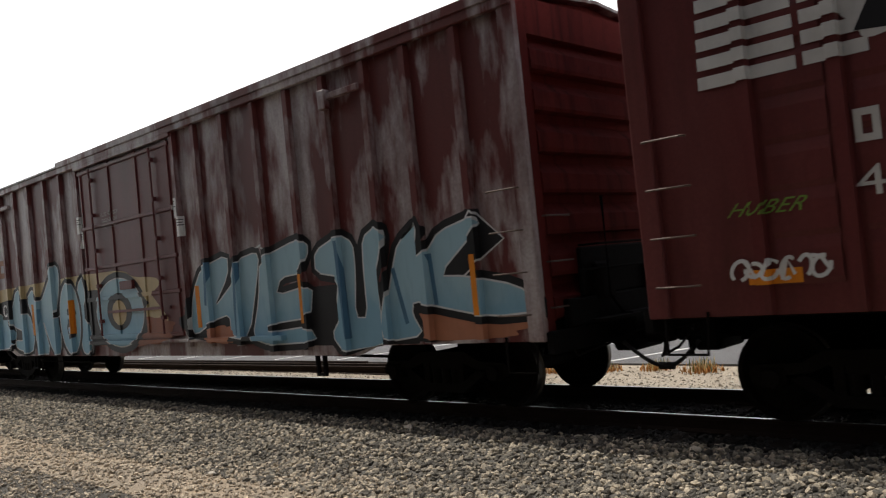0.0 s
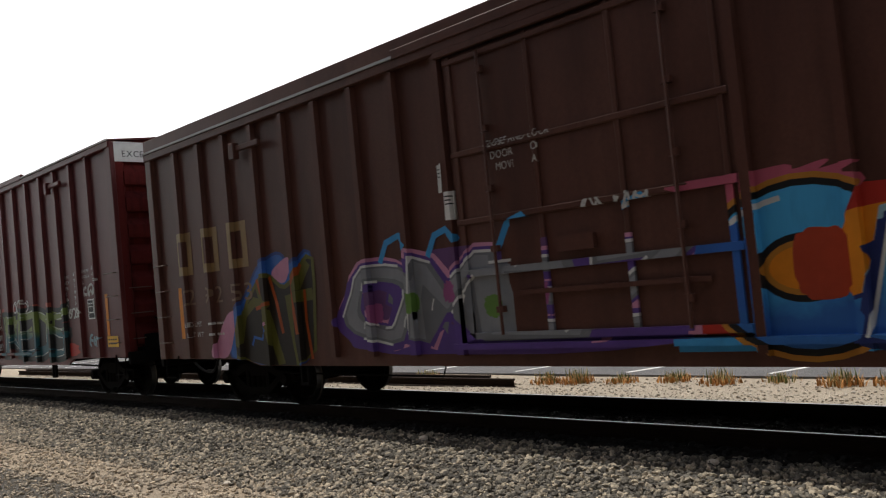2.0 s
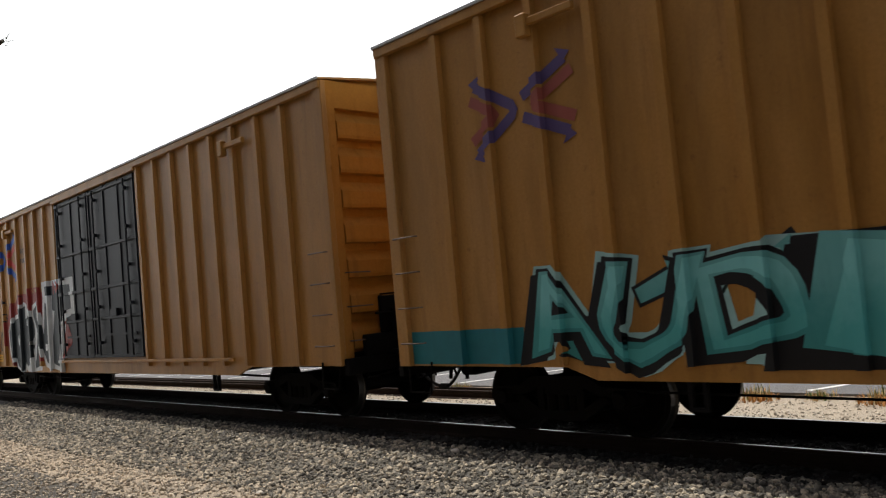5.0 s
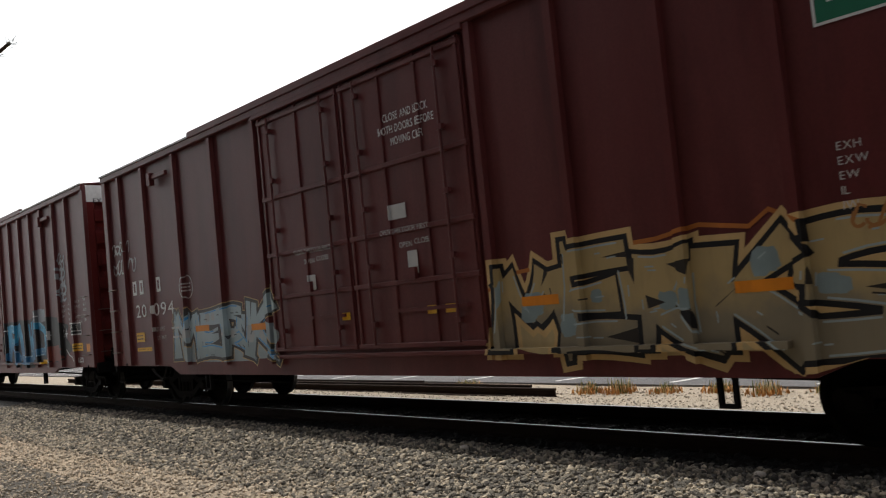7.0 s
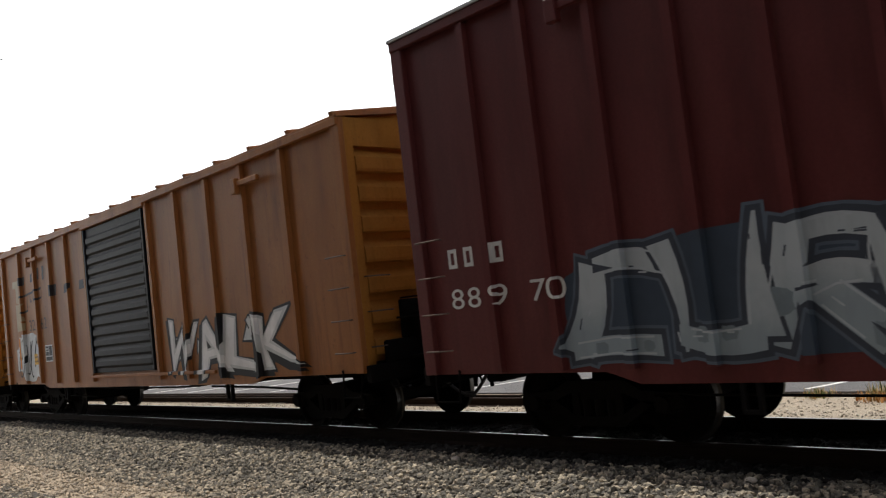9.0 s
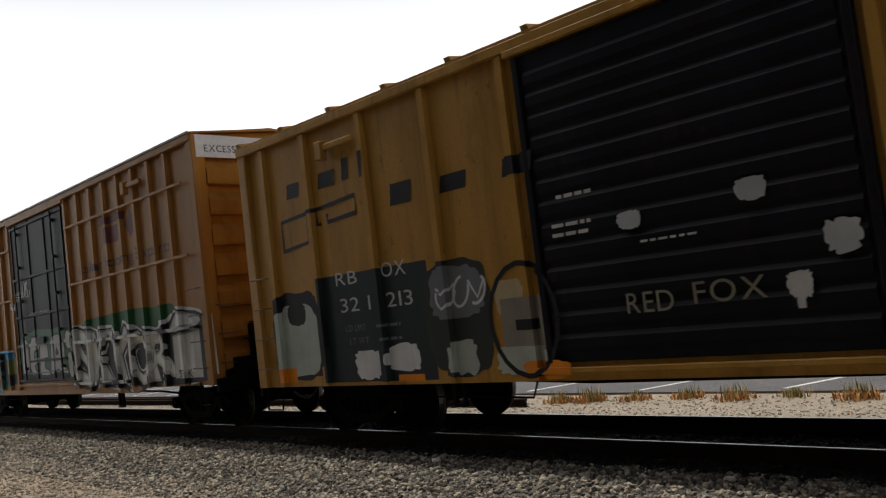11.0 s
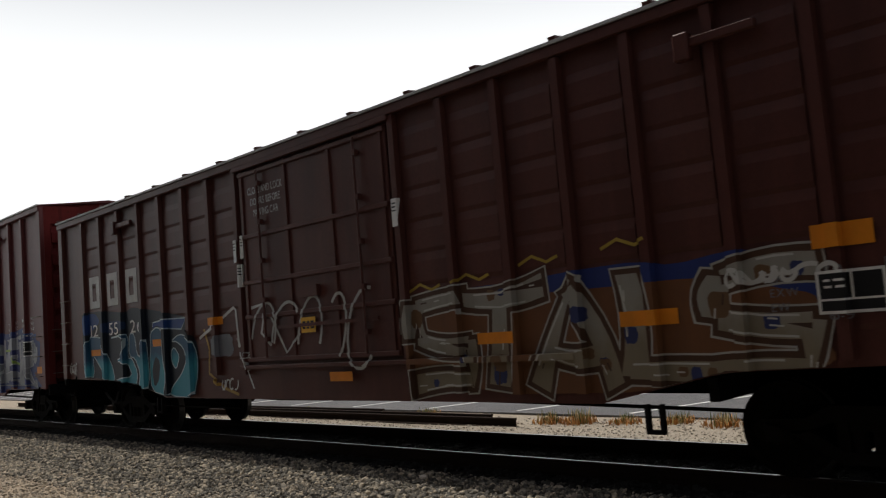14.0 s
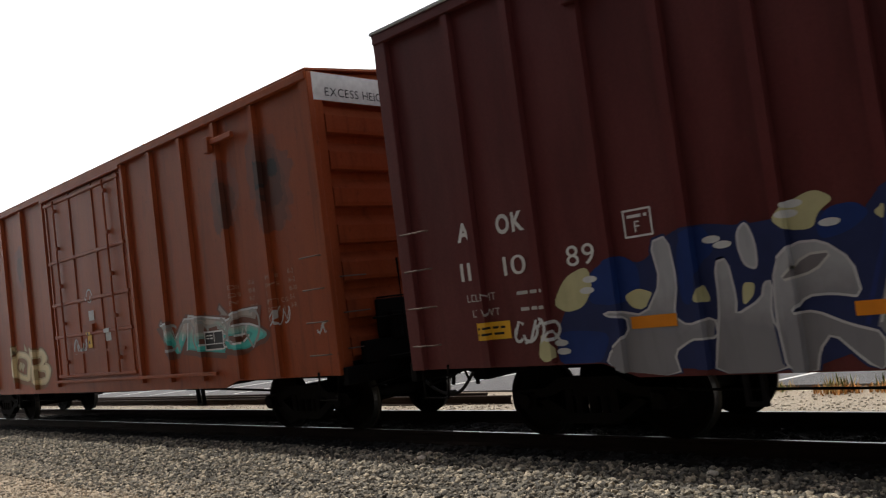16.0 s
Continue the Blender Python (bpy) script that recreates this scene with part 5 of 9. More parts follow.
OCHRE_T = spray((0.55, 0.38, 0.17))
PALE_Y = spray((0.52, 0.50, 0.28))
SIGN = spray((0.52, 0.52, 0.50))


def graffiti(c, label, build):
    co = Coat()
    build(co)
    co.lay(c, "graffiti", label)

# ---- each car's paint ----
def paint_car_0(c):
    co = Coat()
    for k in range(5):
        z = 3.16 + 0.175 * k
        co.rect(-7.50 + 0.01 * k, -6.62, z, z + 0.115, SIGN, 2)
        co.rect(-6.56, -6.05, z + 0.01, z + 0.125, SIGN, 2)
    co.lay(c, "white_stripes", "white painted stripes")
    co = Coat()
    co.blob(-6.40, -4.6, 3.15, 4.25, SIGN, 2, 0.5, 4)
    co.add([(-6.15, 3.35), (-5.7, 3.30), (-5.9, 3.8)], [(0, 1, 2)], BLACK, 3)
    co.lay(c, "white_emblem", "white painted emblem")
    co = Coat()
    co.mark(2, -6.30, -5.6, 2.46, 2.73, SIGN)
    co.lay(c, "company_initials", "white initials as blocks")
    number(c, [("4", -6.25, 0.22)], 2.03, 0.24, SIGN)
    graffiti(c, "thin green tag", lambda co: co.word("HUBER", -7.36, 1.98, 0.12, spray((0.16, 0.27, 0.05)), 0.66, 3, 0.0, 0.15))
    graffiti(c, "white tag over an orange strip", lambda co: (co.rect(-7.22, -6.75, 1.37, 1.50, ORANGE, 2), co.scrawl(-7.36, -6.52, 1.40, 1.60, WHITE_S, 0.035, 5, 6)))
    weights(c, -6.05, 1.50, SIGN)


def paint_car_1(c):
    fill = fade_spray(ICE_D, ICE, 0.9, 2.0)

    def right(co):
        co.blob(1.6, 9.35, 0.88, 1.75, BLACK, 0.2, 0.25, 3)
        co.blob(7.1, 9.25, 0.92, 1.30, PEACH, 0.4, 0.4, 6)
        co.shape([(2.12, 1.81), (2.44, 2.20), (3.26, 2.36), (3.25, 2.04), (2.70, 1.50), (3.41, 1.93), (3.56, 2.26), (4.08, 2.33), (4.13, 2.17), (3.69, 1.01), (3.18, 1.07), (3.19, 1.41), (2.72, 1.33), (2.09, 1.09), (1.97, 1.25)], fill, BLACK, WHITE_S, 1.2, 0.20, 1)
        co.shape([(4.14, 2.21), (5.18, 2.43), (5.41, 2.28), (5.14, 1.93), (4.65, 1.90), (4.49, 1.64), (5.40, 1.76), (5.29, 1.29), (4.34, 1.23), (4.28, 1.10), (5.23, 1.17), (5.41, 0.95), (4.21, 0.91), (3.78, 1.01), (4.04, 1.61)], fill, BLACK, WHITE_S, 1.6, 0.20, 1)
        co.shape([(5.50, 2.21), (6.07, 2.39), (6.34, 2.26), (6.35, 1.91), (6.26, 1.26), (6.51, 1.25), (6.51, 1.90), (6.54, 2.30), (6.83, 2.43), (6.99, 2.33), (6.92, 2.03), (6.76, 1.72), (6.85, 1.56), (6.85, 1.13), (6.75, 0.85), (5.93, 0.81), (5.73, 1.03), (5.94, 1.27), (6.08, 1.81), (5.49, 1.91)], fill, BLACK, WHITE_S, 2.0, 0.20, 1)
        co.shape([(8.52, 2.42), (8.63, 2.32), (8.93, 2.06), (8.59, 1.87), (7.98, 1.50), (7.92, 1.76)], BLACK, None, WHITE_S, 2.1, 0.1, 0)
        co.shape([(7.20, 2.16), (7.59, 2.40), (7.63, 2.27), (7.52, 1.94), (7.72, 2.03), (7.93, 2.24), (8.54, 2.37), (8.59, 2.24), (7.86, 1.71), (8.31, 1.68), (9.06, 1.53), (9.35, 1.31), (9.38, 1.23), (8.62, 1.19), (7.81, 1.34), (7.40, 1.43), (7.35, 1.27), (7.53, 1.00), (6.88, 0.93), (6.82, 1.17), (7.07, 1.86)], fill, BLACK, WHITE_S, 2.4, 0.20, 1)
        co.stroke([(2.69, 2.28), (2.62, 1.58)], 0.07, spray((0.07, 0.17, 0.27)), 3.4)
        co.stroke([(3.55, 2.21), (3.44, 1.07)], 0.07, spray((0.07, 0.17, 0.27)), 3.4)
        co.stroke([(4.25, 2.11), (4.27, 1.28)], 0.07, spray((0.07, 0.17, 0.27)), 3.4)
        co.stroke([(6.06, 2.31), (6.12, 0.98)], 0.07, spray((0.07, 0.17, 0.27)), 3.4)
        co.stroke([(7.07, 1.86), (7.25, 1.15)], 0.07, spray((0.07, 0.17, 0.27)), 3.4)
        co.stroke([(7.74, 1.99), (7.79, 1.36)], 0.07, spray((0.07, 0.17, 0.27)), 3.4)
        co.blob(2.5, 3.3, 0.92, 1.25, PEACH, 3.7, 0.5, 8)
        co.stroke([(1.95, 1.0), (2.25, 1.5), (2.7, 2.0), (4.2, 2.42), (4.5, 2.30)], 0.03, WHITE_S, 0.8)
    graffiti(c, "pale blue block letters outlined in black with white edges", right)

    def left(co):
        co.blob(-9.2, 1.7, 0.90, 2.45, CREAM, 0.0, 0.3, 9)
        co.blob(-2.2, 1.6, 0.92, 1.5, spray((0.25, 0.09, 0.05)), 0.2, 0.3, 10)
        co.blob(-8.9, 0.9, 0.90, 2.12, BLACK, 0.3, 0.25, 12)
        co.ring(-8.30, 1.62, 0.44, 0.66, fill, BLACK, WHITE_S, 1.2, 0.22)
        co.shape([(-7.95, 2.28), (-7.45, 2.28), (-7.1, 1.75), (-6.5, 1.62), (-6.05, 1.35), (-6.25, 0.98), (-7.0, 0.90), (-7.75, 0.95), (-8.0, 1.5)], fill, BLACK, WHITE_S, 1.5)
        co.shape([(-6.40, 1.72), (-5.88, 2.36), (-5.48, 2.03), (-5.72, 1.72), (-5.22, 1.72), (-4.95, 1.25), (-5.2, 0.79), (-6.18, 0.92), (-6.2, 1.12), (-5.72, 1.10), (-5.6, 1.32), (-5.95, 1.38), (-6.25, 1.45)], fill, BLACK, WHITE_S, 2.0, 0.20, 1)
        co.shape([(-5.30, 2.06), (-4.91, 2.28), (-4.52, 1.90), (-3.95, 2.42), (-3.58, 2.74), (-3.38, 2.60), (-3.42, 2.2), (-3.72, 1.56), (-3.46, 1.62), (-3.55, 0.79), (-4.0, 0.79), (-4.50, 1.66), (-4.12, 0.79), (-4.85, 0.79), (-5.0, 1.55)], fill, BLACK, WHITE_S, 2.5, 0.20, 1)
        co.ring(-2.97, 1.54, 0.52, 0.77, fill, BLACK, WHITE_S, 3.0)
        co.ring(-2.92, 1.32, 0.24, 0.22, BLACK, None, None, 3.6)
        co.shape([(-3.08, 1.32), (-2.75, 1.36), (-2.92, 1.18)], fill, None, WHITE_S, 3.9, 0.1, 0)
        co.shape([(-3.02, 1.62), (-2.62, 1.60), (-2.70, 1.74), (-2.95, 1.75)], BLACK, None, None, 3.9, 0.1, 1)
        co.shape([(-2.52, 2.20), (-2.1, 2.42), (-1.92, 1.95), (-2.2, 1.62), (-1.85, 1.35), (-1.9, 0.79), (-2.5, 0.79), (-2.45, 1.5)], fill, BLACK, WHITE_S, 2.2)
        co.ring(-0.55, 1.58, 1.0, 0.66, fill, BLACK, WHITE_S, 2.4, 0.24)
        co.ring(-0.55, 1.60, 0.52, 0.36, BLACK, None, None, 3.2)
        co.ring(-0.55, 1.58, 0.30, 0.24, CREAM, None, None, 4.0)
        for x, z, g in ((-7.3, 1.15, 0.3), (-5.6, 1.0, 0.25), (-4.6, 1.3, 0.5), (-3.9, 1.9, 0.4), (-2.2, 1.2, 0.3)):
            co.stroke([(x, z), (x + 0.03, z + g)], 0.05, spray((0.13, 0.26, 0.36)), 3.5)
    graffiti(c, "pale blue letters with black outline on a cream cloud", left)
    co = Coat()
    co.rect(-8.52, -7.88, 1.62, 2.06, BLACK, 4)
    co.rect(-7.80, -7.10, 1.20, 2.06, BLACK, 4)
    co.rect(-6.92, -6.25, 1.62, 2.06, BLACK, 4)
    co.rect(-8.42, -8.05, 1.22, 1.48, spray((0.30, 0.07, 0.05)), 4)
    co.bars(-8.38, -8.08, 1.24, 1.46, 2, SIGN, 3, 5)
    co.bars(-7.65, -7.2, 1.26, 1.52, 2, SIGN, 4, 5)
    co.lay(c, "number_patch", "black patches under the numbers")
    number(c, [("12", -8.46, 0.51), ("91", -7.73, 0.56), ("01", -6.85, 0.53)], 1.69, 0.29, WHITE)
    graffiti(c, "faded orange capitals", lambda co: (co.mark(3, -8.75, -6.30, 2.62, 3.05, spray((0.26, 0.10, 0.035))),))
    paper(c, [(-2.05, 3.22), (-1.95, 2.92), (1.82, 3.10), (1.92, 2.78)])
    close_sign(c, -1.0, 3.45, 0.75, 0.075, spray((0.30, 0.25, 0.22)), False)
    for x in (-8.62, -5.05, -2.82, 2.2, 5.1, 8.4):
        co = Coat()
        co.rect(x, x + 0.13, 1.22, 1.92, ORANGE, 5)
        co.lay(c, "reflector", "orange reflecting strip")


def paint_car_2(c):
    def cast(co):
        co.blob(0.6, 5.6, 0.88, 2.28, REDS, 0.0, 0.3, 5)
        co.blob(0.8, 2.8, 2.0, 2.55, spray((0.45, 0.10, 0.16)), 0.1, 0.7, 7)
        co.blob(1.3, 5.3, 0.95, 2.12, ORANGE, 0.2, 0.3, 6)
        co.rect(0.9, 5.1, 0.89, 1.03, SKY_B, 0.4)
        ring = fade_spray((0.03, 0.13, 0.40), (0.06, 0.36, 0.68), 1.0, 1.8)
        for w, m, lev in ((0.62, spray((0.45, 0.20, 0.03)), 1.0), (0.52, BLACK, 1.3), (0.40, ring, 1.6)):
            co.stroke([(2.15 + 0.62 * math.cos(0.9 + 0.24 * i), 1.60 + 0.50 * math.sin(0.9 + 0.24 * i)) for i in range(20)], w, m, lev)
        co.stroke([(2.10 + 0.76 * math.cos(1.7 + 0.2 * i), 1.60 + 0.62 * math.sin(1.7 + 0.2 * i)) for i in range(11)], 0.05, WHITE_S, 1.9)
        co.blob(2.05, 2.55, 1.3, 1.95, spray((0.38, 0.05, 0.02)), 2.0, 0.2, 31)
        co.piece("AST", 2.60, 5.10, 1.0, 2.02, fade_spray((0.03, 0.13, 0.40), (0.06, 0.36, 0.68), 1.0, 1.8), NAVY, spray((0.30, 0.5, 0.6)), None, 4, 0.05, WHITE_S)
    graffiti(c, "bright blue letters on a red and orange cloud", cast)

    def arms(co):
        co.blob(4.9, 9.5, 1.0, 2.36, BLUE, 0.0, 0.45, 15)
        co.blob(5.1, 9.5, 0.88, 2.0, WINE, 0.2, 0.2, 16)
        for k, (x, z) in enumerate(((5.8, 1.0), (6.9, 1.15), (8.1, 1.0), (8.9, 1.0), (9.1, 1.6))):
            co.blob(x, x + 0.5, z, z + 0.3, BLUE if k % 2 else spray((0.5, 0.36, 0.05)), 0.5, 0.6, k)
        co.wild("ARMS", 5.2, 9.4, 0.93, 2.12, fade_spray((0.03, 0.11, 0.03), (0.24, 0.36, 0.07), 1.2, 1.9), spray((0.13, 0.015, 0.012)), WINE, WHITE_S, 9, spray((0.50, 0.24, 0.03)))
        for k in range(9):
            co.stroke([(5.0 + 0.5 * k, 2.12 + 0.06 * (k % 3)), (5.25 + 0.5 * k, 2.28 + 0.05 * (k % 2)), (5.5 + 0.5 * k, 2.14 + 0.07 * (k % 3))], 0.05, spray((0.05, 0.32, 0.55)), 0.6)
        for k, (x, z) in enumerate(((5.7, 0.9), (7.55, 0.9), (8.75, 0.9))):
            co.add([(x, z), (x + 0.45, z), (x + 0.2, z + 0.32)], [(0, 1, 2)], BLUE, 3.2)
            co.add([(x + 0.08, z + 0.14), (x + 0.2, z + 0.12), (x + 0.2, z + 0.30)], [(0, 1, 2)], spray((0.5, 0.34, 0.04)), 3.3)
    graffiti(c, "two-tone green letters outlined in wine red on blue", arms)

    def tag(co):
        t = spray((0.03, 0.30, 0.34))
        co.stroke([(8.55, 3.05), (8.28, 3.15), (8.35, 2.9), (8.6, 2.75), (8.5, 2.4), (8.4, 2.2)], 0.05, t)
        co.scrawl(8.6, 9.3, 2.95, 3.35, t, 0.035, 3, 4)
        co.scrawl(8.75, 9.4, 2.72, 2.92, t, 0.03, 5, 5)
    graffiti(c, "thin turquoise tag", tag)

    def amrz(co):
        co.blob(-4.3, 1.3, 0.88, 1.55, PURPLE, 0.0, 0.15, 21)
        co.blob(-4.0, 1.1, 1.2, 2.2, spray((0.12, 0.05, 0.16)), 0.1, 0.3, 22)
        co.piece("OMEZ", -4.0, 1.15, 1.05, 2.12, GREY, PURPLE, PINK, None, 31, 0.15, WHITE_S)
        for k in range(7):
            co.blob(-3.6 + 0.7 * k, -3.3 + 0.7 * k, 1.3 + 0.1 * (k % 3), 1.6 + 0.1 * (k % 3), spray((0.12, 0.24, 0.05)) if k % 2 else spray((0.30, 0.08, 0.22)), 3.7, 0.5, k)
        for x in (-3.3, -2.4, -1.2, 0.3):
            co.stroke([(x, 2.1), (x + 0.15, 2.35), (x + 0.4, 2.42), (x + 0.55, 2.25)], 0.09, SKY_B, 3.8)
        co.blob(1.15, 1.75, 1.2, 2.1, BLUE, 3.9, 0.4, 30)
    graffiti(c, "grey and purple letters with pink edges", amrz)

    def olive(co):
        oliv, rust = spray((0.10, 0.10, 0.018)), spray((0.34, 0.07, 0.01))
        co.shape([(-7.20, 1.08), (-7.02, 1.52), (-6.54, 1.92), (-6.20, 2.30), (-5.60, 2.47), (-5.35, 2.18), (-4.75, 2.51), (-4.95, 0.67), (-6.56, 0.80), (-7.16, 0.86)], BLUE, spray((0.03, 0.06, 0.22)), None, 0.2, 0.1)
        co.shape([(-5.92, 2.16), (-5.42, 2.39), (-5.26, 2.31), (-5.52, 1.94)], PINK, None, None, 0.9)
        co.shape([(-7.77, 0.89), (-7.27, 1.59), (-6.87, 1.68), (-7.23, 0.86)], PINK, None, None, 0.9)
        co.shape([(-4.90, 1.94), (-4.78, 2.24), (-4.80, 2.02)], PINK, None, None, 0.9)
        co.shape([(-6.96, 0.97), (-6.70, 1.61), (-6.17, 2.09), (-5.95, 2.12), (-5.57, 1.87), (-5.23, 2.02), (-4.93, 2.31), (-4.77, 2.28), (-4.95, 0.67), (-6.50, 0.75)], spray((0.018, 0.014, 0.010)), oliv, None, 1.4, 0.14, 1)
        co.stroke([(-6.24, 2.05), (-5.99, 1.41), (-5.75, 0.75)], 0.2, oliv, 2.4)
        co.stroke([(-5.44, 1.81), (-5.36, 1.23), (-5.28, 0.71)], 0.18, oliv, 2.5)
        co.stroke([(-4.91, 2.26), (-5.19, 1.93), (-5.40, 1.76), (-4.83, 1.79)], 0.18, oliv, 2.6)
        co.stroke([(-6.88, 1.07), (-6.70, 1.56), (-6.38, 1.75), (-5.96, 1.66)], 0.16, oliv, 2.7)
        co.stroke([(-6.26, 2.10), (-6.11, 1.67), (-6.34, 1.64), (-5.95, 1.71)], 0.06, rust, 3.2)
        co.stroke([(-5.90, 2.11), (-5.75, 1.69), (-5.65, 1.24)], 0.07, rust, 3.3)
        co.stroke([(-5.07, 2.24), (-5.28, 1.94), (-5.23, 1.60), (-5.18, 1.22)], 0.07, rust, 3.4)
        co.stroke([(-5.02, 1.86), (-5.03, 1.40), (-4.96, 0.85)], 0.06, rust, 3.5)
        co.stroke([(-6.52, 1.07), (-6.45, 1.20), (-6.23, 1.16), (-6.09, 1.41), (-6.05, 1.28)], 0.05, BLUE, 3.6)
        co.stroke([(-6.15, 1.37), (-6.01, 1.41)], 0.05, PINK, 3.7)
    graffiti(c, "olive and orange wildstyle letters with pink clouds", olive)
    co = Coat()
    co.mark(3, -8.90, -6.25, 2.32, 3.06, spray((0.30, 0.20, 0.09)))
    co.lay(c, "company_initials", "tan initials as blocks")
    number(c, [("12", -8.62, 0.52), ("92", -7.80, 0.5), ("53", -6.95, 0.55)], 1.80, 0.27, spray((0.22, 0.14, 0.09)))
    weights(c, -8.5, 1.42, SIGN)
    close_sign(c, -1.25, 3.24, 0.95, 0.085, SIGN, False)
    paper(c, [(-2.1, 2.85), (-1.95, 2.50)])
    co = Coat()
    co.rect(-8.78, -8.66, 1.22, 2.12, ORANGE, 5)
    co.lay(c, "reflector", "orange reflecting strip")
    graffiti(c, "small white tag on the door", lambda co: co.scrawl(0.0, 0.8, 2.30, 2.52, SIGN, 0.03, 8, 4))
    stencil_box(c, 7.2, 1.42, 0.5, 0.36)


def paint_car_3(c):
    def acek(co):
        co.blob(5.2, 7.2, 0.93, 1.25, REDS, 0.0, 0.3, 2)
        co.blob(2.3, 6.9, 1.1, 1.75, BLACK, 0.2, 0.3, 1)
        co.wild("REDS", 2.4, 6.6, 0.98, 2.12, fade_spray((0.012, 0.09, 0.12), (0.15, 0.21, 0.05), 1.25, 1.75), BLACK, BLACK, spray((0.42, 0.46, 0.42)), 7, spray((0.01, 0.012, 0.012)), 0.26, (), 0.16)
        co.scrawl(3.2, 4.2, 2.0, 2.35, SIGN, 0.04, 9, 4)
        for k in range(6):
            co.blob(2.3 + 0.8 * k, 2.5 + 0.8 * k, 2.0, 2.2, spray((0.35, 0.07, 0.05)), 0.1, 0.3, k)
    graffiti(c, "green and teal letters with black outline", acek)

    def aub(co):
        co.blob(-7.6, -6.7, 0.92, 1.5, spray((0.42, 0.15, 0.03)), 0.0, 0.6, 3)
        co.blob(-4.4, -3.3, 0.92, 1.72, spray((0.42, 0.15, 0.03)), 0.0, 0.6, 4)
        co.blob(-6.4, -5.3, 1.7, 2.3, spray((0.45, 0.14, 0.06)), 0.0, 0.3, 5)
        co.piece("AUB", -7.0, -4.05, 0.95, 2.08, fade_spray((0.015, 0.10, 0.13), (0.03, 0.20, 0.24), 1.0, 2.0), BLACK, spray((0.25, 0.45, 0.5)), None, 5, 0.2, ORANGE)
        co.scrawl(-4.4, -3.4, 1.95, 2.35, WHITE_S, 0.045, 12, 5)
        co.scrawl(-2.95, -1.95, 1.25, 1.65, SIGN, 0.04, 15, 6)
    graffiti(c, "teal letters beside orange bubbles", aub)
    graffiti(c, "white handwriting down a door post", lambda co: [co.scrawl(1.98, 2.22, 1.1 + 0.22 * k, 1.32 + 0.22 * k, SIGN, 0.035, 20 + k, 2) for k in range(5)])
    co = Coat()
    co.word("AO", -8.61, 2.80, 0.21, WHITE, 0.44, 2, 0.035)
    co.word("K", -7.87, 2.81, 0.21, WHITE, 0.22, 2, 0.035)
    co.rim(-6.84, -6.52, 2.56, 2.86, WHITE, 0.02)
    co.word("F", -6.72, 2.62, 0.11, WHITE)
    co.bars(-6.79, -6.57, 2.75, 2.83, 1, WHITE, 2)
    co.lay(c, "company_initials", "white initials as blocks and a plate mark")
    number(c, [("111", -8.56, 0.45), ("386", -7.83, 0.57)], 2.35, 0.21, WHITE)
    weights(c, -8.40, 1.72, SIGN)
    sticker(c, -8.45, 1.12, 0.45, 0.20, YELLOW)
    sticker(c, -1.42, 2.02, 0.32, 0.30, YELLOW)
    close_sign(c, 0.40, 3.47, 1.22, 0.10, SIGN)
    co = Coat()
    for k in range(2):
        co.rect(-2.9 + 0.1 * k, -2.5 + 0.1 * k, 3.35 - 0.62 * k, 3.47 - 0.62 * k, SIGN, 3)
    co.stroke([(-0.05 + 0.13 * math.cos(a * 0.4), 2.42 + 0.13 * math.sin(a * 0.4)) for a in range(17)], 0.03, SIGN, 5)
    co.rect(-0.07, -0.03, 2.35, 2.49, SIGN, 5)
    co.rect(0.35, 0.65, 2.02, 2.22, SIGN, 5)
    co.word("OPEN", 0.25, 2.52, 0.07, SIGN, None, 5)
    co.word("CLOSE", 0.62, 2.56, 0.07, SIGN, None, 5)
    co.lay(c, "door_signs", "small white door signs")
    graffiti(c, "two white smears on the door", lambda co: (co.scrawl(-1.55, -1.05, 2.85, 3.1, SIGN, 0.06, 31, 3), co.scrawl(-0.7, -0.1, 2.9, 3.1, SIGN, 0.06, 32, 3)))
    paper(c, [(-2.0, 3.2), (-1.95, 2.75), (-1.72, 2.85)], None, 0.10, 0.42)
    data_block(c, 6.6, 2.65, SIGN)
    stencil_box(c, 7.75, 1.72)
    graffiti(c, "white scribbles over the stencils", lambda co: (co.scrawl(6.7, 7.4, 1.75, 2.0, SIGN, 0.05, 41, 4), co.scrawl(7.6, 8.3, 2.2, 2.45, SIGN, 0.05, 42, 3), co.scrawl(7.7, 8.3, 1.15, 1.4, spray((0.2, 0.3, 0.36)), 0.06, 43, 3)))
    sticker(c, 8.60, 1.12, 0.50, 0.22, YELLOW)
    for x, z in ((8.62, 1.35), (-2.05, 1.1), (-8.65, 1.4)):
        co = Coat()
        co.rect(x, x + 0.12, z, z + 0.85, ORANGE, 5)
        co.lay(c, "reflector", "orange reflecting strip")
    end_words(c, "EXCESS HEIGHT CAR", -1.45, 4.88, 0.12, BLACK)
    for k, z in enumerate((3.9, 3.3, 2.7)):
        end_print(c, z, k, SIGN)


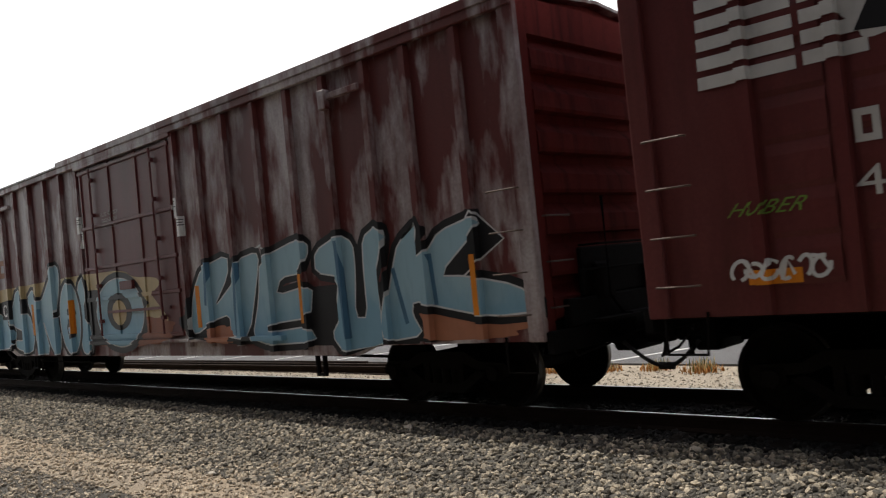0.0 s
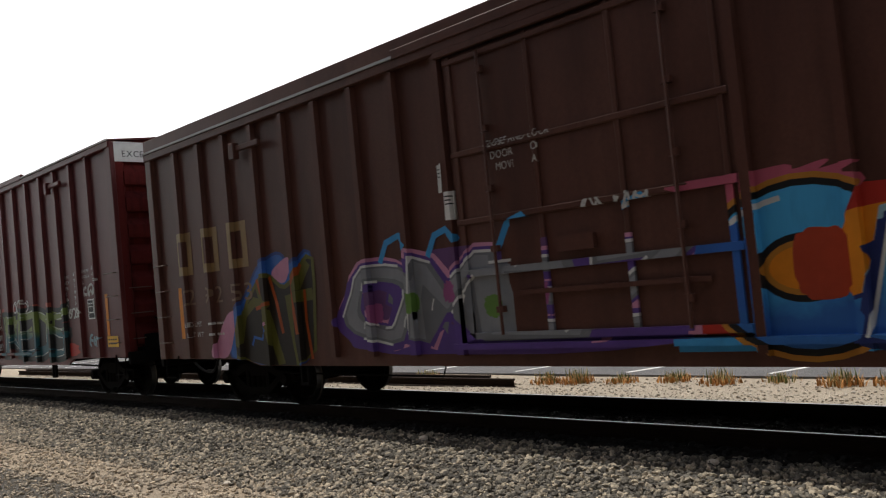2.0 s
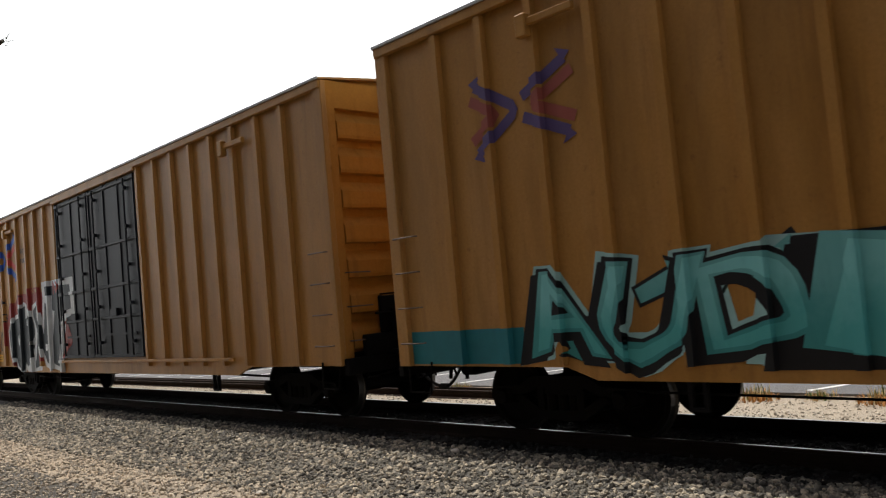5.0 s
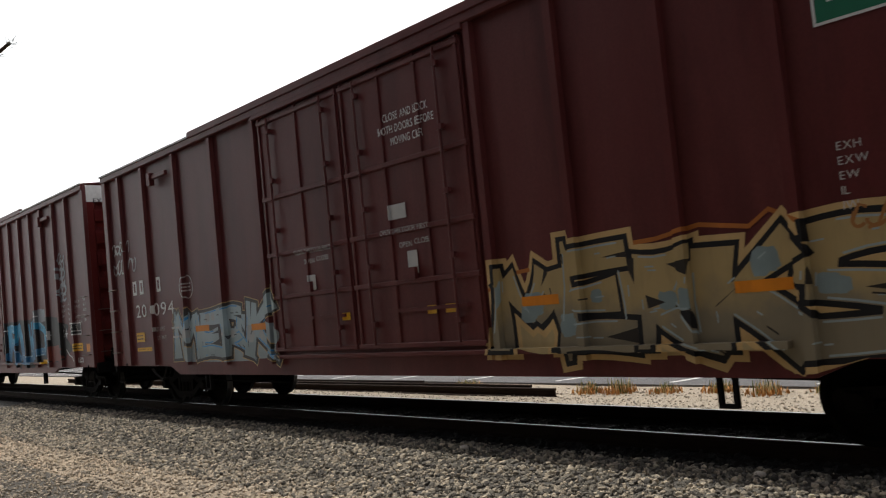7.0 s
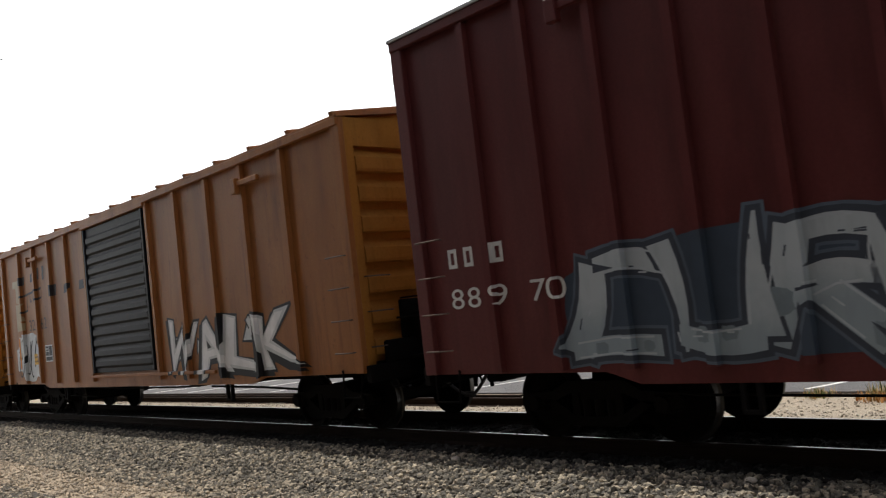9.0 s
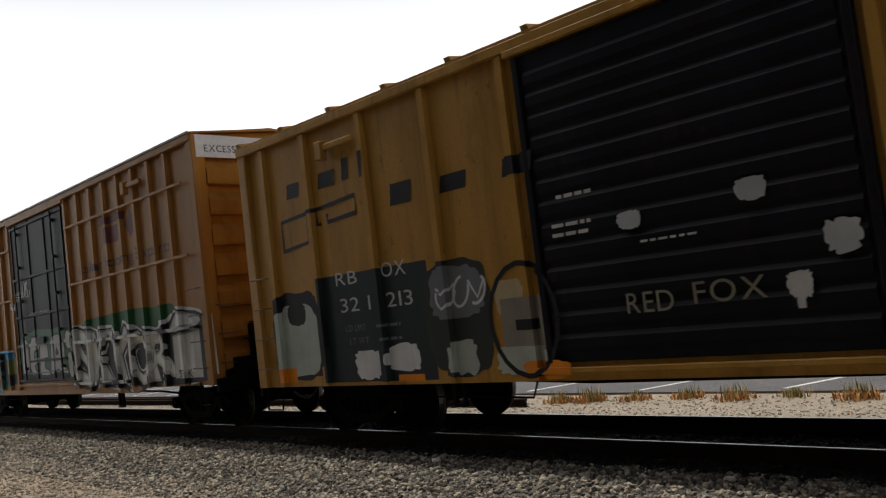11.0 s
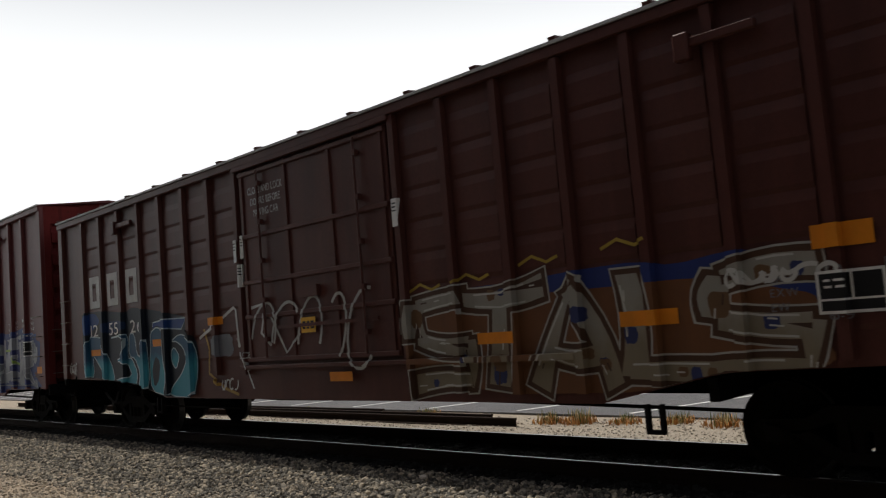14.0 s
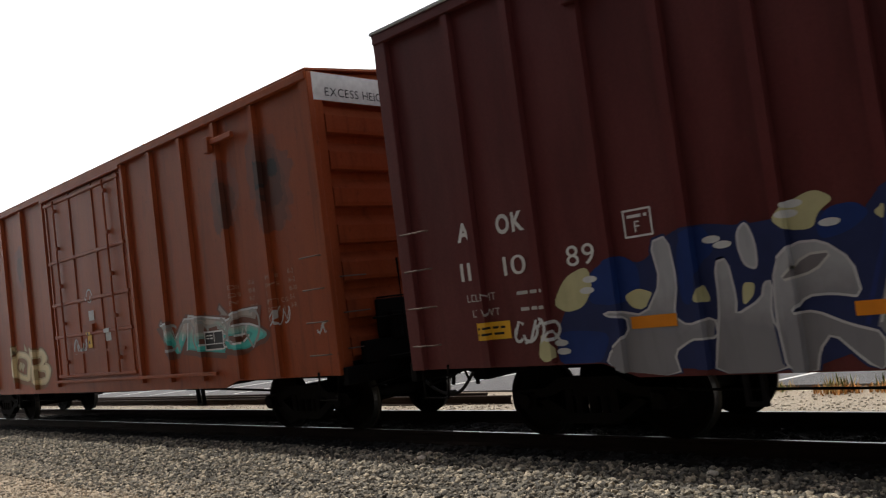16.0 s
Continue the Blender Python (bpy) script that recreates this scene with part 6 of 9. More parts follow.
def paint_car_4(c):
    def zebra(co):
        deep = fade_spray((0.035, 0.06, 0.24), (0.04, 0.22, 0.38), 1.0, 2.2)
        co.piece("ZEBRa", 2.45, 7.3, 0.95, 2.40, deep, spray((0.012, 0.02, 0.05)), None, LIME, 3, 0.14, spray((0.08, 0.30, 0.45)), 0.05)
        for k in range(11):
            co.blob(2.6 + 0.42 * k, 2.85 + 0.42 * k, 1.0 + 0.35 * (k % 3), 1.3 + 0.35 * (k % 3), spray((0.10, 0.09, 0.30)) if k % 2 else spray((0.15, 0.13, 0.18)), 3.55, 0.5, k)
        co.rect(7.4, 9.28, 0.92, 1.50, TEAL, 0.1)
        for k in range(5):
            co.blob(7.35 + 0.4 * k, 7.85 + 0.4 * k, 1.3, 1.62 + 0.1 * (k % 2), TEAL, 0.1, 0.2, k)
        co.stroke([(7.5, 1.55), (7.7, 1.72), (7.95, 1.62), (8.25, 1.48), (8.55, 1.60), (8.75, 1.58), (9.0, 1.4), (9.2, 1.42)], 0.035, spray((0.35, 0.42, 0.5)), 1)
        co.lines(["WEALTH", "AND", "RICHES"], 7.78, 1.44, 0.11, WHITE_S, 0.75, 4)
    graffiti(c, "dark blue letters edged in lime beside a teal wave", zebra)

    def jup(co):
        co.piece("JUP", 0.45, 2.75, 2.50, 3.48, fade_spray((0.04, 0.30, 0.36), (0.10, 0.42, 0.48), 2.5, 3.4), BLACK, AQUA, spray((0.25, 0.40, 0.15)), 8, 0.1, WHITE_S)
    graffiti(c, "light turquoise letters high on the door", jup)

    def audi(co):
        co.rect(-9.2, -7.2, 0.93, 1.35, TEAL, 0.1)
        co.piece("AUDI", -7.2, -2.75, 0.95, 2.05, fade_spray((0.05, 0.26, 0.26), (0.14, 0.38, 0.38), 1.0, 2.0), BLACK, spray((0.3, 0.5, 0.5)), None, 12, 0.0)
    graffiti(c, "pale turquoise letters low on the side", audi)

    def doors(co):
        rng = random.Random(4)
        for k in range(34):
            x, z = rng.uniform(-2.4, 2.0), rng.uniform(1.15, 2.9)
            m = (WHITE_S, BLACK, CREAM, TEAL, spray((0.28, 0.27, 0.22)))[k % 5]
            co.stroke([(x, z), (x + rng.uniform(-0.1, 0.1), z + 0.25), (x + rng.uniform(-0.3, 0.3), z + 0.5)], rng.uniform(0.04, 0.16), m, 2 + 0.05 * k)
        for x, z in ((-0.2, 2.75), (0.15, 2.9), (1.3, 2.15)):
            co.stroke([(x + 0.18 * math.cos(a * 0.4), z + 0.2 * math.sin(a * 0.4)) for a in range(17)], 0.06, WHITE_S, 4.5)
        co.blob(0.7, 1.9, 1.75, 2.5, AQUA, 4.2, 0.4, 6)
        co.scrawl(0.8, 1.8, 1.8, 2.4, NAVY, 0.05, 7, 4, 4.6)
        co.scrawl(-2.2, -1.6, 2.3, 2.9, WHITE_S, 0.04, 9, 3, 4.6)
    graffiti(c, "tangle of white and black characters over the doors", doors)
    slogan(c, 3.44, 3.46, 4.42, 0.24)
    bar_emblem(c, 4.77, 3.85, spray((0.16, 0.035, 0.07)))
    cross_sign(c, -7.7, -6.2, 3.4, 4.3, spray((0.10, 0.07, 0.18)), spray((0.30, 0.08, 0.06)))
    close_sign(c, 0.55, 4.25, 1.1, 0.095, SIGN)
    co = Coat()
    co.lines(["CLOSE THIS DOOR", "BEFORE CLOSING", "MAIN DOOR"], -2.0, 4.1, 0.08, SIGN, 0.95, 5)
    co.lay(c, "door_lettering", "white warning lettering on the door")
    stencil_box(c, 7.15, 1.62, 0.5, 0.38)
    sticker(c, 7.95, 1.02, 0.45, 0.17, YELLOW)
    end_words(c, "EXCESS HEIGHT CAR", -1.45, 4.84, 0.12, BLACK)


def paint_car_5(c):
    def cent(co):
        co.blob(-7.45, -1.6, 0.92, 2.95, spray((0.26, 0.03, 0.02)), 0.0, 0.3, 2)
        ink = spray((0.012, 0.018, 0.022))
        for k, (ch, a, b, lo, hi, t) in enumerate((("T", -3.75, -1.95, 1.05, 2.75, -3), ("N", -4.75, -3.55, 1.02, 2.45, 5), ("e", -5.75, -4.80, 1.05, 2.2, -4))):
            co.letter(ch, a, b, lo, hi, [(0.15, WHITE_S, 1.0 + k), (0.07, ink, 1.5 + k)], t, 0.12)
        big = [(-6.97, 2.01), (-6.67, 1.80), (-6.55, 2.04), (-6.35, 2.22), (-6.04, 2.25), (-5.93, 2.18), (-5.98, 2.36), (-5.97, 2.55), (-5.68, 2.48), (-5.50, 2.56), (-5.38, 2.58), (-5.60, 0.78), (-5.98, 0.82), (-6.26, 0.92), (-6.38, 1.17), (-6.76, 1.08), (-6.91, 1.40)]
        co.shape(big, spray((0.26, 0.03, 0.02)), spray((0.26, 0.03, 0.02)), None, 0.6, 0.36, 1)
        co.shape(big, WHITE_S, WHITE_S, None, 1.3, 0.24, 1)
        co.shape(big, ink, None, None, 5.0, 0.1, 1)
        co.shape([(-6.18, 1.65), (-6.04, 1.86), (-5.86, 1.81), (-5.74, 1.61), (-5.83, 1.34), (-6.01, 1.35)], WHITE_S, None, None, 5.7)
        co.shape([(-6.02, 1.68), (-5.88, 1.62), (-5.86, 1.48), (-5.96, 1.54)], spray((0.30, 0.14, 0.03)), None, None, 6.4)
        co.shape([(-6.80, 1.81), (-6.62, 1.78), (-6.60, 1.48), (-6.48, 1.37), (-6.64, 1.36), (-6.79, 1.49)], WHITE_S, None, None, 5.7)
        for x, z in ((-5.35, 2.0), (-4.9, 1.2), (-3.9, 1.3)):
            co.blob(x, x + 0.2, z, z + 0.2, WHITE_S, 5.4, 0.4, int(z * 10))
    graffiti(c, "huge black letters with white outline and red rim", cent)
    graffiti(c, "thin red initials", lambda co: (co.word("ESQ", -4.95, 2.80, 0.20, spray((0.28, 0.03, 0.02)), 0.9, 3, 0.035), co.word("ND", -3.1, 2.75, 0.30, spray((0.28, 0.03, 0.02)), 0.55, 3, 0.035)))
    graffiti(c, "thin black drawing", lambda co: (co.scrawl(-8.4, -7.5, 1.25, 2.0, BLACK, 0.025, 3, 6), co.scrawl(-8.8, -8.3, 0.95, 1.15, BLACK, 0.025, 4, 3)))
    co = Coat()
    co.lines(["next", "load"], -8.66, 4.02, 0.17, BLACK, 0.50, 2, 0.035)
    co.lines(["any", "road"], -5.62, 4.02, 0.17, BLACK, 0.53, 2, 0.035)
    co.lay(c, "slogan", "black slogan lettering")
    cross_sign(c, -7.85, -5.97, 3.35, 4.55, spray((0.02, 0.09, 0.40)), spray((0.50, 0.06, 0.04)))
    co = Coat()
    co.word("TB", -8.48, 2.62, 0.21, BLACK, 0.46)
    co.word("OX", -7.62, 2.64, 0.22, BLACK, 0.52)
    co.rim(-5.95, -5.6, 2.5, 2.85, BLACK, 0.015)
    co.lay(c, "company_initials", "black initials as blocks")
    number(c, [("66", -8.36, 0.5), ("23", -7.55, 0.5)], 2.18, 0.25, BLACK)
    sticker(c, -8.2, 1.05, 0.5, 0.2, YELLOW)


def paint_car_6(c):
    def tan(co):
        pts = (2.6, 3.5, 4.4, 5.3, 6.2, 7.0)
        co.blob(2.45, 6.7, 0.95, 1.85, TAN, 0.1, 0.15, 3)
        co.wild("MERKS", 2.6, 7.1, 0.98, 2.08, fade_spray((0.22, 0.19, 0.13), (0.40, 0.30, 0.14), 1.0, 1.9), spray((0.03, 0.025, 0.02)), BLACK, spray((0.32, 0.40, 0.42)), 13, OCHRE_T, 0.40, (spray((0.22, 0.29, 0.30)),), 0.06)
        co.stroke([(2.45, 1.75), (2.9, 1.95), (3.6, 2.0), (4.2, 2.1), (4.8, 2.12), (5.3, 2.2), (5.8, 2.12), (6.0, 2.25), (6.3, 2.1)], 0.045, spray((0.40, 0.14, 0.03)), 0.9)
    graffiti(c, "tan and yellow letters outlined in black and orange", tan)

    def ice(co):
        co.blob(-6.5, -2.3, 0.95, 1.75, spray((0.30, 0.36, 0.38)), 0.1, 0.2, 5)
        co.wild("MERK", -6.3, -2.5, 0.98, 2.02, fade_spray((0.25, 0.32, 0.34), (0.36, 0.46, 0.50), 1.0, 1.8), spray((0.05, 0.06, 0.07)), spray((0.05, 0.05, 0.05)), SKY_B, 21, OCHRE_T, 0.34, (spray((0.40, 0.42, 0.42)),), 0.2, 0.015)
    graffiti(c, "pale ice-blue letters with dark outline", ice)
    graffiti(c, "thin orange tag", lambda co: (co.scrawl(6.7, 7.4, 1.95, 2.2, spray((0.36, 0.16, 0.05)), 0.03, 4, 5), co.scrawl(-9.2, -8.25, 3.34, 3.62, spray((0.46, 0.46, 0.46)), 0.04, 5, 5), co.scrawl(-9.15, -7.95, 2.92, 3.26, spray((0.46, 0.46, 0.46)), 0.04, 6, 6), co.scrawl(7.7, 8.1, 1.4, 1.6, spray((0.4, 0.2, 0.05)), 0.03, 6, 4)))
    co = Coat()
    co.rect(6.62, 7.35, 3.98, 4.24, spray((0.42, 0.04, 0.03)), 2, 0.03)
    co.rect(6.60, 7.33, 3.74, 4.0, spray((0.02, 0.16, 0.09)), 2, 0.03)
    co.rim(6.59, 7.38, 3.72, 4.26, WHITE, 0.025, 3)
    co.rect(6.72, 7.28, 3.90, 4.08, WHITE, 3, 0.02)
    co.lay(c, "company_flag", "red, white and green painted flag")
    co = Coat()
    co.mark(2, -8.30, -7.60, 2.42, 2.72, WHITE)
    co.mark(1, -7.10, -6.75, 2.42, 2.72, WHITE)
    co.lay(c, "company_initials", "white initials as blocks")
    number(c, [("20", -8.12, 0.52), ("094", -7.22, 0.95)], 1.94, 0.26, WHITE)
    weights(c, -7.2, 1.62, SIGN)
    co = Coat()
    co.stroke([(-5.6 + 0.2 * math.cos(a * 0.4), 2.42 + 0.22 * math.sin(a * 0.4)) for a in range(17)], 0.02, SIGN, 3)
    co.bars(-5.72, -5.48, 2.32, 2.52, 3, SIGN)
    co.lay(c, "plate_mark", "small round white stencil")
    sticker(c, -8.2, 1.42, 0.42, 0.2, YELLOW)
    sticker(c, -8.2, 1.22, 0.75, 0.08, YELLOW)
    close_sign(c, 0.70, 4.18, 1.12, 0.105, WHITE)
    co = Coat()
    co.word("CLOSE THIS DOOR FIRST", -1.65, 2.62, 0.07, SIGN, 1.0, 5)
    co.word("OPEN THIS DOOR FIRST", 0.55, 2.66, 0.07, SIGN, 1.0, 5)
    for x in (-1.4, 0.9):
        co.word("OPEN", x, 2.46, 0.07, SIGN, None, 5)
        co.word("CLOSE", x + 0.32, 2.48, 0.07, SIGN, None, 5)
    co.rect(-1.35, -1.15, 2.05, 2.28, SIGN, 5)
    co.rect(1.05, 1.25, 2.10, 2.40, SIGN, 5)
    co.rect(0.75, 1.1, 2.85, 3.05, SIGN, 5)
    co.lay(c, "door_signs", "small white door signs")
    data_block(c, 6.65, 2.65, SIGN)
    stencil_box(c, 7.95, 1.70)
    sticker(c, 8.15, 1.40, 0.5, 0.2, YELLOW)
    reflectors(c, [(-0.55, 1.55), (1.7, 1.55), (1.35, 1.55)], YELLOW, 0.2, 0.11)
    reflectors(c, [(2.95, 1.55), (5.6, 1.52), (-5.4, 1.55), (-3.3, 1.5)], ORANGE, 0.55, 0.11)
    end_words(c, "EXCESS HEIGHT CAR", -1.40, 4.82, 0.12, BLACK)


def paint_car_7(c):
    def blu(co):
        co.blob(1.7, 8.0, 0.95, 2.3, spray((0.015, 0.013, 0.013)), 0.0, 0.35, 2)
        co.wild("RUD", 2.3, 5.9, 1.0, 2.3, fade_spray((0.02, 0.12, 0.25), (0.03, 0.25, 0.44), 1.0, 2.0), BLACK, BLACK, spray((0.25, 0.40, 0.5)), 5, spray((0.015, 0.02, 0.03)), 0.26, (spray((0.02, 0.10, 0.20)),), 0.3, 0.03)
        co.blob(4.9, 6.0, 2.1, 2.5, GREY, 3.7, 0.4, 8)
        co.blob(5.9, 7.3, 1.0, 1.5, spray((0.16, 0.03, 0.02)), 3.7, 0.5, 9)
        for x, z in ((5.2, 2.3), (2.3, 2.0), (6.2, 1.75), (7.5, 1.75), (6.1, 1.05)):
            co.stroke([(x - 0.1, z), (x + 0.1, z)], 0.03, WHITE_S, 4.5)
            co.stroke([(x, z - 0.12), (x, z + 0.12)], 0.03, WHITE_S, 4.5)
    graffiti(c, "blue letters in a black cloud with white sparkles", blu)

    def ice(co):
        co.blob(-7.3, -2.4, 0.95, 2.25, spray((0.05, 0.07, 0.10)), 0.0, 0.25, 6)
        co.wild("CURN", -7.0, -2.7, 1.0, 2.2, fade_spray((0.28, 0.34, 0.38), (0.42, 0.47, 0.5), 1.0, 2.0), spray((0.05, 0.06, 0.08)), spray((0.05, 0.06, 0.08)), spray((0.45, 0.5, 0.54)), 15, spray((0.10, 0.13, 0.17)), 0.28, (spray((0.2, 0.25, 0.28)),), 0.3, 0.03)
    graffiti(c, "silvery white letters low on the side", ice)
    graffiti(c, "white spray smears down the side", lambda co: [co.scrawl(7.2, 7.65, 2.55 + 0.2 * k, 2.8 + 0.2 * k, spray((0.26, 0.27, 0.29)), 0.06, 50 + k, 2) for k in range(6)])
    data_block(c, 7.25, 2.42, SIGN)
    stencil_box(c, 8.02, 1.70, 0.55, 0.30)
    sticker(c, 8.10, 1.30, 0.5, 0.19, YELLOW)
    co = Coat()
    co.rect(8.85, 9.32, 1.27, 1.46, ORANGE, 5)
    co.lay(c, "reflector", "orange reflecting square")
    graffiti(c, "small white tag", lambda co: (co.word("B223", 8.2, 1.02, 0.11, WHITE_S, 0.35, 3, 0.035), co.stroke([(7.4, 1.35), (7.6, 1.2), (7.8, 1.15), (7.9, 0.95)], 0.03, SIGN)))
    close_sign(c, 0.55, 4.42, 0.95, 0.095, SIGN)
    co = Coat()
    co.lines(["CLOSE THIS DOOR", "BEFORE CLOSING", "MAIN DOOR"], -1.8, 4.25, 0.09, SIGN, 0.85, 5)
    co.stroke([(1.1 + 0.13 * math.cos(a * 0.4), 2.62 + 0.13 * math.sin(a * 0.4)) for a in range(17)], 0.03, SIGN, 5)
    co.rect(1.2, 1.4, 2.2, 2.42, SIGN, 5)
    co.rect(-1.4, -1.2, 2.3, 2.5, SIGN, 5)
    co.bars(1.5, 2.0, 3.0, 3.3, 3, SIGN, 3, 5)
    co.lay(c, "door_signs", "small white door signs")
    graffiti(c, "white scratches between the doors", lambda co: [co.scrawl(-0.5, 0.0, 1.5 + 0.3 * k, 1.8 + 0.3 * k, SIGN, 0.025, 70 + k, 2) for k in range(7)])
    co = Coat()
    co.mark(2, -8.95, -8.4, 2.20, 2.44, WHITE)
    co.mark(1, -8.2, -7.9, 2.20, 2.44, WHITE)
    co.lay(c, "company_initials", "white initials as blocks")
    number(c, [("88", -8.9, 0.5), ("9", -8.2, 0.25), ("70", -7.6, 0.5)], 1.70, 0.24, WHITE)
    reflectors(c, [(0.2, 0.98), (5.5, 1.0)], YELLOW, 0.35, 0.11)
    end_words(c, "EXCESS HEIGHT CAR", -1.45, 4.80, 0.11, BLACK)
    end_words(c, "889170", 0.3, 4.95, 0.18, BLACK)
    for k, z in enumerate((3.9, 3.2, 2.6)):
        end_print(c, z, k + 4, SIGN)


def railbox_signs(c, big, dark, shift=0.0):
    """Black brand blocks, the bent arrow and the number panel of a yellow boxcar."""
    co = Coat()
    for x, w, z0, z1 in ((-6.70, 0.30, 3.60, 3.82), (-5.90, 0.38, 3.62, 3.84), (-5.34, 0.14, 3.64, 3.94), (-4.95, 0.14, 3.60, 3.95), (-4.39, 0.40, 3.12, 3.40), (-3.46, 0.44, 3.12, 3.33), (-2.44, 0.50, 3.12, 3.33)):
        co.rect(x, x + w, z0, z1, dark, 2, 0.04)
    co.stroke([(-6.9, 2.82), (-6.9, 3.28), (-6.0, 3.34), (-6.0, 3.12), (-5.9, 3.12)], 0.06, dark, 2)
    co.stroke([(-6.9, 2.84), (-6.25, 2.90), (-6.25, 3.32), (-5.1, 3.40), (-5.1, 3.16), (-5.75, 3.12), (-5.75, 3.24)], 0.06, dark, 2.2)
    co.lay(c, "company_emblem", "black plain blocks and a bent arrow")


def paint_car_8(c):
    railbox_signs(c, True, spray((0.02, 0.015, 0.015)))

    def te(co):
        m = spray((0.42, 0.32, 0.18))
        co.letter("T", -7.35, -6.75, 3.15, 3.75, [(0.07, m, 3)])
        co.letter("E", -7.20, -6.60, 2.45, 3.10, [(0.07, m, 3)])
        co.blob(-7.4, -5.3, 0.98, 2.4, WHITE_S, 0.4, 0.5, 4)
        co.rect(-7.45, -6.9, 1.3, 1.9, WHITE_S, 0.3)
        co.scrawl(-7.2, -5.6, 1.1, 2.2, BLACK, 0.05, 6, 5)
    graffiti(c, "cream capitals and white bubble letters", te)
    number(c, [("32", -6.2, 0.45), ("62", -5.3, 0.45)], 2.35, 0.28, spray((0.05, 0.03, 0.02)))
    sticker(c, -6.0, 1.45, 0.5, 0.28, YELLOW)
    co = Coat()
    co.rect(-7.2, -7.08, 1.35, 2.2, ORANGE, 5)
    co.lay(c, "reflector", "orange reflecting strip")
    stencil_box(c, -5.1, 1.5)
    graffiti(c, "white and black letters low on the side", lambda co: co.piece("WALK", 2.0, 6.5, 1.0, 2.1, WHITE_S, BLACK, None, None, 9, 0.1))


def paint_car_9(c):
    railbox_signs(c, False, spray((0.02, 0.018, 0.02)))
    co = Coat()
    co.rect(-6.1, -3.85, 0.85, 2.35, spray((0.018, 0.026, 0.030)), 1)
    co.lay(c, "black_panel", "black patch behind the number")
    co = Coat()
    co.word("RB", -5.72, 2.20, 0.18, SIGN, 0.5)
    co.word("OX", -4.72, 2.22, 0.19, SIGN, 0.48)
    co.lay(c, "company_initials", "white initials as blocks")
    number(c, [("32", -5.66, 0.44), ("1", -5.05, 0.08), ("213", -4.67, 0.58)], 1.82, 0.19, SIGN)
    weights(c, -5.6, 1.55, GREY)

    def chars(co):
        co.blob(-7.45, -6.0, 0.86, 2.25, BLACK, 1.5, 0.2, 1)
        co.blob(-7.35, -6.2, 0.92, 2.05, spray((0.40, 0.46, 0.40)), 1.8, 0.2, 2)
        co.blob(-7.0, -6.5, 1.7, 2.05, BLACK, 2.2, 0.3, 3)
        co.blob(-4.0, -2.8, 0.86, 2.35, spray((0.03, 0.035, 0.03)), 1.5, 0.2, 4)
        co.blob(-3.9, -2.9, 1.55, 2.25, GREY, 1.8, 0.3, 5)
        co.scrawl(-3.7, -2.9, 1.7, 2.1, WHITE_S, 0.035, 6, 3)
        co.blob(-5.5, -4.85, 0.86, 1.3, WHITE_S, 1.8, 0.4, 7)
        co.blob(-4.8, -4.1, 0.95, 1.35, WHITE_S, 1.8, 0.4, 8)
        co.blob(-3.6, -3.1, 0.86, 1.35, spray((0.4, 0.45, 0.4)), 1.8, 0.5, 9)
        co.stroke([(-2.35 + 0.52 * math.cos(a * 0.33), 1.5 + 0.64 * math.sin(a * 0.33)) for a in range(20)], 0.06, BLACK, 3)
        co.blob(-2.8, -2.25, 1.5, 2.0, CREAM, 1.9, 0.4, 10)
        co.rect(-2.7, -2.0, 1.2, 1.75, GREY_W, 2)
        co.blob(-2.9, -1.95, 0.86, 1.25, spray((0.40, 0.45, 0.38)), 2.1, 0.4, 11)
        co.rect(-2.5, -2.15, 1.38, 1.5, BLACK, 2.4)
        co.rect(-7.3, -6.9, 0.87, 1.08, ORANGE, 2.5)
        co.rect(-4.6, -4.1, 0.84, 0.93, ORANGE, 2.5)
        co.blob(-2.5, -1.7, 0.82, 1.05, ORANGE, 2.5, 0.3, 12)
    graffiti(c, "grey and white cartoon shapes round the number panel", chars)
    graffiti(c, "scratched pale capitals on the door", lambda co: (co.word("RED", -0.95, 1.46, 0.20, spray((0.24, 0.23, 0.17)), 0.52, 6, 0.0), co.word("FOX", -0.22, 1.50, 0.20, spray((0.20, 0.19, 0.14)), 0.70, 6, 0.0), co.blob(0.65, 0.9, 1.45, 1.72, SIGN, 6, 0.5, 3), co.rect(0.73, 0.80, 1.38, 1.48, SIGN, 6)))
    co = Coat()
    co.blob(-0.95, -0.65, 2.28, 2.48, spray((0.4, 0.42, 0.42)), 6, 0.4, 3)
    co.blob(0.30, 0.62, 2.35, 2.58, spray((0.4, 0.42, 0.42)), 6, 0.4, 4)
    co.blob(1.0, 1.35, 1.78, 2.12, spray((0.45, 0.47, 0.47)), 6, 0.6, 6)
    co.bars(-1.75, -1.25, 2.30, 2.50, 2, SIGN, 2, 6)
    co.bars(-1.65, -1.2, 2.70, 2.80, 1, SIGN, 3, 6)
    co.bars(-0.7, -0.1, 2.12, 2.18, 1, SIGN, 4, 6)
    co.lay(c, "door_signs", "worn white signs and stickers on the black door")

    def nibk(co):
        co.piece("NIBK", 4.60, 5.82, 1.66, 2.16, spray((0.40, 0.42, 0.35)), BLACK, WHITE_S, None, 5, 0.15)
    graffiti(c, "small grey-white bubble letters", nibk)
    graffiti(c, "white scribble", lambda co: co.scrawl(6.8, 7.3, 1.35, 1.6, SIGN, 0.03, 5, 4))
    graffiti(c, "thin dark drawings", lambda co: (co.scrawl(4.9, 5.3, 2.2, 2.4, BLACK, 0.02, 6, 2), co.scrawl(6.6, 7.0, 2.1, 2.4, spray((0.2, 0.09, 0.02)), 0.02, 7, 3)))
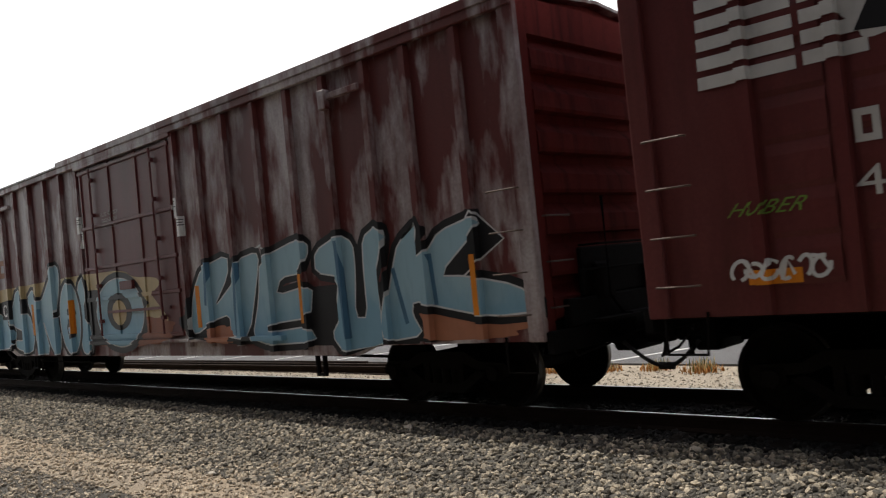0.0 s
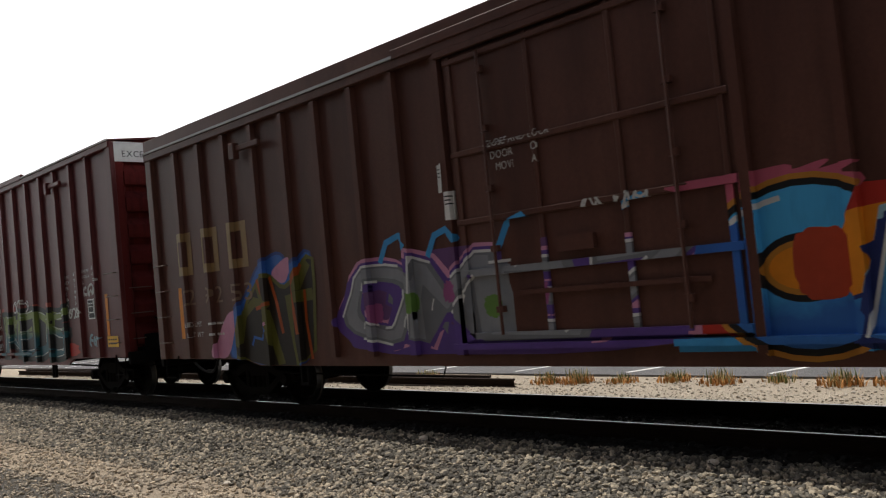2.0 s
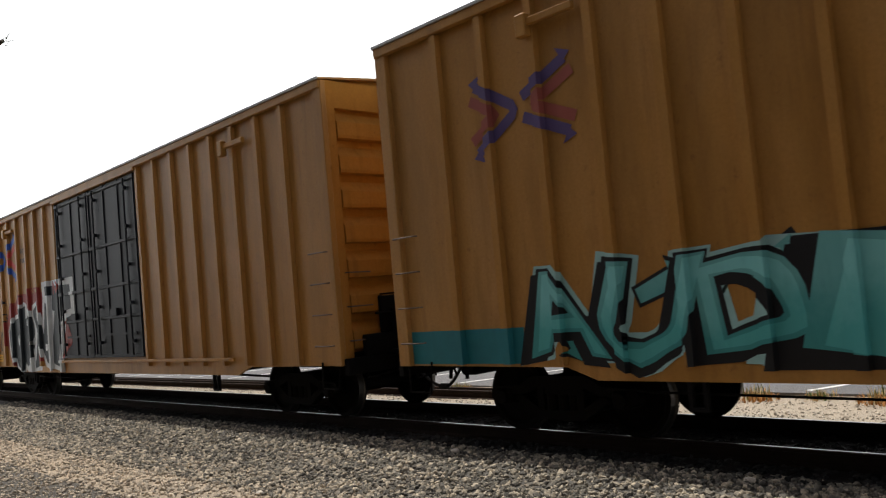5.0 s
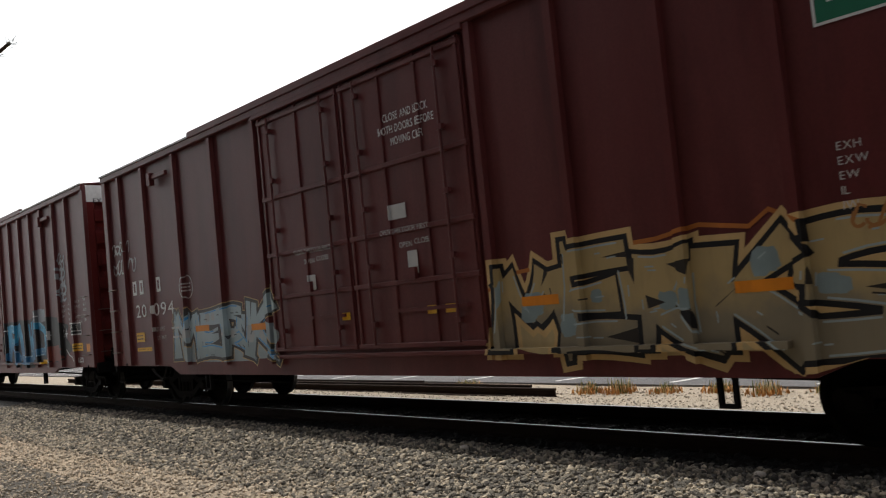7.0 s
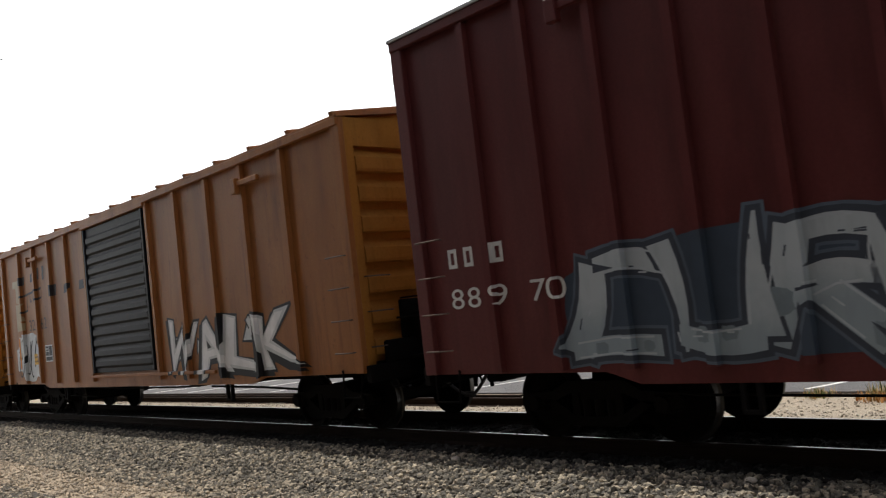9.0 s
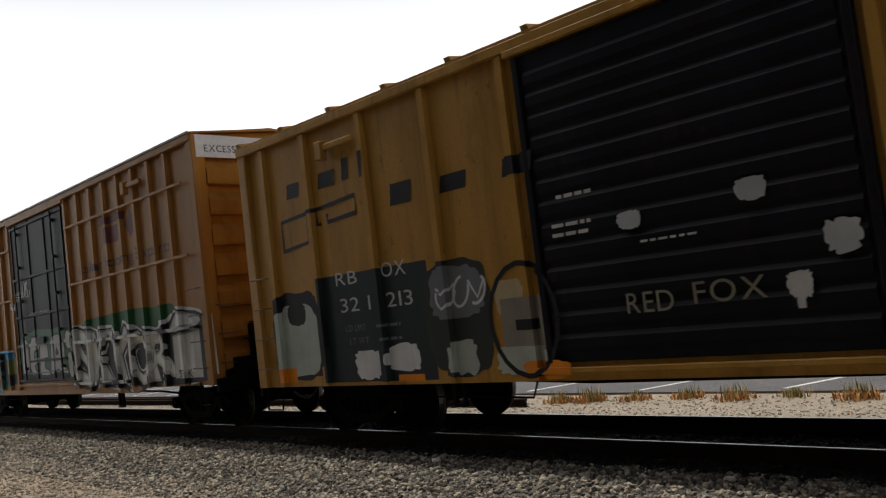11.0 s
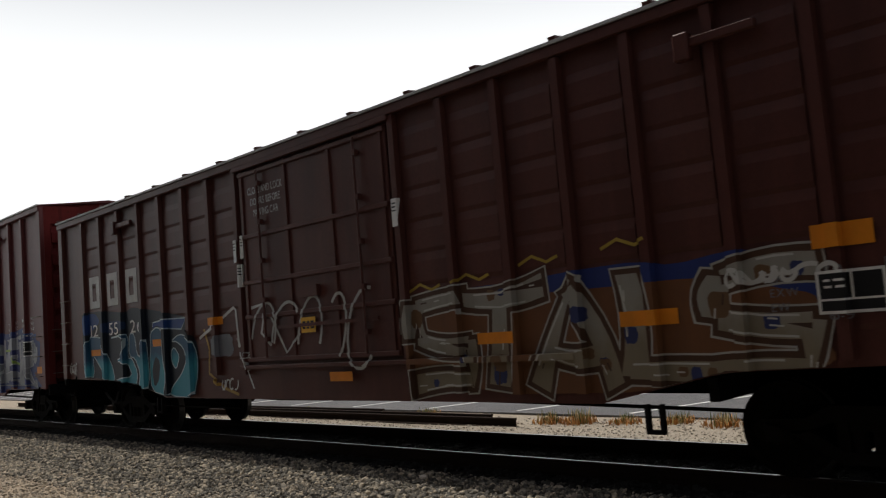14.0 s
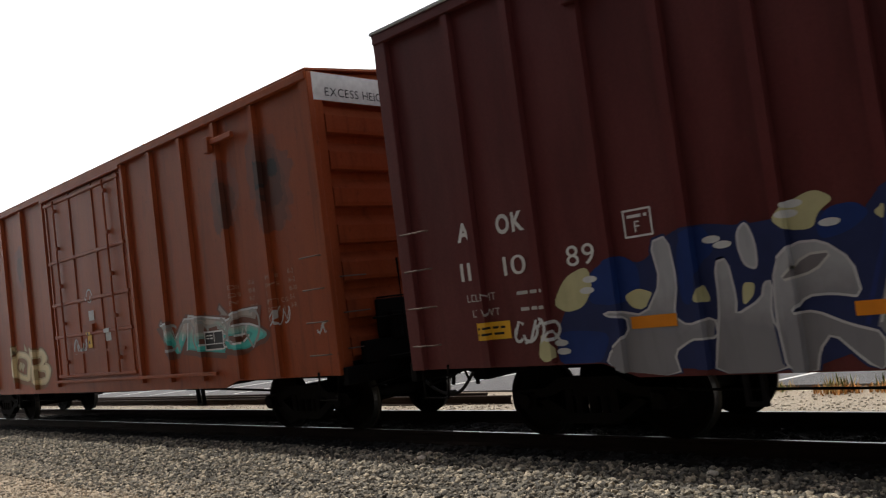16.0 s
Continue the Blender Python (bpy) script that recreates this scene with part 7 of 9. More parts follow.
    cross_sign(c, 4.95, 5.62, 2.92, 3.38, spray((0.03, 0.11, 0.36)), spray((0.45, 0.42, 0.36)))
    co = Coat()
    co.lines(["next", "load"], 3.82, 3.26, 0.15, BLACK, 0.52, 2, 0.035)
    co.lines(["any", "road"], 6.15, 3.27, 0.16, BLACK, 0.55, 2, 0.035)
    co.lay(c, "slogan", "black slogan lettering")
    stencil_box(c, 5.12, 1.34, 0.55, 0.30)
    co = Coat()
    co.rect(6.75, 7.3, 1.0, 1.2, ORANGE, 5)
    co.rect(4.9, 5.4, 0.86, 0.94, ORANGE, 5)
    co.rect(2.3, 2.8, 0.84, 0.92, ORANGE, 5)
    co.lay(c, "orange_patches", "orange patches on the sill")
    # rust runs
    rng = random.Random(7)
    m = spray((0.13, 0.05, 0.02))
    co = Coat()
    for k in range(46):
        x, z = rng.choice((3.55, 2.5, 4.7, 3.3, 2.2, 4.3)) + rng.uniform(-0.25, 0.25), rng.uniform(1.05, 2.5)
        co.blob(x, x + rng.uniform(0.02, 0.07), z, z + rng.uniform(0.06, 0.30), m, 0.4, 0.5, k, 10)
    co.lay(c, "rust_runs", "brown rust runs")


def paint_car_10(c):
    def skor(co):
        co.blob(1.6, 7.3, 1.3, 2.45, spray((0.02, 0.10, 0.03)), 0.0, 0.3, 3)
        co.blob(1.8, 7.2, 0.9, 1.8, BLACK, 0.2, 0.2, 4)
        co.piece("SKYORi", 1.75, 7.25, 0.90, 2.16, spray((0.50, 0.51, 0.48)), BLACK, WHITE_S, None, 7, 0.28, spray((0.30, 0.31, 0.30)))
    graffiti(c, "large white letters with black outline in a green haze", skor)

    def nepi(co):
        co.blob(-2.0, 2.0, 1.2, 2.35, spray((0.02, 0.12, 0.05)), 0.0, 0.25, 5)
        pale = spray((0.44, 0.45, 0.43))
        co.shape([(-1.62, 2.11), (-1.25, 2.12), (-1.23, 1.76), (-1.21, 1.44), (-1.26, 1.31), (-1.42, 1.32), (-1.49, 1.64), (-1.52, 1.28), (-1.71, 1.27)], pale, BLACK, None, 1.2, 0.10, 1)
        co.shape([(-1.04, 2.14), (-0.46, 2.14), (-0.48, 1.84), (-0.82, 1.85), (-0.89, 1.60), (-0.51, 1.67), (-0.50, 1.55), (-0.91, 1.47), (-0.82, 1.33), (-0.39, 1.27), (-1.18, 1.26)], pale, BLACK, None, 1.5, 0.10, 1)
        co.shape([(-0.38, 2.13), (-0.04, 2.09), (0.09, 1.93), (0.08, 1.61), (-0.11, 1.66), (-0.21, 1.38), (0.11, 1.32), (0.12, 1.22), (-0.50, 1.23), (-0.43, 1.65)], pale, BLACK, None, 1.8, 0.10, 1)
        co.shape([(0.41, 2.09), (0.74, 2.15), (1.04, 2.05), (1.15, 1.81), (1.11, 1.56), (0.78, 1.51), (1.29, 1.29), (1.24, 1.22), (0.87, 1.28), (0.66, 1.37), (0.36, 1.23), (0.23, 1.27), (0.30, 1.75)], pale, BLACK, None, 2.1, 0.10, 1)
        co.shape([(0.58, 1.72), (0.67, 1.87), (0.80, 1.68), (0.60, 1.66)], BLACK, None, None, 2.9, 0.1, 0)
        co.ring(1.40, 1.99, 0.17, 0.20, pale, BLACK, None, 2.4, 0.08)
        co.shape([(1.31, 1.69), (1.59, 1.70), (1.68, 1.16), (1.37, 1.14)], pale, BLACK, None, 2.4, 0.10, 1)
        co.shape([(1.68, 2.15), (1.97, 2.21), (1.91, 1.59), (1.86, 1.25), (1.75, 1.26), (1.79, 1.74), (1.65, 1.80)], pale, BLACK, None, 2.7, 0.10, 1)
        co.stroke([(-1.74, 1.29), (0.13, 1.28)], 0.03, GREY, 3.4)
        co.stroke([(0.13, 1.30), (1.29, 1.31)], 0.03, GREY, 3.4)
        co.stroke([(-0.89, 1.58), (-0.07, 1.62)], 0.03, GREY, 3.4)
        co.stroke([(0.46, 1.54), (1.17, 1.57)], 0.03, GREY, 3.4)
    graffiti(c, "white letters across the black door", nepi)

    def mest(co):
        co.blob(-7.3, -2.0, 0.88, 1.98, spray((0.03, 0.13, 0.09)), 0.0, 0.2, 6)
        co.piece("MEST", -7.1, -3.3, 0.90, 1.92, fade_spray((0.24, 0.02, 0.02), (0.30, 0.06, 0.04), 1.0, 1.8), spray((0.03, 0.20, 0.26)), spray((0.10, 0.20, 0.05)), None, 8, 0.15, spray((0.05, 0.32, 0.40)))
        co.blob(-3.5, -2.1, 0.95, 1.95, BLACK, 3.6, 0.5, 7)
        co.blob(-2.9, -2.1, 1.25, 1.75, spray((0.14, 0.18, 0.02)), 3.8, 0.4, 9)
        co.blob(-3.2, -2.4, 1.65, 1.95, SKY_B, 3.9, 0.5, 10)
    graffiti(c, "red letters with blue and green shapes", mest)
    slogan(c, 2.3, 3.34, 4.3, 0.22)
    bar_emblem(c, 3.5, 3.80, spray((0.15, 0.045, 0.035)))
    cross_sign(c, -6.22, -4.95, 3.40, 4.20, spray((0.03, 0.08, 0.36)), spray((0.46, 0.07, 0.04)))
    co = Coat()
    co.lines(["next", "load"], -6.94, 3.90, 0.13, BLACK, 0.48, 2, 0.035)
    co.lines(["any", "road"], -4.82, 3.92, 0.16, BLACK, 0.55, 2, 0.035)
    co.lay(c, "slogan", "black slogan lettering")
    co = Coat()
    co.word("FB", -6.09, 2.66, 0.20, BLACK, 0.44)
    co.word("OX", -5.40, 2.66, 0.20, BLACK, 0.46)
    co.rim(-3.75, -3.4, 2.55, 2.85, BLACK, 0.015)
    co.lay(c, "company_initials", "black initials as blocks")
    number(c, [("5", -6.72, 0.22), ("05", -6.1, 0.5), ("66", -5.35, 0.5), ("1", -4.62, 0.1)], 2.16, 0.25, BLACK)
    paper(c, [(-2.95, 2.95), (-2.45, 2.95), (-2.05, 2.9)], None, 0.14, 0.16)
    graffiti(c, "white handwriting on the black door", lambda co: co.scrawl(-1.45, -0.75, 3.15, 3.55, SIGN, 0.03, 12, 4))
    co = Coat()
    co.rim(-1.8, -1.5, 3.1, 3.32, SIGN, 0.012, 5)
    co.bars(-1.76, -1.54, 3.12, 3.3, 3, SIGN, 3, 6)
    co.word("DOORS AND LOCK BEFORE MOVING CAR", -0.85, 2.70, 0.06, SIGN, 1.25, 5)
    co.lay(c, "door_signs", "small white signs on the black door")
    graffiti(c, "small black initials", lambda co: co.word("STK", 6.45, 1.02, 0.14, BLACK, 0.5, 4.5, 0.0))
    end_words(c, "EXCESS HEIGHT CAR", -1.45, 4.92, 0.12, BLACK)


def paint_car_11(c):
    def pier(co):
        co.blob(1.6, 6.7, 0.98, 2.05, BLACK, 0.1, 0.2, 2)
        co.blob(6.2, 7.5, 1.0, 1.65, spray((0.06, 0.015, 0.07)), 0.0, 0.2, 3)
        co.blob(1.4, 2.2, 1.0, 1.7, spray((0.07, 0.02, 0.10)), 0.0, 0.2, 4)
        co.piece("PIER", 2.0, 5.55, 0.90, 2.30, fade_spray((0.50, 0.33, 0.05), (0.05, 0.36, 0.42), 1.2, 1.7), BLACK, None, spray((0.07, 0.02, 0.10)), 6, 0.12, spray((0.5, 0.6, 0.6)), 0.05)
        co.piece("U", 5.45, 6.45, 0.90, 1.95, fade_spray((0.03, 0.24, 0.30), (0.20, 0.26, 0.03), 1.0, 1.7), BLACK, None, spray((0.07, 0.02, 0.10)), 8, 0.1, spray((0.5, 0.6, 0.6)), 0.05)
        for k, (x, z) in enumerate(((2.3, 1.2), (3.2, 1.9), (4.0, 1.1), (4.9, 1.6), (2.5, 1.8), (5.8, 1.2))):
            co.blob(x, x + 0.32, z, z + 0.35, (spray((0.02, 0.10, 0.34)), spray((0.20, 0.26, 0.02)))[k % 2], 3.55, 0.4, k)
        co.rect(2.2, 4.9, 1.02, 1.12, spray((0.22, 0.25, 0.03)), 3.7)
        for x in (2.4, 3.6, 5.4):
            co.stroke([(x, 2.15), (x + 0.2, 2.22), (x + 0.4, 2.15), (x + 0.6, 2.25)], 0.05, PINK, 0.6)
    graffiti(c, "turquoise, yellow and blue letters in thick black", pier)

    def cdr(co):
        green, dark, rimc, line = fade_spray((0.05, 0.06, 0.015), (0.27, 0.33, 0.11), 1.15, 1.75), spray((0.06, 0.12, 0.02)), spray((0.05, 0.02, 0.016)), spray((0.40, 0.40, 0.36))
        co.shape([(-7.71, 1.71), (-7.59, 1.83), (-6.95, 1.90), (-6.46, 1.91), (-6.12, 2.06), (-5.87, 1.82), (-5.23, 1.95), (-5.04, 1.98), (-4.78, 2.44), (-4.62, 2.48), (-4.40, 2.27), (-4.11, 2.02), (-3.84, 2.10), (-3.50, 2.07), (-3.26, 2.15), (-3.07, 1.92), (-2.98, 1.81), (-3.14, 0.74), (-5.69, 0.79), (-7.63, 1.03)], spray((0.05, 0.032, 0.02)), None, None, 0.0, 0.1, 1)
        co.shape([(-7.69, 1.81), (-7.22, 1.86), (-6.69, 1.94), (-6.46, 1.88), (-6.63, 1.62), (-7.42, 1.72)], spray((0.012, 0.17, 0.15)), rimc, None, 0.5, 0.06)
        co.shape([(-5.76, 1.84), (-5.57, 1.93), (-5.10, 2.00), (-5.05, 1.87), (-5.45, 1.81)], spray((0.012, 0.17, 0.15)), rimc, None, 0.5, 0.06)
        co.shape([(-4.51, 2.29), (-4.32, 2.37), (-4.08, 2.22), (-3.89, 2.09), (-4.12, 1.97), (-4.30, 2.15)], spray((0.012, 0.17, 0.15)), rimc, None, 0.5, 0.06)
        co.shape([(-3.45, 2.07), (-3.30, 2.16), (-3.13, 2.13), (-2.98, 1.77), (-3.00, 1.63), (-3.24, 2.01)], spray((0.012, 0.17, 0.15)), rimc, None, 0.5, 0.06)
        co.shape([(-4.05, 2.36), (-3.95, 2.39), (-3.86, 2.30), (-3.99, 2.24)], spray((0.012, 0.17, 0.15)), rimc, None, 0.5, 0.06)
        co.shape([(-7.32, 2.07), (-7.05, 2.08), (-7.07, 1.95), (-7.34, 1.94)], spray((0.012, 0.17, 0.15)), rimc, None, 0.5, 0.06)
        co.shape([(-6.61, 1.71), (-6.49, 1.95), (-6.12, 2.06), (-6.10, 1.97), (-6.44, 1.79), (-6.55, 1.61)], PINK, None, None, 0.8)
        co.shape([(-4.98, 2.14), (-4.74, 2.46), (-4.62, 2.48), (-4.40, 2.27), (-4.67, 2.37), (-4.81, 2.23)], PINK, None, None, 0.8)
        co.shape([(-4.25, 2.14), (-4.07, 1.91), (-3.81, 2.10), (-3.45, 2.07), (-3.42, 1.97), (-3.79, 2.05), (-4.09, 1.81)], PINK, None, None, 0.8)
        co.shape([(-6.48, 1.79), (-6.13, 2.00), (-5.96, 1.68), (-5.81, 1.32), (-6.02, 1.33), (-6.10, 1.51), (-6.26, 1.22), (-6.34, 1.41)], green, rimc, line, 1.2, 0.07, 0)
        co.shape([(-5.93, 1.65), (-5.77, 1.78), (-5.56, 1.56), (-5.21, 1.28), (-5.82, 1.26)], green, rimc, None, 1.4, 0.06, 0)
        co.shape([(-7.35, 1.61), (-7.06, 1.27), (-6.71, 1.63)], dark, rimc, line, 1.2, 0.05, 0)
        co.shape([(-4.78, 2.41), (-4.63, 2.42), (-4.36, 2.13), (-4.76, 2.16)], dark, rimc, None, 1.3, 0.06, 0)
        co.shape([(-5.06, 1.82), (-4.95, 2.14), (-4.82, 2.15), (-4.94, 1.81)], dark, rimc, line, 1.3, 0.05, 0)
        co.shape([(-5.23, 1.56), (-5.01, 1.57), (-4.66, 1.85), (-4.66, 1.51), (-4.32, 1.32), (-3.96, 1.32), (-4.21, 1.67), (-4.48, 1.73), (-4.68, 2.10), (-4.26, 2.06), (-4.10, 1.76), (-3.85, 1.24), (-3.45, 1.17), (-3.08, 1.10), (-3.12, 0.87), (-4.97, 0.88), (-5.22, 1.22)], green, rimc, None, 1.5, 0.07, 0)
        co.shape([(-4.09, 1.82), (-3.82, 2.05), (-3.50, 2.05), (-3.41, 1.92), (-3.61, 1.66), (-3.77, 1.58), (-3.56, 1.36), (-3.84, 1.41)], green, rimc, line, 1.9, 0.06, 1)
        co.shape([(-3.97, 1.72), (-3.89, 1.75), (-3.86, 1.66), (-3.93, 1.63)], rimc, None, None, 2.7, 0.1, 1)
        co.shape([(-3.64, 1.66), (-3.28, 2.04), (-3.24, 1.99), (-3.36, 1.63)], dark, rimc, line, 2.2, 0.06, 0)
        co.shape([(-3.24, 1.96), (-3.02, 1.54), (-3.04, 1.39), (-3.40, 1.54)], spray((0.08, 0.02, 0.015)), None, None, 2.2, 0.06, 0)
        co.shape([(-3.28, 1.43), (-3.13, 1.40), (-3.11, 1.09), (-3.24, 1.13)], green, rimc, line, 2.4, 0.04, 0)
        co.shape([(-5.94, 1.15), (-5.66, 1.15), (-5.52, 0.99), (-5.86, 1.02)], spray((0.04, 0.045, 0.04)), None, line, 2.0, 0.05, 0)
        co.shape([(-5.01, 1.18), (-4.82, 1.23), (-4.56, 1.03), (-5.00, 1.02)], spray((0.04, 0.045, 0.04)), None, line, 2.0, 0.05, 0)
        co.shape([(-4.55, 1.11), (-3.92, 1.10), (-3.92, 0.95), (-4.55, 0.95)], spray((0.04, 0.045, 0.04)), None, line, 2.0, 0.05, 0)
    graffiti(c, "pale green wildstyle letters with a turquoise rim", cdr)
    graffiti(c, "white hand tags", lambda co: (co.scrawl(6.6, 7.4, 1.65, 1.95, SIGN, 0.03, 5, 4), co.scrawl(6.0, 6.5, 1.75, 2.0, SIGN, 0.03, 6, 3), co.scrawl(6.8, 7.4, 1.3, 1.5, SIGN, 0.03, 7, 3), co.scrawl(6.6, 7.3, 2.15, 2.4, spray((0.3, 0.2, 0.2)), 0.025, 8, 4)))
    graffiti(c, "lilac hand lettering", lambda co: (co.word("CYBER", -3.56, 2.56, 0.17, spray((0.32, 0.22, 0.34)), 0.42, 3, 0.0, 0.25), co.word("PUNK", -3.46, 2.32, 0.17, spray((0.32, 0.22, 0.34)), 0.36, 3, 0.0, 0.25), co.ring(-3.30, 2.83, 0.15, 0.035, spray((0.32, 0.22, 0.34)), None, None, 3)))
    co = Coat()
    co.word("TO", -6.72, 2.50, 0.20, SIGN, 0.47)
    co.word("E", -5.93, 2.50, 0.20, SIGN, 0.2)
    co.rim(-4.95, -4.65, 2.28, 2.6, SIGN, 0.018)
    co.lay(c, "company_initials", "white initials as blocks")
    number(c, [("30", -6.60, 0.42), ("82", -5.87, 0.41)], 2.02, 0.20, SIGN)
    close_sign(c, 0.25, 4.02, 0.98, 0.095, SIGN, False)
    co = Coat()
    co.lines(["IMPORTANT", "CLOSE END DOOR", "BEFORE CLOSING MAIN"], -2.2, 3.86, 0.06, SIGN, 0.9, 5)
    co.bars(-2.2, -1.3, 3.30, 3.55, 2, SIGN, 4, 5)
    co.rect(-1.2, -1.05, 2.72, 2.84, SIGN, 5)
    co.rim(0.45, 0.65, 1.95, 2.3, SIGN, 0.02, 5)
    co.bars(0.65, 1.1, 2.5, 2.7, 3, SIGN, 5, 5)
    co.lay(c, "door_signs", "small white signs on the doors")
    sticker(c, 1.35, 2.02, 0.35, 0.3, YELLOW)
    co = Coat()
    co.rect(6.45, 6.95, 1.22, 1.42, ORANGE, 5)
    co.lay(c, "reflector", "orange reflecting square")
    co = Coat()
    co.rect(-6.55, -6.1, 1.1, 1.3, ORANGE, 5)
    co.lay(c, "reflector", "orange reflecting square")
    reflectors(c, [(-4.3, 1.35), (-1.3, 1.55), (2.6, 1.45)], ORANGE)
    end_words(c, "3082", -0.1, 4.25, 0.16, SIGN)
    co = Coat()
    co.bars(5.9, 6.6, 3.65, 4.05, 5, SIGN, 6)
    co.lay(c, "stencils", "small white stencils")


def paint_car_12(c):
    def stals(co):
        co.blob(1.8, 7.4, 1.0, 2.25, NAVY, 0.0, 0.45, 3)
        co.blob(1.8, 7.2, 0.85, 2.0, spray((0.14, 0.06, 0.025)), 0.1, 0.2, 2)
        co.wild("STALS", 2.0, 7.0, 0.92, 2.16, fade_spray((0.20, 0.17, 0.12), (0.26, 0.25, 0.22), 1.0, 2.0), spray((0.06, 0.03, 0.02)), spray((0.07, 0.035, 0.02)), spray((0.48, 0.48, 0.45)), 4, spray((0.36, 0.36, 0.33)), 0.24, (spray((0.03, 0.04, 0.12)), spray((0.14, 0.08, 0.04))), 0.25, 0.02)
        for x, z in ((2.0, 2.15), (2.8, 2.2), (3.8, 2.3), (4.9, 2.35)):
            co.stroke([(x, z), (x + 0.2, z + 0.08), (x + 0.4, z), (x + 0.55, z + 0.05)], 0.035, spray((0.35, 0.25, 0.04)), 3)
        co.rect(3.1, 3.7, 1.45, 1.58, ORANGE, 4)
        co.rect(5.05, 5.7, 1.55, 1.70, ORANGE, 4)
    graffiti(c, "grey letters edged in white on brown", stals)

    def stud(co):
        aqua, deep, ink, line = fade_spray((0.05, 0.28, 0.36), (0.012, 0.07, 0.14), 1.25, 1.75), spray((0.012, 0.05, 0.20)), spray((0.006, 0.012, 0.022)), spray((0.45, 0.56, 0.60))
        co.shape([(-8.20, 2.54), (-7.25, 2.53), (-6.18, 2.42), (-5.95, 2.51), (-5.43, 2.45), (-4.77, 2.36), (-3.73, 2.19), (-3.79, 2.00), (-3.44, 1.73), (-3.46, 1.25), (-3.67, 0.77), (-4.51, 0.82), (-5.61, 0.95), (-6.92, 1.10), (-8.21, 1.20), (-8.28, 2.05)], ink, None, None, 0.2, 0.1, 1)
        co.shape([(-8.13, 2.49), (-7.64, 2.51), (-7.40, 2.31), (-7.82, 2.14), (-8.11, 2.03)], deep, None, None, 0.9)
        co.shape([(-5.07, 2.16), (-4.61, 2.20), (-3.81, 2.18), (-3.99, 1.99), (-4.63, 2.04), (-5.09, 2.04)], deep, None, line, 0.9, 0.1, 0)
        co.shape([(-7.28, 2.29), (-6.20, 2.29), (-6.23, 2.06), (-7.24, 2.06)], spray((0.010, 0.03, 0.09)), None, None, 0.9)
        co.shape([(-8.07, 2.03), (-7.31, 1.98), (-7.19, 1.70), (-6.89, 1.38), (-6.80, 1.08), (-7.16, 1.11), (-7.51, 1.40), (-7.81, 1.65), (-7.80, 1.18), (-8.14, 1.20)], aqua, ink, line, 1.4, 0.06, 1)
        co.shape([(-7.06, 1.95), (-6.24, 1.99), (-6.28, 1.62), (-6.75, 1.49), (-6.19, 1.44), (-6.00, 1.18), (-6.74, 1.13), (-6.69, 1.06), (-5.87, 0.96), (-5.78, 1.25), (-6.01, 1.54), (-6.18, 1.53), (-6.13, 1.91), (-6.23, 2.02)], aqua, ink, line, 1.8, 0.06, 1)
        co.shape([(-6.07, 2.01), (-5.85, 2.00), (-5.79, 1.60), (-5.59, 1.53), (-5.45, 1.86), (-5.36, 1.86), (-5.31, 1.44), (-5.29, 1.17), (-5.40, 0.90), (-5.77, 0.95), (-5.68, 1.24), (-5.86, 1.52), (-6.12, 1.58)], aqua, ink, line, 2.2, 0.06, 1)
        co.shape([(-5.19, 1.98), (-4.89, 2.09), (-4.60, 1.90), (-4.60, 1.54), (-4.51, 1.15), (-4.64, 0.82), (-5.23, 0.90), (-5.26, 1.44), (-5.18, 1.71)], aqua, ink, line, 2.6, 0.06, 1)
        co.shape([(-5.18, 1.30), (-5.00, 1.56), (-4.84, 1.42), (-4.92, 1.09), (-5.12, 0.96)], ink, None, None, 3.3)
        co.shape([(-4.39, 1.79), (-4.08, 1.91), (-3.69, 1.84), (-3.46, 1.55), (-3.48, 1.20), (-3.66, 0.78), (-4.51, 0.82), (-4.45, 0.96), (-4.04, 1.21), (-3.85, 1.45), (-3.95, 1.67), (-4.18, 1.78)], aqua, ink, line, 3.0, 0.07, 1)
        co.shape([(-4.41, 1.60), (-4.28, 1.69), (-4.09, 1.52), (-4.24, 1.28), (-4.39, 1.41)], aqua, ink, line, 3.4, 0.05, 1)
        co.stroke([(-3.2, 1.95), (-3.05, 1.6), (-3.1, 1.2), (-2.6, 0.95), (-2.2, 0.85)], 0.05, spray((0.36, 0.22, 0.05)), 1)
    graffiti(c, "turquoise and navy letters with a pale edge", stud)

    def tri(co):
        co.stroke([(-3.35, 1.8), (-2.7, 2.05), (-2.2, 2.25), (-2.15, 2.2), (-2.1, 1.6)], 0.05, SIGN)
        co.stroke([(-2.15, 1.75), (-1.9, 1.4), (-1.65, 0.95)], 0.03, SIGN)
        co.blob(-2.9, -2.25, 1.45, 1.85, GREY, 2.5, 0.3, 9)
        co.word("50 K", -1.98, 1.42, 0.10, SIGN)
        co.scrawl(-2.7, -2.2, 0.92, 1.12, SIGN, 0.03, 3, 4)
        co.scrawl(-9.05, -8.7, 1.25, 1.5, SIGN, 0.03, 5, 4)
    graffiti(c, "white angular outline and a grey patch", tri)
    graffiti(c, "white looping outlines on the door", lambda co: (co.scrawl(-1.6, 1.4, 1.2, 2.3, spray((0.40, 0.40, 0.38)), 0.045, 17, 5), co.stroke([(-1.6, 2.2), (-1.2, 2.25), (-1.35, 1.8), (-1.1, 1.6)], 0.05, SIGN)))
    graffiti(c, "white hand tag", lambda co: (co.scrawl(6.2, 7.2, 1.85, 2.0, SIGN, 0.04, 8, 6), co.scrawl(7.6, 8.7, 1.25, 1.6, SIGN, 0.04, 9, 5)))
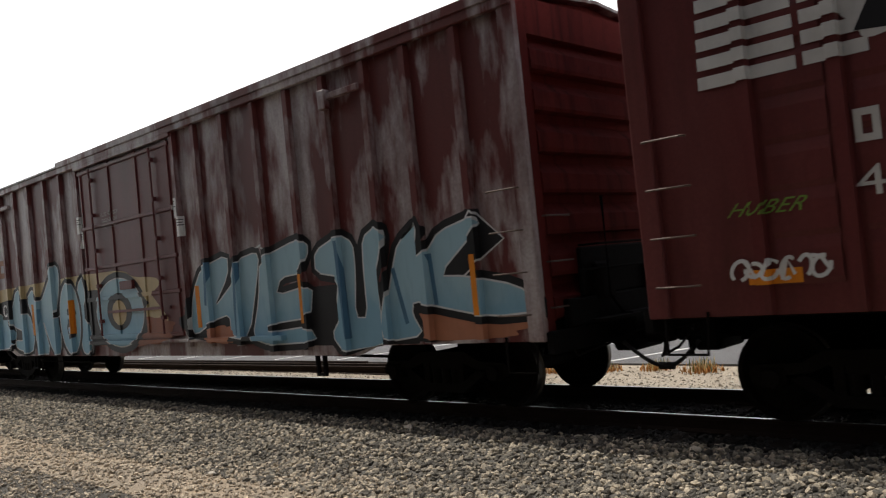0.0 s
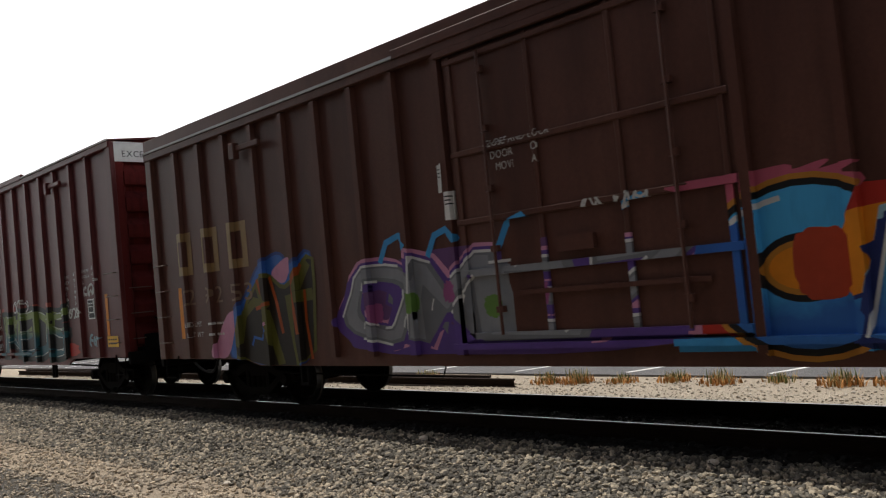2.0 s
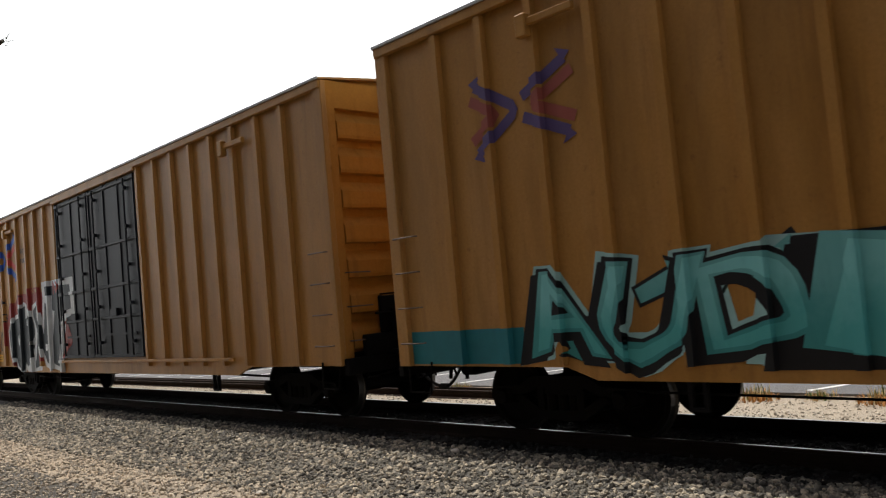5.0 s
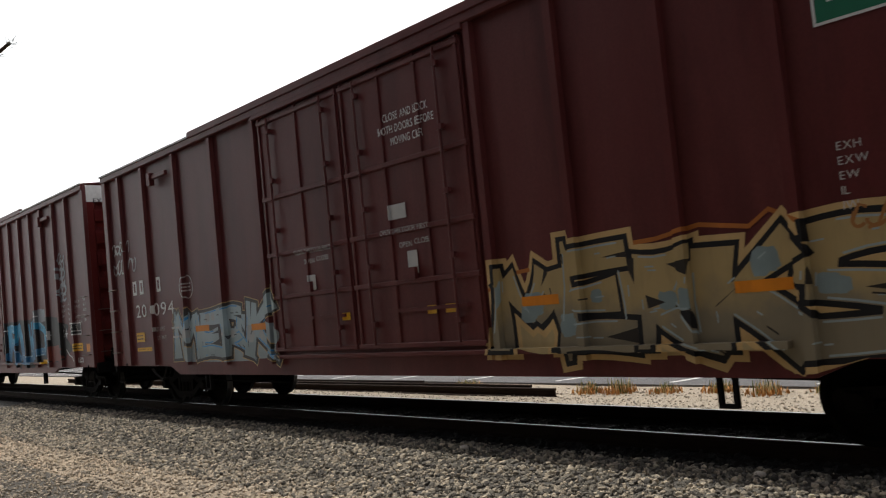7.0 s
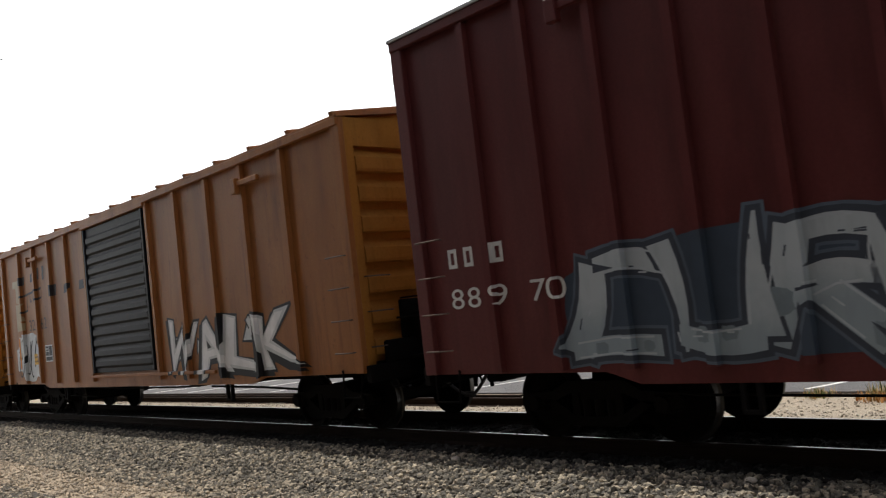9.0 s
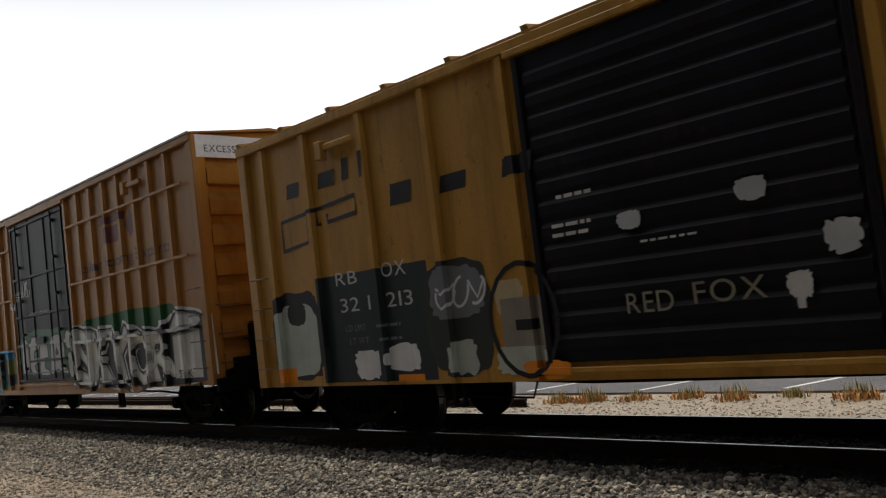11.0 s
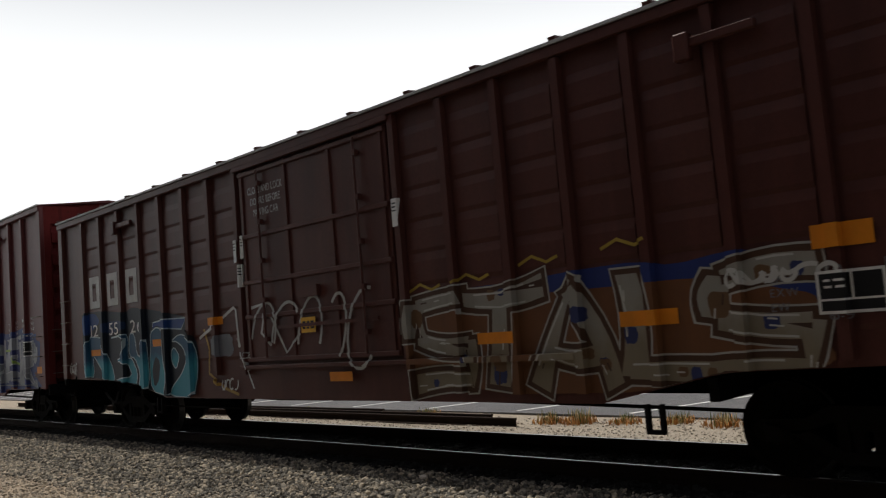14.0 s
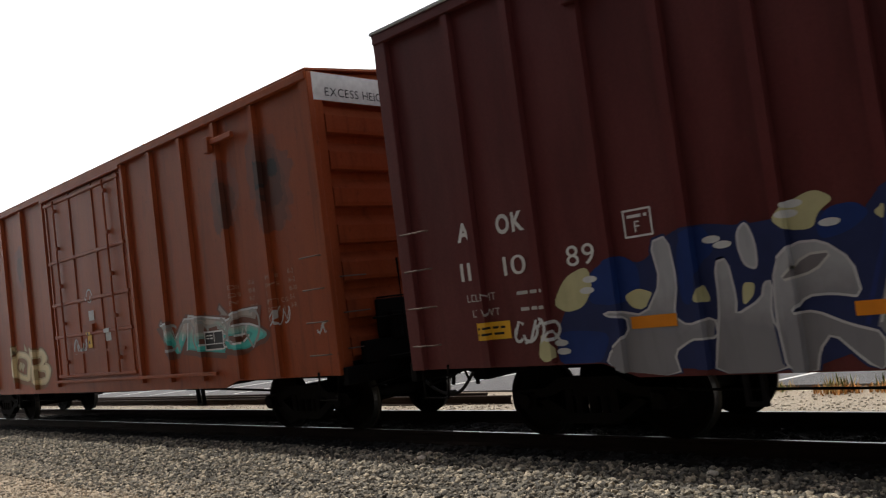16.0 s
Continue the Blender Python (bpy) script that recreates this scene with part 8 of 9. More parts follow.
    co = Coat()
    co.mark(3, -8.05, -5.45, 2.60, 3.26, SIGN)
    co.lay(c, "company_initials", "white initials as blocks")
    number(c, [("12", -7.88, 0.4), ("55", -6.98, 0.42), ("26", -6.0, 0.5)], 2.02, 0.24, WHITE)
    close_sign(c, -1.5, 3.96, 0.95, 0.11, SIGN, False)
    paper(c, [(-2.0, 2.95), (-1.82, 3.0), (-1.9, 2.55), (1.86, 3.0)], None, 0.11, 0.36)
    sticker(c, -0.3, 1.75, 0.35, 0.22, YELLOW)
    reflectors(c, [(-7.9, 1.62), (-5.1, 1.72), (-3.05, 2.0), (0.3, 1.05)], ORANGE, 0.5, 0.13)
    stencil_box(c, 7.0, 1.55, 0.55, 0.36)
    reflectors(c, [(7.0, 2.1)], ORANGE, 0.5, 0.2)
    data_block(c, 6.6, 1.85, GREY, 3, 4)


def paint_car_13(c):
    def dung(co):
        co.blob(1.0, 8.9, 0.98, 2.1, NAVY, 0.0, 0.35, 3)
        co.blob(6.0, 8.8, 1.6, 2.35, spray((0.02, 0.06, 0.22)), 0.1, 0.4, 4)
        co.blob(3.0, 4.8, 1.9, 2.4, spray((0.05, 0.11, 0.04)), 0.1, 0.5, 5)
        co.wild("DUNGER", 2.1, 8.7, 1.02, 2.2, fade_spray((0.17, 0.18, 0.20), (0.27, 0.28, 0.31), 1.0, 2.0), spray((0.025, 0.03, 0.10)), spray((0.02, 0.03, 0.12)), spray((0.38, 0.40, 0.42)), 8, NAVY, 0.34, (spray((0.16, 0.17, 0.20)),), 0.3, 0.10)
        co.rect(2.0, 8.7, 1.02, 1.05, GREY, 3.8)
        co.stroke([(6.6, 1.9), (7.1, 1.9), (7.3, 1.6), (7.6, 1.55)], 0.06, LIME, 3.8)
        co.word("OLUE", 1.95, 1.68, 0.30, WHITE_S, 1.05, 4.2, 0.07)
        co.stroke([(2.3 + 0.1 * math.cos(a * 0.5), 2.15 + 0.09 * math.sin(a * 0.5)) for a in range(14)], 0.04, WHITE_S, 4.2)
    graffiti(c, "silver letters with navy shadows and a white tag", dung)

    def huk(co):
        navy, blue, dim = spray((0.02, 0.03, 0.10)), spray((0.012, 0.035, 0.16)), fade_spray((0.22, 0.22, 0.24), (0.36, 0.37, 0.39), 1.0, 1.9)
        co.shape([(-7.25, 1.21), (-7.04, 1.56), (-6.70, 1.88), (-6.35, 2.01), (-6.11, 1.86), (-5.76, 2.15), (-5.41, 2.17), (-5.09, 2.10), (-4.68, 2.11), (-4.31, 2.12), (-3.86, 2.00), (-4.04, 0.76), (-7.22, 0.91)], navy, None, None, 0.0)
        co.shape([(-6.80, 1.54), (-6.70, 1.88), (-6.35, 2.01), (-6.14, 1.87), (-6.15, 1.59), (-6.43, 1.50)], blue, None, None, 0.6)
        co.shape([(-5.71, 2.08), (-5.43, 2.18), (-5.31, 1.92), (-5.52, 1.79), (-5.58, 1.43), (-5.75, 1.45)], blue, None, None, 0.6)
        co.shape([(-7.20, 1.27), (-6.94, 1.28), (-6.54, 1.23), (-6.73, 0.89), (-7.26, 0.91)], blue, None, None, 0.6)
        co.shape([(-4.42, 1.99), (-4.30, 2.14), (-4.08, 2.15), (-3.97, 2.04), (-4.16, 1.91), (-4.39, 1.87)], blue, None, None, 0.6)
        co.shape([(-7.23, 1.57), (-7.03, 1.85), (-6.73, 1.94), (-6.70, 1.70), (-6.84, 1.51), (-7.06, 1.47)], PALE_Y, None, None, 0.9)
        co.shape([(-7.52, 0.98), (-7.45, 1.25), (-7.30, 1.27), (-7.25, 0.97)], PALE_Y, None, None, 0.9)
        co.shape([(-6.35, 1.58), (-6.18, 1.65), (-6.00, 1.58), (-6.12, 1.42), (-6.27, 1.46)], PALE_Y, None, None, 0.9)
        co.shape([(-4.76, 2.10), (-4.64, 2.22), (-4.39, 2.31), (-4.23, 2.20), (-4.38, 2.11), (-4.44, 1.97), (-4.65, 1.99)], PALE_Y, None, None, 0.9)
        co.shape([(-5.60, 1.46), (-5.49, 1.64), (-5.42, 1.44)], PALE_Y, None, None, 0.9)
        co.shape([(-5.14, 1.37), (-5.12, 1.59), (-5.00, 1.58), (-5.03, 1.46)], PALE_Y, None, None, 0.9)
        co.shape([(-3.97, 2.04), (-3.84, 2.11), (-3.87, 1.95)], PALE_Y, None, None, 0.9)
        co.shape([(-5.98, 2.07), (-5.79, 2.11), (-5.75, 1.66), (-5.83, 1.34), (-5.70, 1.24), (-5.42, 1.31), (-5.41, 1.11), (-5.66, 1.12), (-5.88, 1.00), (-5.83, 0.77), (-6.58, 0.79), (-6.65, 0.98), (-6.34, 1.22), (-6.35, 1.38), (-6.64, 1.41), (-6.50, 1.45), (-6.13, 1.37), (-5.92, 1.68)], dim, navy, spray((0.52, 0.52, 0.54)), 1.4, 0.07, 1)
        co.shape([(-5.35, 1.80), (-5.23, 1.82), (-5.19, 1.45), (-5.22, 1.30), (-4.96, 1.43), (-4.92, 1.57), (-4.85, 1.58), (-4.90, 1.27), (-4.82, 1.07), (-4.82, 0.76), (-5.49, 0.77), (-5.42, 1.11), (-5.36, 1.41)], dim, navy, spray((0.52, 0.52, 0.54)), 1.9, 0.07, 1)
        co.shape([(-5.10, 2.05), (-5.01, 2.13), (-4.95, 1.93), (-4.96, 1.69), (-5.07, 1.74), (-5.11, 1.90)], dim, navy, spray((0.52, 0.52, 0.54)), 1.9, 0.06, 2)
        co.shape([(-4.82, 1.71), (-4.62, 1.88), (-4.39, 1.87), (-4.17, 1.68), (-4.13, 1.37), (-4.36, 1.42), (-4.57, 1.42), (-4.71, 1.28), (-4.52, 1.29), (-4.27, 1.16), (-4.00, 1.07), (-4.04, 0.75), (-4.18, 0.85), (-4.41, 1.10), (-4.53, 0.96), (-4.58, 0.75), (-4.82, 0.76), (-4.86, 1.27)], dim, navy, spray((0.52, 0.52, 0.54)), 2.4, 0.07, 1)
        co.shape([(-4.77, 1.56), (-4.54, 1.77), (-4.31, 1.77), (-4.47, 1.62)], spray((0.17, 0.16, 0.17)), None, SIGN, 3.2, 0.1, 1)
        co.ring(-6.72, 1.79, 0.09, 0.035, WHITE_S, None, None, 3.4)
        co.ring(-6.77, 1.68, 0.09, 0.035, WHITE_S, None, None, 3.4)
        co.ring(-5.35, 2.01, 0.09, 0.035, WHITE_S, None, None, 3.4)
        co.ring(-5.25, 1.95, 0.09, 0.035, WHITE_S, None, None, 3.4)
        co.ring(-4.58, 2.21, 0.09, 0.035, WHITE_S, None, None, 3.4)
        co.ring(-4.63, 2.13, 0.09, 0.035, WHITE_S, None, None, 3.4)
        co.ring(-4.30, 2.01, 0.09, 0.035, WHITE_S, None, None, 3.4)
        co.ring(-7.18, 1.16, 0.09, 0.035, WHITE_S, None, None, 3.4)
        co.ring(-7.16, 1.07, 0.09, 0.035, WHITE_S, None, None, 3.4)
        co.shape([(-4.1, 2.1), (-3.5, 2.42), (-2.9, 2.25), (-2.3, 1.9), (-2.05, 1.2), (-2.1, 0.80), (-4.1, 0.80)], navy, None, None, 0.1)
        co.ring(-3.35, 2.20, 0.28, 0.16, PALE_Y, None, None, 0.9)
        co.wild("AN", -3.95, -2.1, 0.82, 2.12, dim, navy, navy, spray((0.52, 0.52, 0.54)), 10, NAVY, 0.32, (spray((0.16, 0.17, 0.20)),), 0.3, 0.04)
    graffiti(c, "silver letters among navy and pale yellow bubbles", huk)
    co = Coat()
    co.word("A", -8.49, 2.42, 0.20, WHITE, 0.21, 2, 0.035)
    co.word("OK", -7.88, 2.43, 0.20, WHITE, 0.40, 2, 0.035)
    co.rim(-6.24, -5.92, 2.14, 2.42, WHITE, 0.02)
    co.word("F", -6.12, 2.19, 0.11, WHITE)
    co.bars(-6.19, -5.97, 2.31, 2.39, 1, WHITE, 2)
    co.lay(c, "company_initials", "white initials as blocks and a plate mark")
    number(c, [("11", -8.50, 0.24), ("10", -7.84, 0.32), ("89", -6.97, 0.35)], 1.95, 0.21, WHITE)
    weights(c, -8.45, 1.70, SIGN)
    sticker(c, -8.35, 1.25, 0.5, 0.2, YELLOW)
    graffiti(c, "small white tag", lambda co: co.scrawl(-7.8, -7.2, 1.15, 1.45, WHITE_S, 0.035, 4, 4))
    close_sign(c, 0.02, 3.52, 0.95, 0.10, SIGN)
    co = Coat()
    co.stroke([(0.1 + 0.13 * math.cos(a * 0.4), 2.32 + 0.13 * math.sin(a * 0.4)) for a in range(17)], 0.03, SIGN, 5)
    co.rect(0.05, 0.25, 1.9, 2.1, SIGN, 5)
    co.bars(-0.2, 0.4, 2.56, 2.62, 1, SIGN, 4, 5)
    co.word("YOUR", -1.55, 1.55, 0.10, SIGN, 0.3, 5)
    co.rim(-1.6, -1.2, 1.35, 1.68, SIGN, 0.015, 5)
    co.lay(c, "door_signs", "small white signs on the door")
    graffiti(c, "thin white scratches on the door", lambda co: (co.scrawl(-1.2, -0.2, 1.75, 2.1, SIGN, 0.02, 14, 4), co.scrawl(0.5, 1.3, 1.65, 1.95, SIGN, 0.02, 15, 3)))
    paper(c, [(-2.2, 2.55), (-2.05, 2.6), (-1.75, 2.95)], None, 0.12, 0.3)
    data_block(c, 6.9, 2.5, SIGN, 2, 3)
    stencil_box(c, 7.9, 1.72, 0.58, 0.36)
    reflectors(c, [(2.1, 1.28), (4.9, 1.30), (-6.3, 1.25), (-4.2, 1.22), (-0.9, 1.32), (-0.4, 0.98)], ORANGE, 0.5, 0.12)
    co = Coat()
    co.rect(8.75, 9.2, 1.3, 1.46, ORANGE, 5)
    co.lay(c, "reflector", "orange reflecting square")
    for k, z in enumerate((4.0, 3.4, 2.8)):
        end_print(c, z, k + 9, SIGN)


def paint_car_14(c):
    graffiti(c, "turquoise and grey wildstyle tag", lambda co: (co.piece("VES", 3.4, 6.6, 1.32, 2.1, fade_spray((0.05, 0.36, 0.32), (0.30, 0.25, 0.22), 1.4, 2.0), spray((0.14, 0.05, 0.03)), None, None, 5, 0.15, WHITE_S), co.scrawl(3.5, 6.6, 1.4, 2.0, spray((0.30, 0.30, 0.28)), 0.05, 9, 6)))
    graffiti(c, "yellow bubble letters", lambda co: co.piece("OB", -4.2, -2.0, 1.0, 1.95, CREAM, spray((0.2, 0.08, 0.02)), None, None, 6, 0.1))
    stencil_box(c, 4.9, 1.42, 0.6, 0.32)
    co = Coat()
    for x0, x1, z0, z1, s in ((6.55, 7.85, 3.1, 4.75, 10), (5.4, 6.4, 3.1, 4.4, 20), (-3.6, -2.8, 3.2, 4.3, 50)):
        co.smudge(x0, x1, z0, z1, (0.016, 0.011, 0.010) if s < 20 else (0.09, 0.03, 0.017), (0.22, 0.052, 0.022), s)
    co.lay(c, "scorch_marks", "black burnt patches on the paint")
    co = Coat()
    co.rect(8.26, 8.40, 1.2, 2.15, YELLOW, 5)
    co.lay(c, "reflector", "yellow reflecting strip")
    data_block(c, 5.9, 2.35, spray((0.40, 0.25, 0.18)), 2, 5)
    graffiti(c, "thin white scribbles", lambda co: (co.scrawl(6.9, 7.4, 1.7, 2.0, SIGN, 0.025, 6, 3), co.scrawl(8.0, 8.25, 1.5, 1.7, SIGN, 0.03, 7, 2), co.scrawl(-0.4, 0.3, 1.6, 1.9, SIGN, 0.03, 8, 3)))
    sticker(c, 0.35, 1.7, 0.2, 0.4, YELLOW)
    co = Coat()
    co.stroke([(0.6 + 0.13 * math.cos(a * 0.4), 2.75 + 0.13 * math.sin(a * 0.4)) for a in range(17)], 0.03, SIGN, 5)
    co.rect(0.5, 0.75, 2.25, 2.45, SIGN, 5)
    co.rect(1.2, 1.45, 1.8, 2.05, SIGN, 5)
    co.lay(c, "door_signs", "small white signs on the door")
    end_words(c, "EXCESS HEIGHT CAR", -1.4, 4.85, 0.12, BLACK)


for k, paint_job in enumerate((paint_car_0, paint_car_1, paint_car_2, paint_car_3, paint_car_4, paint_car_5, paint_car_6, paint_car_7, paint_car_8,
                               paint_car_9, paint_car_10, paint_car_11, paint_car_12, paint_car_13, paint_car_14)):
    paint_job(CARS[k])

# ---- beside and behind the track ----
LEAF_DRY = plain("dry_orange_grass", (0.42, 0.20, 0.06), 0.9, 0.0, 0.4, 9.0, 0.2)
LEAF_STRAW = plain("straw_grass", (0.45, 0.36, 0.17), 0.9, 0.0, 0.4, 9.0, 0.2)
LEAF_GREEN = plain("weed_green", (0.10, 0.14, 0.04), 0.8, 0.0, 0.4, 9.0, 0.2)
NEEDLE = plain("pine_needles", (0.035, 0.055, 0.025), 0.7, 0.0, 0.4, 9.0, 0.2)
BARK = plain("pine_bark", (0.10, 0.065, 0.045), 0.95, 0.0, 0.5, 5.0, 1.0)
CROWN = plain("tree_foliage", (0.06, 0.09, 0.03), 0.8, 0.0, 0.5, 3.0, 0.3)
HEDGE = plain("hedge_foliage", (0.05, 0.085, 0.025), 0.8, 0.0, 0.5, 4.0, 0.3)
CONCRETE = plain("pale_concrete", (0.55, 0.54, 0.52), 0.9, 0.0, 0.2, 3.0, 0.3)
CAR_WHITE = plain("white_car_paint", (0.75, 0.76, 0.77), 0.25, 0.0, 0.05, 2.0, 0.02)
GLASS_DARK = plain("dark_car_glass", (0.02, 0.022, 0.025), 0.08, 0.0, 0.1, 2.0, 0.02)
WOOD_POLE = plain("weathered_pole_wood", (0.14, 0.11, 0.085), 0.9, 0.0, 0.4, 4.0, 0.6)
WIRE_M = plain("black_cable", (0.02, 0.02, 0.02), 0.6, 0.0, 0.2, 4.0, 0.1)
BUILDING = plain("dark_brown_cladding", (0.07, 0.06, 0.06), 0.85, 0.0, 0.3, 2.0, 0.3)
ROOF_GREY = plain("grey_roofing", (0.30, 0.30, 0.31), 0.8, 0.0, 0.3, 2.0, 0.3)
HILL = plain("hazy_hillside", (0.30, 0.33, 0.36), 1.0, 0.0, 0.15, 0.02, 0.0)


def blades(bm, rng, n, r, h, wide=0.010, droop=0.5):
    for _ in range(n):
        a, d = rng.uniform(0, 6.28), rng.uniform(0, r) ** 1.0
        x, y = d * math.cos(a), d * math.sin(a)
        b, hh, k = rng.uniform(0, 6.28), h * rng.uniform(0.45, 1.0), rng.uniform(0.1, droop)
        ux, uy = math.cos(b), math.sin(b)
        w = wide * rng.uniform(0.6, 1.4)
        p = [(x, y, 0), (x + ux * hh * k * 0.35, y + uy * hh * k * 0.35, hh * 0.6), (x + ux * hh * k, y + uy * hh * k, hh)]
        v = [bm.verts.new((p[0][0] - uy * w, p[0][1] + ux * w, 0)), bm.verts.new((p[0][0] + uy * w, p[0][1] - ux * w, 0)),
             bm.verts.new((p[1][0] - uy * w * 0.8, p[1][1] + ux * w * 0.8, p[1][2])), bm.verts.new((p[1][0] + uy * w * 0.8, p[1][1] - ux * w * 0.8, p[1][2])), bm.verts.new(p[2])]
        bm.faces.new((v[0], v[1], v[3], v[2]))
        bm.faces.new((v[2], v[3], v[4]))
    return bm


def weed(x, y, h, seed, dry):
    rng = random.Random(seed)
    root = new("weed_clump")
    root.matrix_world = pose(x, y, ground_z(x, y) + 0.0)
    part("dry_leaves", blades(bmesh.new(), rng, 130 if dry else 40, 0.34, h * 0.55, 0.014, 1.1), LEAF_DRY, root, "withered orange leaves")
    part("straw", blades(bmesh.new(), rng, 60, 0.26, h, 0.007, 0.4), LEAF_STRAW, root)
    part("foliage", blades(bmesh.new(), rng, 26, 0.22, h * 1.1, 0.010, 0.35), LEAF_GREEN, root)
    return tagged(root, "withered weed clump with orange leaves and straw on dirt", "weed", "weeds beside the lot")


for k, (x, y, h, dry) in enumerate(((-9.75, 12.35, 0.36, True), (-9.15, 12.45, 0.42, True), (-6.5, 12.7, 0.40, True), (-4.6, 12.75, 0.42, True), (-3.9, 12.9, 0.36, True),
                                    (-2.6, 12.8, 0.34, True), (-1.4, 12.9, 0.38, False), (-13.6, 12.9, 0.25, False), (-5.6, 12.95, 0.25, False), (-18.0, 12.8, 0.22, False), (-7.4, 12.85, 0.30, True), (-8.3, 12.6, 0.26, True), (-3.2, 12.6, 0.30, True), (-0.6, 12.7, 0.34, True))):
    weed(x, y, h * 0.72, 20 + k, dry)


def leaf_lump(bm, cx, cy, cz, r, n, rng, size):
    """Small leaf faces scattered through a lump of crown."""
    for _ in range(n):
        d = Vector((rng.gauss(0, 1), rng.gauss(0, 1), rng.gauss(0, 1))).normalized() * r * rng.uniform(0.45, 1.0)
        a = Vector((rng.uniform(-1, 1), rng.uniform(-1, 1), rng.uniform(-1, 1))).normalized() * size
        b = a.orthogonal().normalized() * size * 0.6
        c = Vector((cx, cy, cz)) + d
        bm.faces.new([bm.verts.new(c + v) for v in (-a, b, a, -b)])


def small_tree(x, y, h, seed):
    rng = random.Random(seed)
    z = ground_z(x, y)
    root = new("tree")
    root.matrix_world = pose(x, y, z)
    bm = bmesh.new()
    tube(bm, [(0, 0, 0), (0.08, 0, h * 0.25), (0.0, 0.05, h * 0.5)], 0.16, 8)
    for k in range(5):
        a = k * 1.3
        tube(bm, [(0, 0.03, h * 0.4), (math.cos(a) * h * 0.14, math.sin(a) * h * 0.14, h * 0.6), (math.cos(a) * h * 0.2, math.sin(a) * h * 0.2, h * 0.78)], 0.05, 6)
    part("trunk", bm, BARK, root)
    bm = bmesh.new()
    for _ in range(13):
        leaf_lump(bm, rng.gauss(0, h * 0.16), rng.gauss(0, h * 0.16), h * rng.uniform(0.45, 0.92), h * rng.uniform(0.10, 0.17), 260, rng, 0.09)
    part("crown", bm, CROWN, root)
    return tagged(root, "rounded green street tree beyond the lot", "tree", "trees behind the lot")


for k, (x, y, h) in enumerate(((-30, 50, 6.0), (-24.5, 52, 5.6), (-19.0, 51, 6.2), (-13.5, 53, 5.4), (-8.0, 52, 6.0))):
    small_tree(x, y, h, 60 + k)

# hedge, kerb wall and railings at the lot's far side
bm = bmesh.new()
rng = random.Random(5)
for k in range(80):
    leaf_lump(bm, -40 + 0.5 * k, 33 + rng.uniform(-0.2, 0.2), -0.15 + rng.uniform(-0.1, 0.1), 0.75, 130, rng, 0.07)
tagged(new("hedge", mesh_of("hedge", bm, HEDGE)), "clipped green hedge behind parked cars", "hedge")
tagged(new("kerb", mesh_of("kerb", boxes((-60, 20, 24.0, 24.25, -0.30, -0.06), bevel=0.02), CONCRETE)), "pale concrete kerb wall along the lot", "kerb", kind="structure")
fence = new("railing")
fence.matrix_world = pose(0, 24.12, -0.06)
picket = mesh_of("picket", boxes((-0.011, 0.011, -0.011, 0.011, 0.0, 0.52)), WIRE_M)
for z in (0.06, 0.46):
    part("rail_bar", boxes((-40, 6, -0.014, 0.014, z, z + 0.035)), WIRE_M, fence)
for k in range(200):
    part("picket", picket, None, fence, at=pose(-26 + 0.13 * k, 0, 0))
tagged(fence, "low black iron railing on the kerb", "railing")


def parked_car(x, y, turn):
    """A white saloon: body, glass, wheels, lamps."""
    z = ground_z(x, y)
    root = new("parked_car")
    root.matrix_world = pose(x, y, z, 0, 0, turn)
    bm = bmesh.new()
    prism(bm, [(-2.2, 0.28), (-2.25, 0.62), (-2.1, 0.88), (-1.3, 0.98), (-0.75, 1.42), (0.65, 1.44), (1.25, 1.0), (2.1, 0.86), (2.25, 0.6), (2.2, 0.28)], "y", -0.86, 0.86)
    bmesh.ops.bevel(bm, geom=bm.edges[:], offset=0.07, segments=2, affect="EDGES")
    part("car_body", bm, CAR_WHITE, root)
    for s in (-1, 1):
        bm = bmesh.new()
        prism(bm, [(-1.1, 1.0), (-0.70, 1.36), (0.58, 1.38), (1.0, 1.02)], "y", s * 0.80, s * 0.868)
        part("side_window", bm, GLASS_DARK, root)
    for s in (-1, 1):
        for e in (-1.35, 1.35):
            bm = lathe(bmesh.new(), [(0.16, -0.10), (0.31, -0.11), (0.33, 0.0), (0.31, 0.11), (0.16, 0.10)], n=20)
            part("wheel", bm, RUBBER, root, at=pose(e, s * 0.80, 0.33))
    for s in (-1, 1):
        part("headlight", boxes((2.12, 2.24, s * 0.62 - 0.16, s * 0.62 + 0.16, 0.62, 0.76), bevel=0.03), GLASS_DARK, root)
    return tagged(root, "white parked saloon car beyond the railing", "car", "parked cars")


for x, turn in ((-15.6, -78), (-12.6, -80), (-9.8, -78), (-7.0, -80)):
    parked_car(x, 28.4, turn)

# low dark building with a grey roof
house = new("low_building")
house.matrix_world = pose(-14, 44, ground_z(-14, 44))
part("wall", boxes((-16, 16, -3, 3, 0.0, 3.1)), BUILDING, house)
bm = bmesh.new()
prism(bm, [(-3.6, 3.1), (3.6, 3.1), (0, 4.1)], "x", -16.5, 16.5)
part("roof", bm, ROOF_GREY, house)
for k in range(8):
    part("window", boxes((-14 + 3.7 * k, -12.6 + 3.7 * k, -3.03, -2.97, 1.2, 2.3)), GLASS_DARK, house)
tagged(house, "low dark building with a grey pitched roof", "building")

